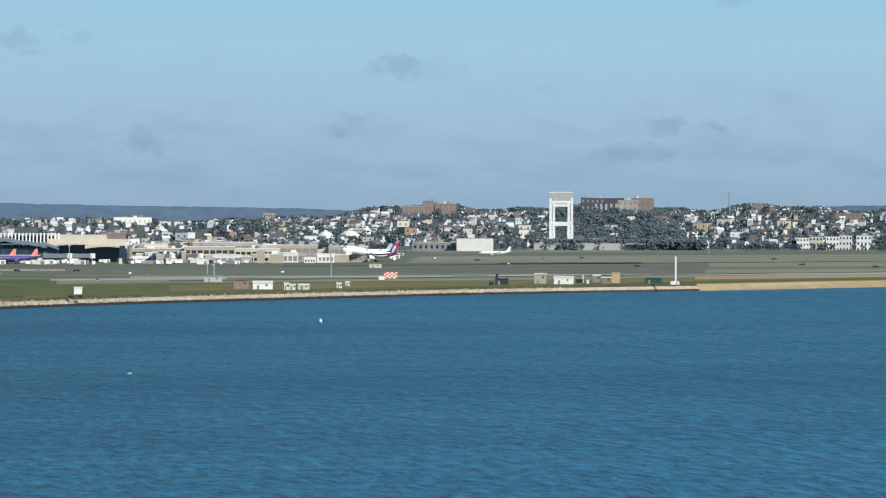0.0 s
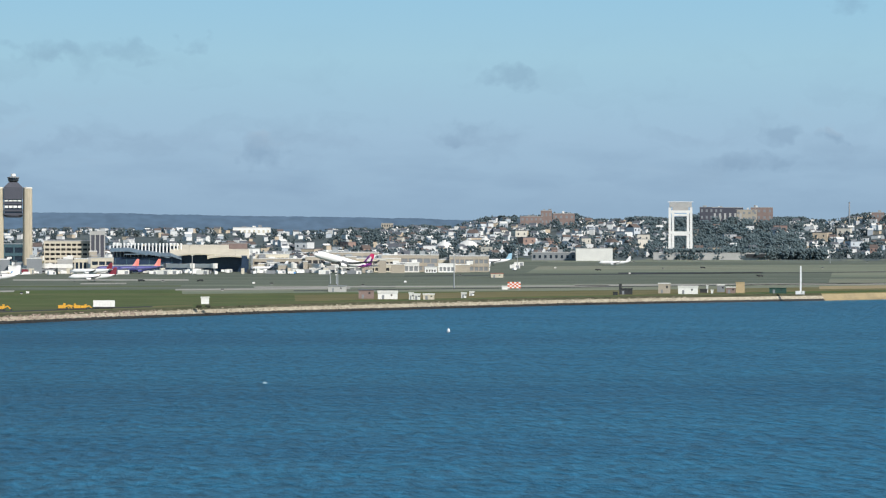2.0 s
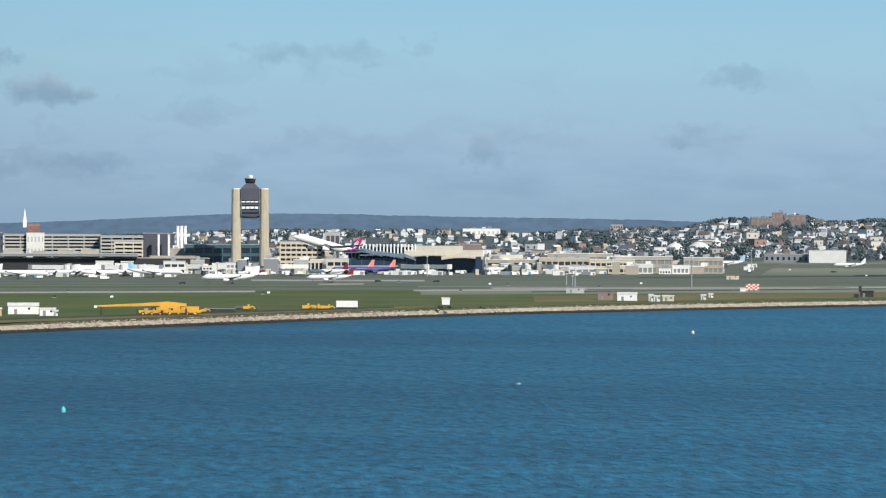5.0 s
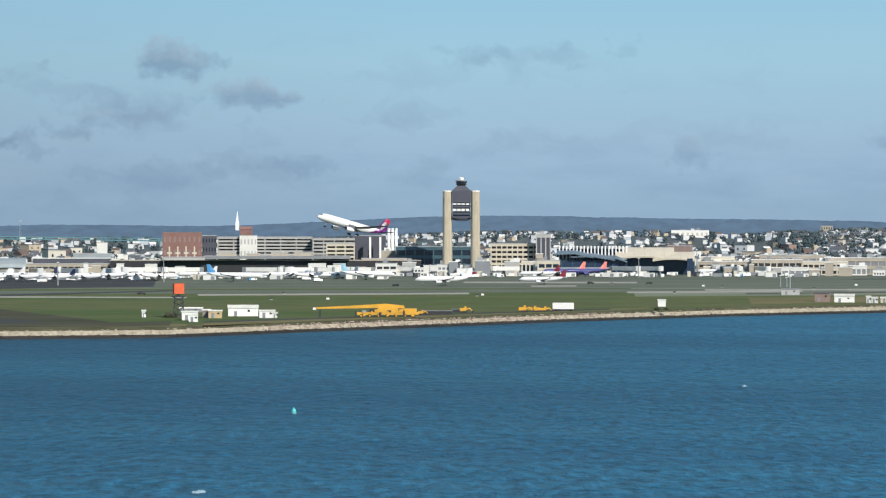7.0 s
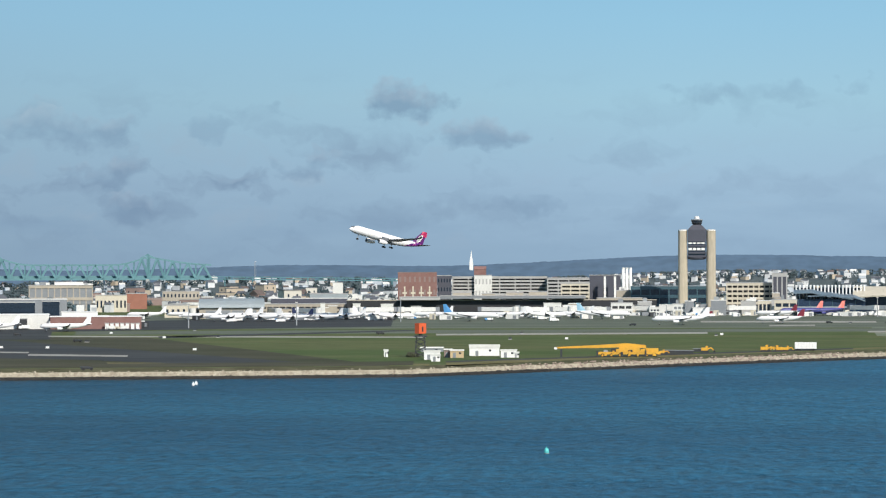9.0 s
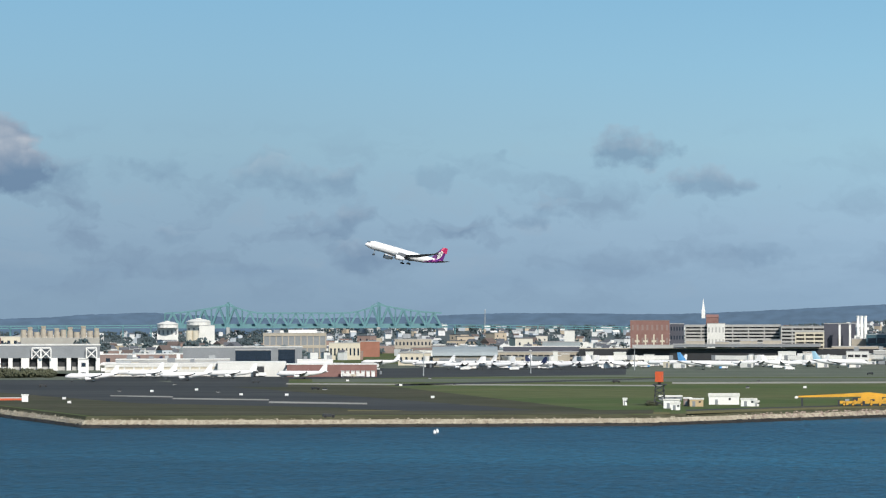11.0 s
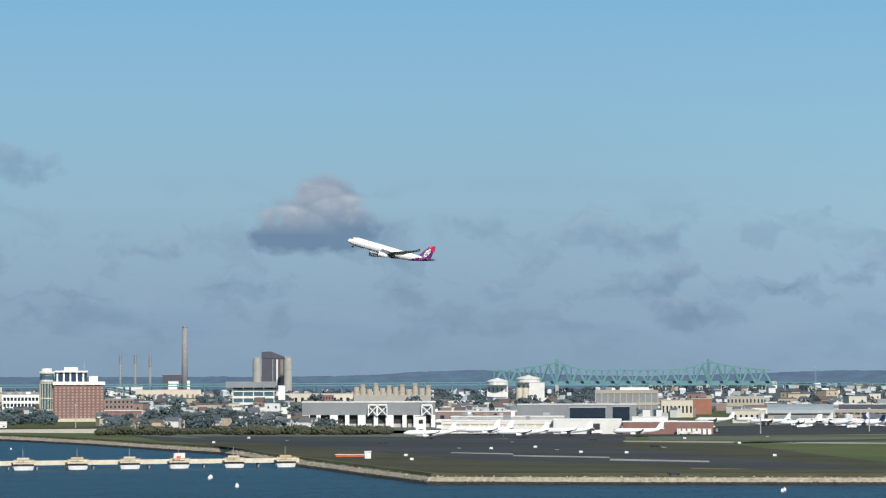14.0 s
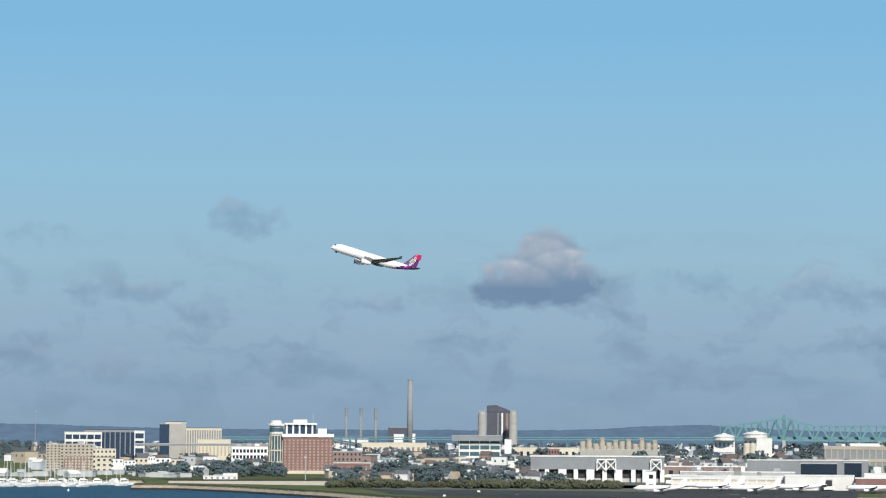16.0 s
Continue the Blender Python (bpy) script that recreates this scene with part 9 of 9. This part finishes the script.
digger(-25.6, 1144.5, 0.4, 0.7, "yellow excavator on the shore road")
digger(18.1, 1180.8, -1.7, 1.0, "orange-yellow loader beside a white trailer")
digger(24.4, 1185.0, 178.0, 0.9, "orange-yellow loader beside a white trailer")
digger(27.5, 1189.2, -2.2, 0.8, "orange-yellow loader beside a white trailer")
shed("machine_skid", -22.5, 1144.5, 0.2, 4.7, 1.7, 3, "dark_steel", "dark skid with steel machinery", door=False, roof='mid_grey', slant=0.1)
shed("machine_skid", -16.3, 1152.3, -0.1, 7.6, 1.4, 3, "dark_steel", "dark steel pipe rack", door=False, roof='mid_grey', slant=0.1)
shed("machine_skid", -10.2, 1184.6, -0.4, 4.4, 1.2, 3, "dark_steel", "dark body of a machine", door=False, roof='mid_grey', slant=0.1)
light_mast(197.3, 1725.8, 7.2, "thin steel instrument mast on the airfield")
light_mast(201.2, 1725.5, 5.7, "thin steel instrument mast on the airfield")
light_mast(254.7, 1589.4, 20.0, "thin steel instrument mast on the airfield")
light_mast(834.5, 2728.3, 11.7, "thin steel instrument mast on the airfield")
light_mast(184.8, 1581.5, 13.0, "thin steel instrument mast on the airfield")
shed("white_sign_box", -398.5, 1131.4, 17.9, 2.7, 2.7, 2, "white", "white square runway sign box", door=False)
shed("red_white_board", -414.0, 1153.9, 18.3, 12.6, 0.9, 1, "safety_orange", "long low orange marker board", door=False, roof='offwhite', slant=0.1)
light_pier(-433.9, 1140.9, -693.7, 960.7, [7.0, 30.3, 54.7, 76.3, 99.0, 122.2, 144.9, 167.8, 190.7, 213.6, 236.5])
buoy(159.6, 1020.6, 0.75)
buoy(-185.1, 932.1, 0.75)
buoy(-418.1, 993.9, 0.9)
buoy(-377.7, 914.6, 0.9)
buoy(-184.8, 924.9, 0.7)
buoy(-416.4, 987.6, 0.75)
buoy(-874.3, 1527.5, 0.85)
buoy(-666.1, 1280.2, 0.7)
buoy(-679.2, 1369.1, 0.6)
buoy(-48.8, 584.5, 0.7, "cyan", "small cyan buoy floating in the harbour")
whitecap(59.2, 689.0, 0.5)
whitecap(-53.7, 408.3, 1.6)

# marina
sail, motor = sailboat_kind(), motorboat_kind()
put(sail, -962.1, 1718.0, 100, 0.0)
put(sail, -969.1, 1693.2, 100, 0.0)
put(sail, -944.4, 1657.2, 250, 0.0)
put(sail, -948.6, 1718.2, 60, 0.0)
put(sail, -953.1, 1666.3, 100, 0.0)
put(sail, -943.6, 1723.6, 60, 0.0)
put(sail, -975.6, 1660.7, 250, 0.0)
put(sail, -987.0, 1645.8, 80, 0.0)
put(sail, -970.7, 1647.7, 60, 0.0)
put(sail, -995.8, 1672.8, 250, 0.0)
put(sail, -979.3, 1632.8, 60, 0.0)
put(sail, -965.4, 1668.2, 100, 0.0)
put(sail, -983.1, 1659.4, 80, 0.0)
put(sail, -979.6, 1707.9, 60, 0.0)
put(sail, -956.5, 1700.5, 100, 0.0)
put(sail, -993.9, 1699.4, 60, 0.0)
put(sail, -967.5, 1677.5, 100, 0.0)
put(sail, -935.7, 1659.8, 250, 0.0)
put(sail, -957.6, 1683.4, 60, 0.0)
put(sail, -986.2, 1662.9, 100, 0.0)
put(sail, -963.2, 1671.0, 60, 0.0)
put(sail, -993.2, 1654.5, 250, 0.0)
put(sail, -965.7, 1639.2, 250, 0.0)
put(sail, -998.0, 1673.3, 250, 0.0)
put(sail, -965.0, 1660.2, 60, 0.0)
put(sail, -924.7, 1695.2, 250, 0.0)
put(sail, -979.4, 1637.9, 100, 0.0)
put(sail, -950.7, 1698.8, 60, 0.0)
put(sail, -970.7, 1687.6, 60, 0.0)
put(sail, -952.9, 1681.3, 100, 0.0)
put(sail, -963.6, 1629.7, 60, 0.0)
put(sail, -965.4, 1715.3, 80, 0.0)
put(sail, -968.5, 1703.0, 250, 0.0)
put(sail, -964.9, 1632.0, 100, 0.0)
put(motor, -1007.3, 1678.9, 10, 0.0)
put(motor, -1001.9, 1682.9, 10, 0.0)
put(motor, -995.6, 1687.5, 160, 0.0)
put(motor, -990.2, 1691.5, 10, 0.0)
put(motor, -979.8, 1699.2, 30, 0.0)
put(motor, -974.3, 1703.2, -20, 0.0)
put(motor, -968.6, 1707.5, -20, 0.0)
put(motor, -962.2, 1712.2, 30, 0.0)
put(motor, -954.2, 1718.1, 30, 0.0)
put(motor, -946.2, 1724.0, 160, 0.0)
put(motor, -939.1, 1729.2, 30, 0.0)

# ---- town, trees and scrub ----
houses, trees, bushes = house_kinds(), tree_kinds(), bush_kinds()
scatter(houses, 60, 6.5, 20.5, 3330, 3800, 21, (0.85, 1.4))
scatter(houses, 40, -1.5, 8, 2700, 3600, 22, (0.9, 1.5))
scatter(houses, 40, -12, -1, 2750, 3600, 23, (0.9, 1.5))
scatter(houses, 45, -21, -11, 2300, 3400, 24, (0.8, 1.3))
scatter(houses, 40, -29, -20, 2400, 3300, 25, (0.8, 1.3))
white_wall, ivory_wall, grey_wall, brick_wall, tan_wall, pale_wall = HOUSE_WALLS
for w0, w1, count, seed in ((7.0, 12.6, 600, 61), (14.8, 21, 460, 62), (-1.5, 7.5, 560, 63), (-12, -1, 460, 64), (-21, -11, 260, 65), (-29, -20, 160, 66), (12, 15, 14, 67)):
    near = 3320 if w0 > 6 else (2650 if w0 > -13 else 2350)
    town("white_houses", count // 2, w0, w1, near, 4330, seed, white_wall, "white wooden houses crowded over the far town")
    town("pale_houses", count // 4, w0, w1, near, 4330, seed + 10, pale_wall, "pale wooden houses crowded over the far town", flat=0.6, roof="offwhite")
    town("tan_houses", count // 8, w0, w1, near, 4330, seed + 20, tan_wall, "tan and brick houses over the far town", flat=0.7)
    town("grey_houses", count // 8, w0, w1, near, 4330, seed + 30, grey_wall, "grey wooden houses crowded over the far town", roof="brown_roof")
town("warehouses", 40, -2, 8, 2500, 3400, 81, "offwhite", "long white flat-roofed warehouses behind the terminals", (18, 46), (4, 8), 1.0, "white")
town("warehouses", 80, -20, -4, 2450, 3500, 82, "offwhite", "long pale flat-roofed warehouses behind the terminals", (16, 40), (4, 8), 1.0, "offwhite")
town("brick_sheds", 50, -21, -6, 2300, 3400, 83, "brown_brick", "low brick and tan sheds behind the hangars", (14, 34), (4, 8), 1.0, "grey")
scatter(trees, 60, 7, 20.5, 3260, 4250, 31, (0.5, 0.9))
scatter(trees, 40, -12, 7, 2600, 4200, 32, (0.45, 0.85))
scatter(trees, 60, -21, -12, 2250, 3600, 33, (0.7, 1.3))
scatter(trees, 34, -25.9, -23.2, 2080, 2230, 34, (0.6, 0.95))
scatter(trees, 30, -22.3, -18.1, 1790, 2150, 35, (0.5, 0.9))
woods("harbour_trees", 150, -22.4, -18.0, 1800, 2350, 44, 8, "dark trees and hedges among harbour houses")
woods("marina_trees", 90, -26.2, -23.2, 2060, 2240, 45, 8, "dark trees behind the marina")
town("harbour_houses", 60, -22.4, -18.2, 1850, 2350, 84, white_wall, "white and pale houses behind the harbour scrub", (5, 9), (3, 6))
town("harbour_sheds", 40, -22.4, -18.2, 1850, 2350, 85, tan_wall, "tan and brick houses behind the harbour scrub", (5, 10), (3, 6), 0.5, "brown_roof")
town("marina_sheds", 40, -29.5, -24.5, 2040, 2200, 86, grey_wall, "low grey sheds along the marina quay", (5, 14), (2, 4), 0.8, "offwhite")
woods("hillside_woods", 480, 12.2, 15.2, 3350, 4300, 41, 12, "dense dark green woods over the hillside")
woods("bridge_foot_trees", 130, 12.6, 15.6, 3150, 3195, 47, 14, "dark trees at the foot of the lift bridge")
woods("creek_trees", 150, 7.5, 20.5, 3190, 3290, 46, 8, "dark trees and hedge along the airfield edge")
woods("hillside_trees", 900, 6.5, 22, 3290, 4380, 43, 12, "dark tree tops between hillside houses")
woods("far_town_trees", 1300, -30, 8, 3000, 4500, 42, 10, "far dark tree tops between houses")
scatter(bushes, 150, -22.6, -17.0, 1690, 1760, 51, (0.45, 0.85))
scatter(bushes, 8, 3.4, 4.3, 1222, 1240, 52, (0.10, 0.2))

for bush_x, bush_y, bush_size in ((-127.6, 1111.0, 0.42), (-126.2, 1113.5, 0.36), (-121.6, 1114.6, 0.3)):
    copy_thing(bushes[0], pose(bush_x, bush_y, 3.8, 0, 0, bush_x * 40)).scale = (bush_size,) * 3


airliner_ob, gear_parts = flying_airliner()


def motions():
    """The climb of the departing airliner, its wheels folding away, and the turning antenna."""
    flight = (
        (0, 384.7, 2197.8, 11.7, 7.1, 213), (1, 321.3, 2167.7, 11.7, 10.1, 213), (2, 255.8, 2136.7, 13.7, 12.0, 213), (3, 189.8, 2105.3, 16.9, 12.5, 213),
        (5.5, 21.9, 2025.6, 31.1, 13.4, 213), (7, -80.7, 1976.9, 43.2, 13.8, 213.5), (9, -220.0, 1910.8, 62.2, 14.0, 214), (12.5, -469.1, 1792.6, 102.5, 14.5, 214.5), (16, -726.2, 1670.5, 152.2, 15.7, 216))
    walk(airliner_ob, [(t, pose(x, y, z, -3, -p, h)) for t, x, y, z, p, h in flight])
    for g in gear_parts:
        x, y, z = g.location
        if g.name.startswith("nose"):
            turns = [(0, 0, 0), (11.5, 0, 0), (15, 0, -80), (16, 0, -80)]
        else:
            turns = [(0, 0, 0), (10.8, 0, 0), (14.5, 80 if y < 0 else -80, 0), (16, 80 if y < 0 else -80, 0)]
        walk(g, [(t, pose(x, y, z, a, b, 0)) for t, a, b in turns])
    rows = [(k * 0.5, pose(*radar_antenna.location, 0, 0, -k * 37.5)) for k in range(33)]
    walk(radar_antenna, rows)


motions()
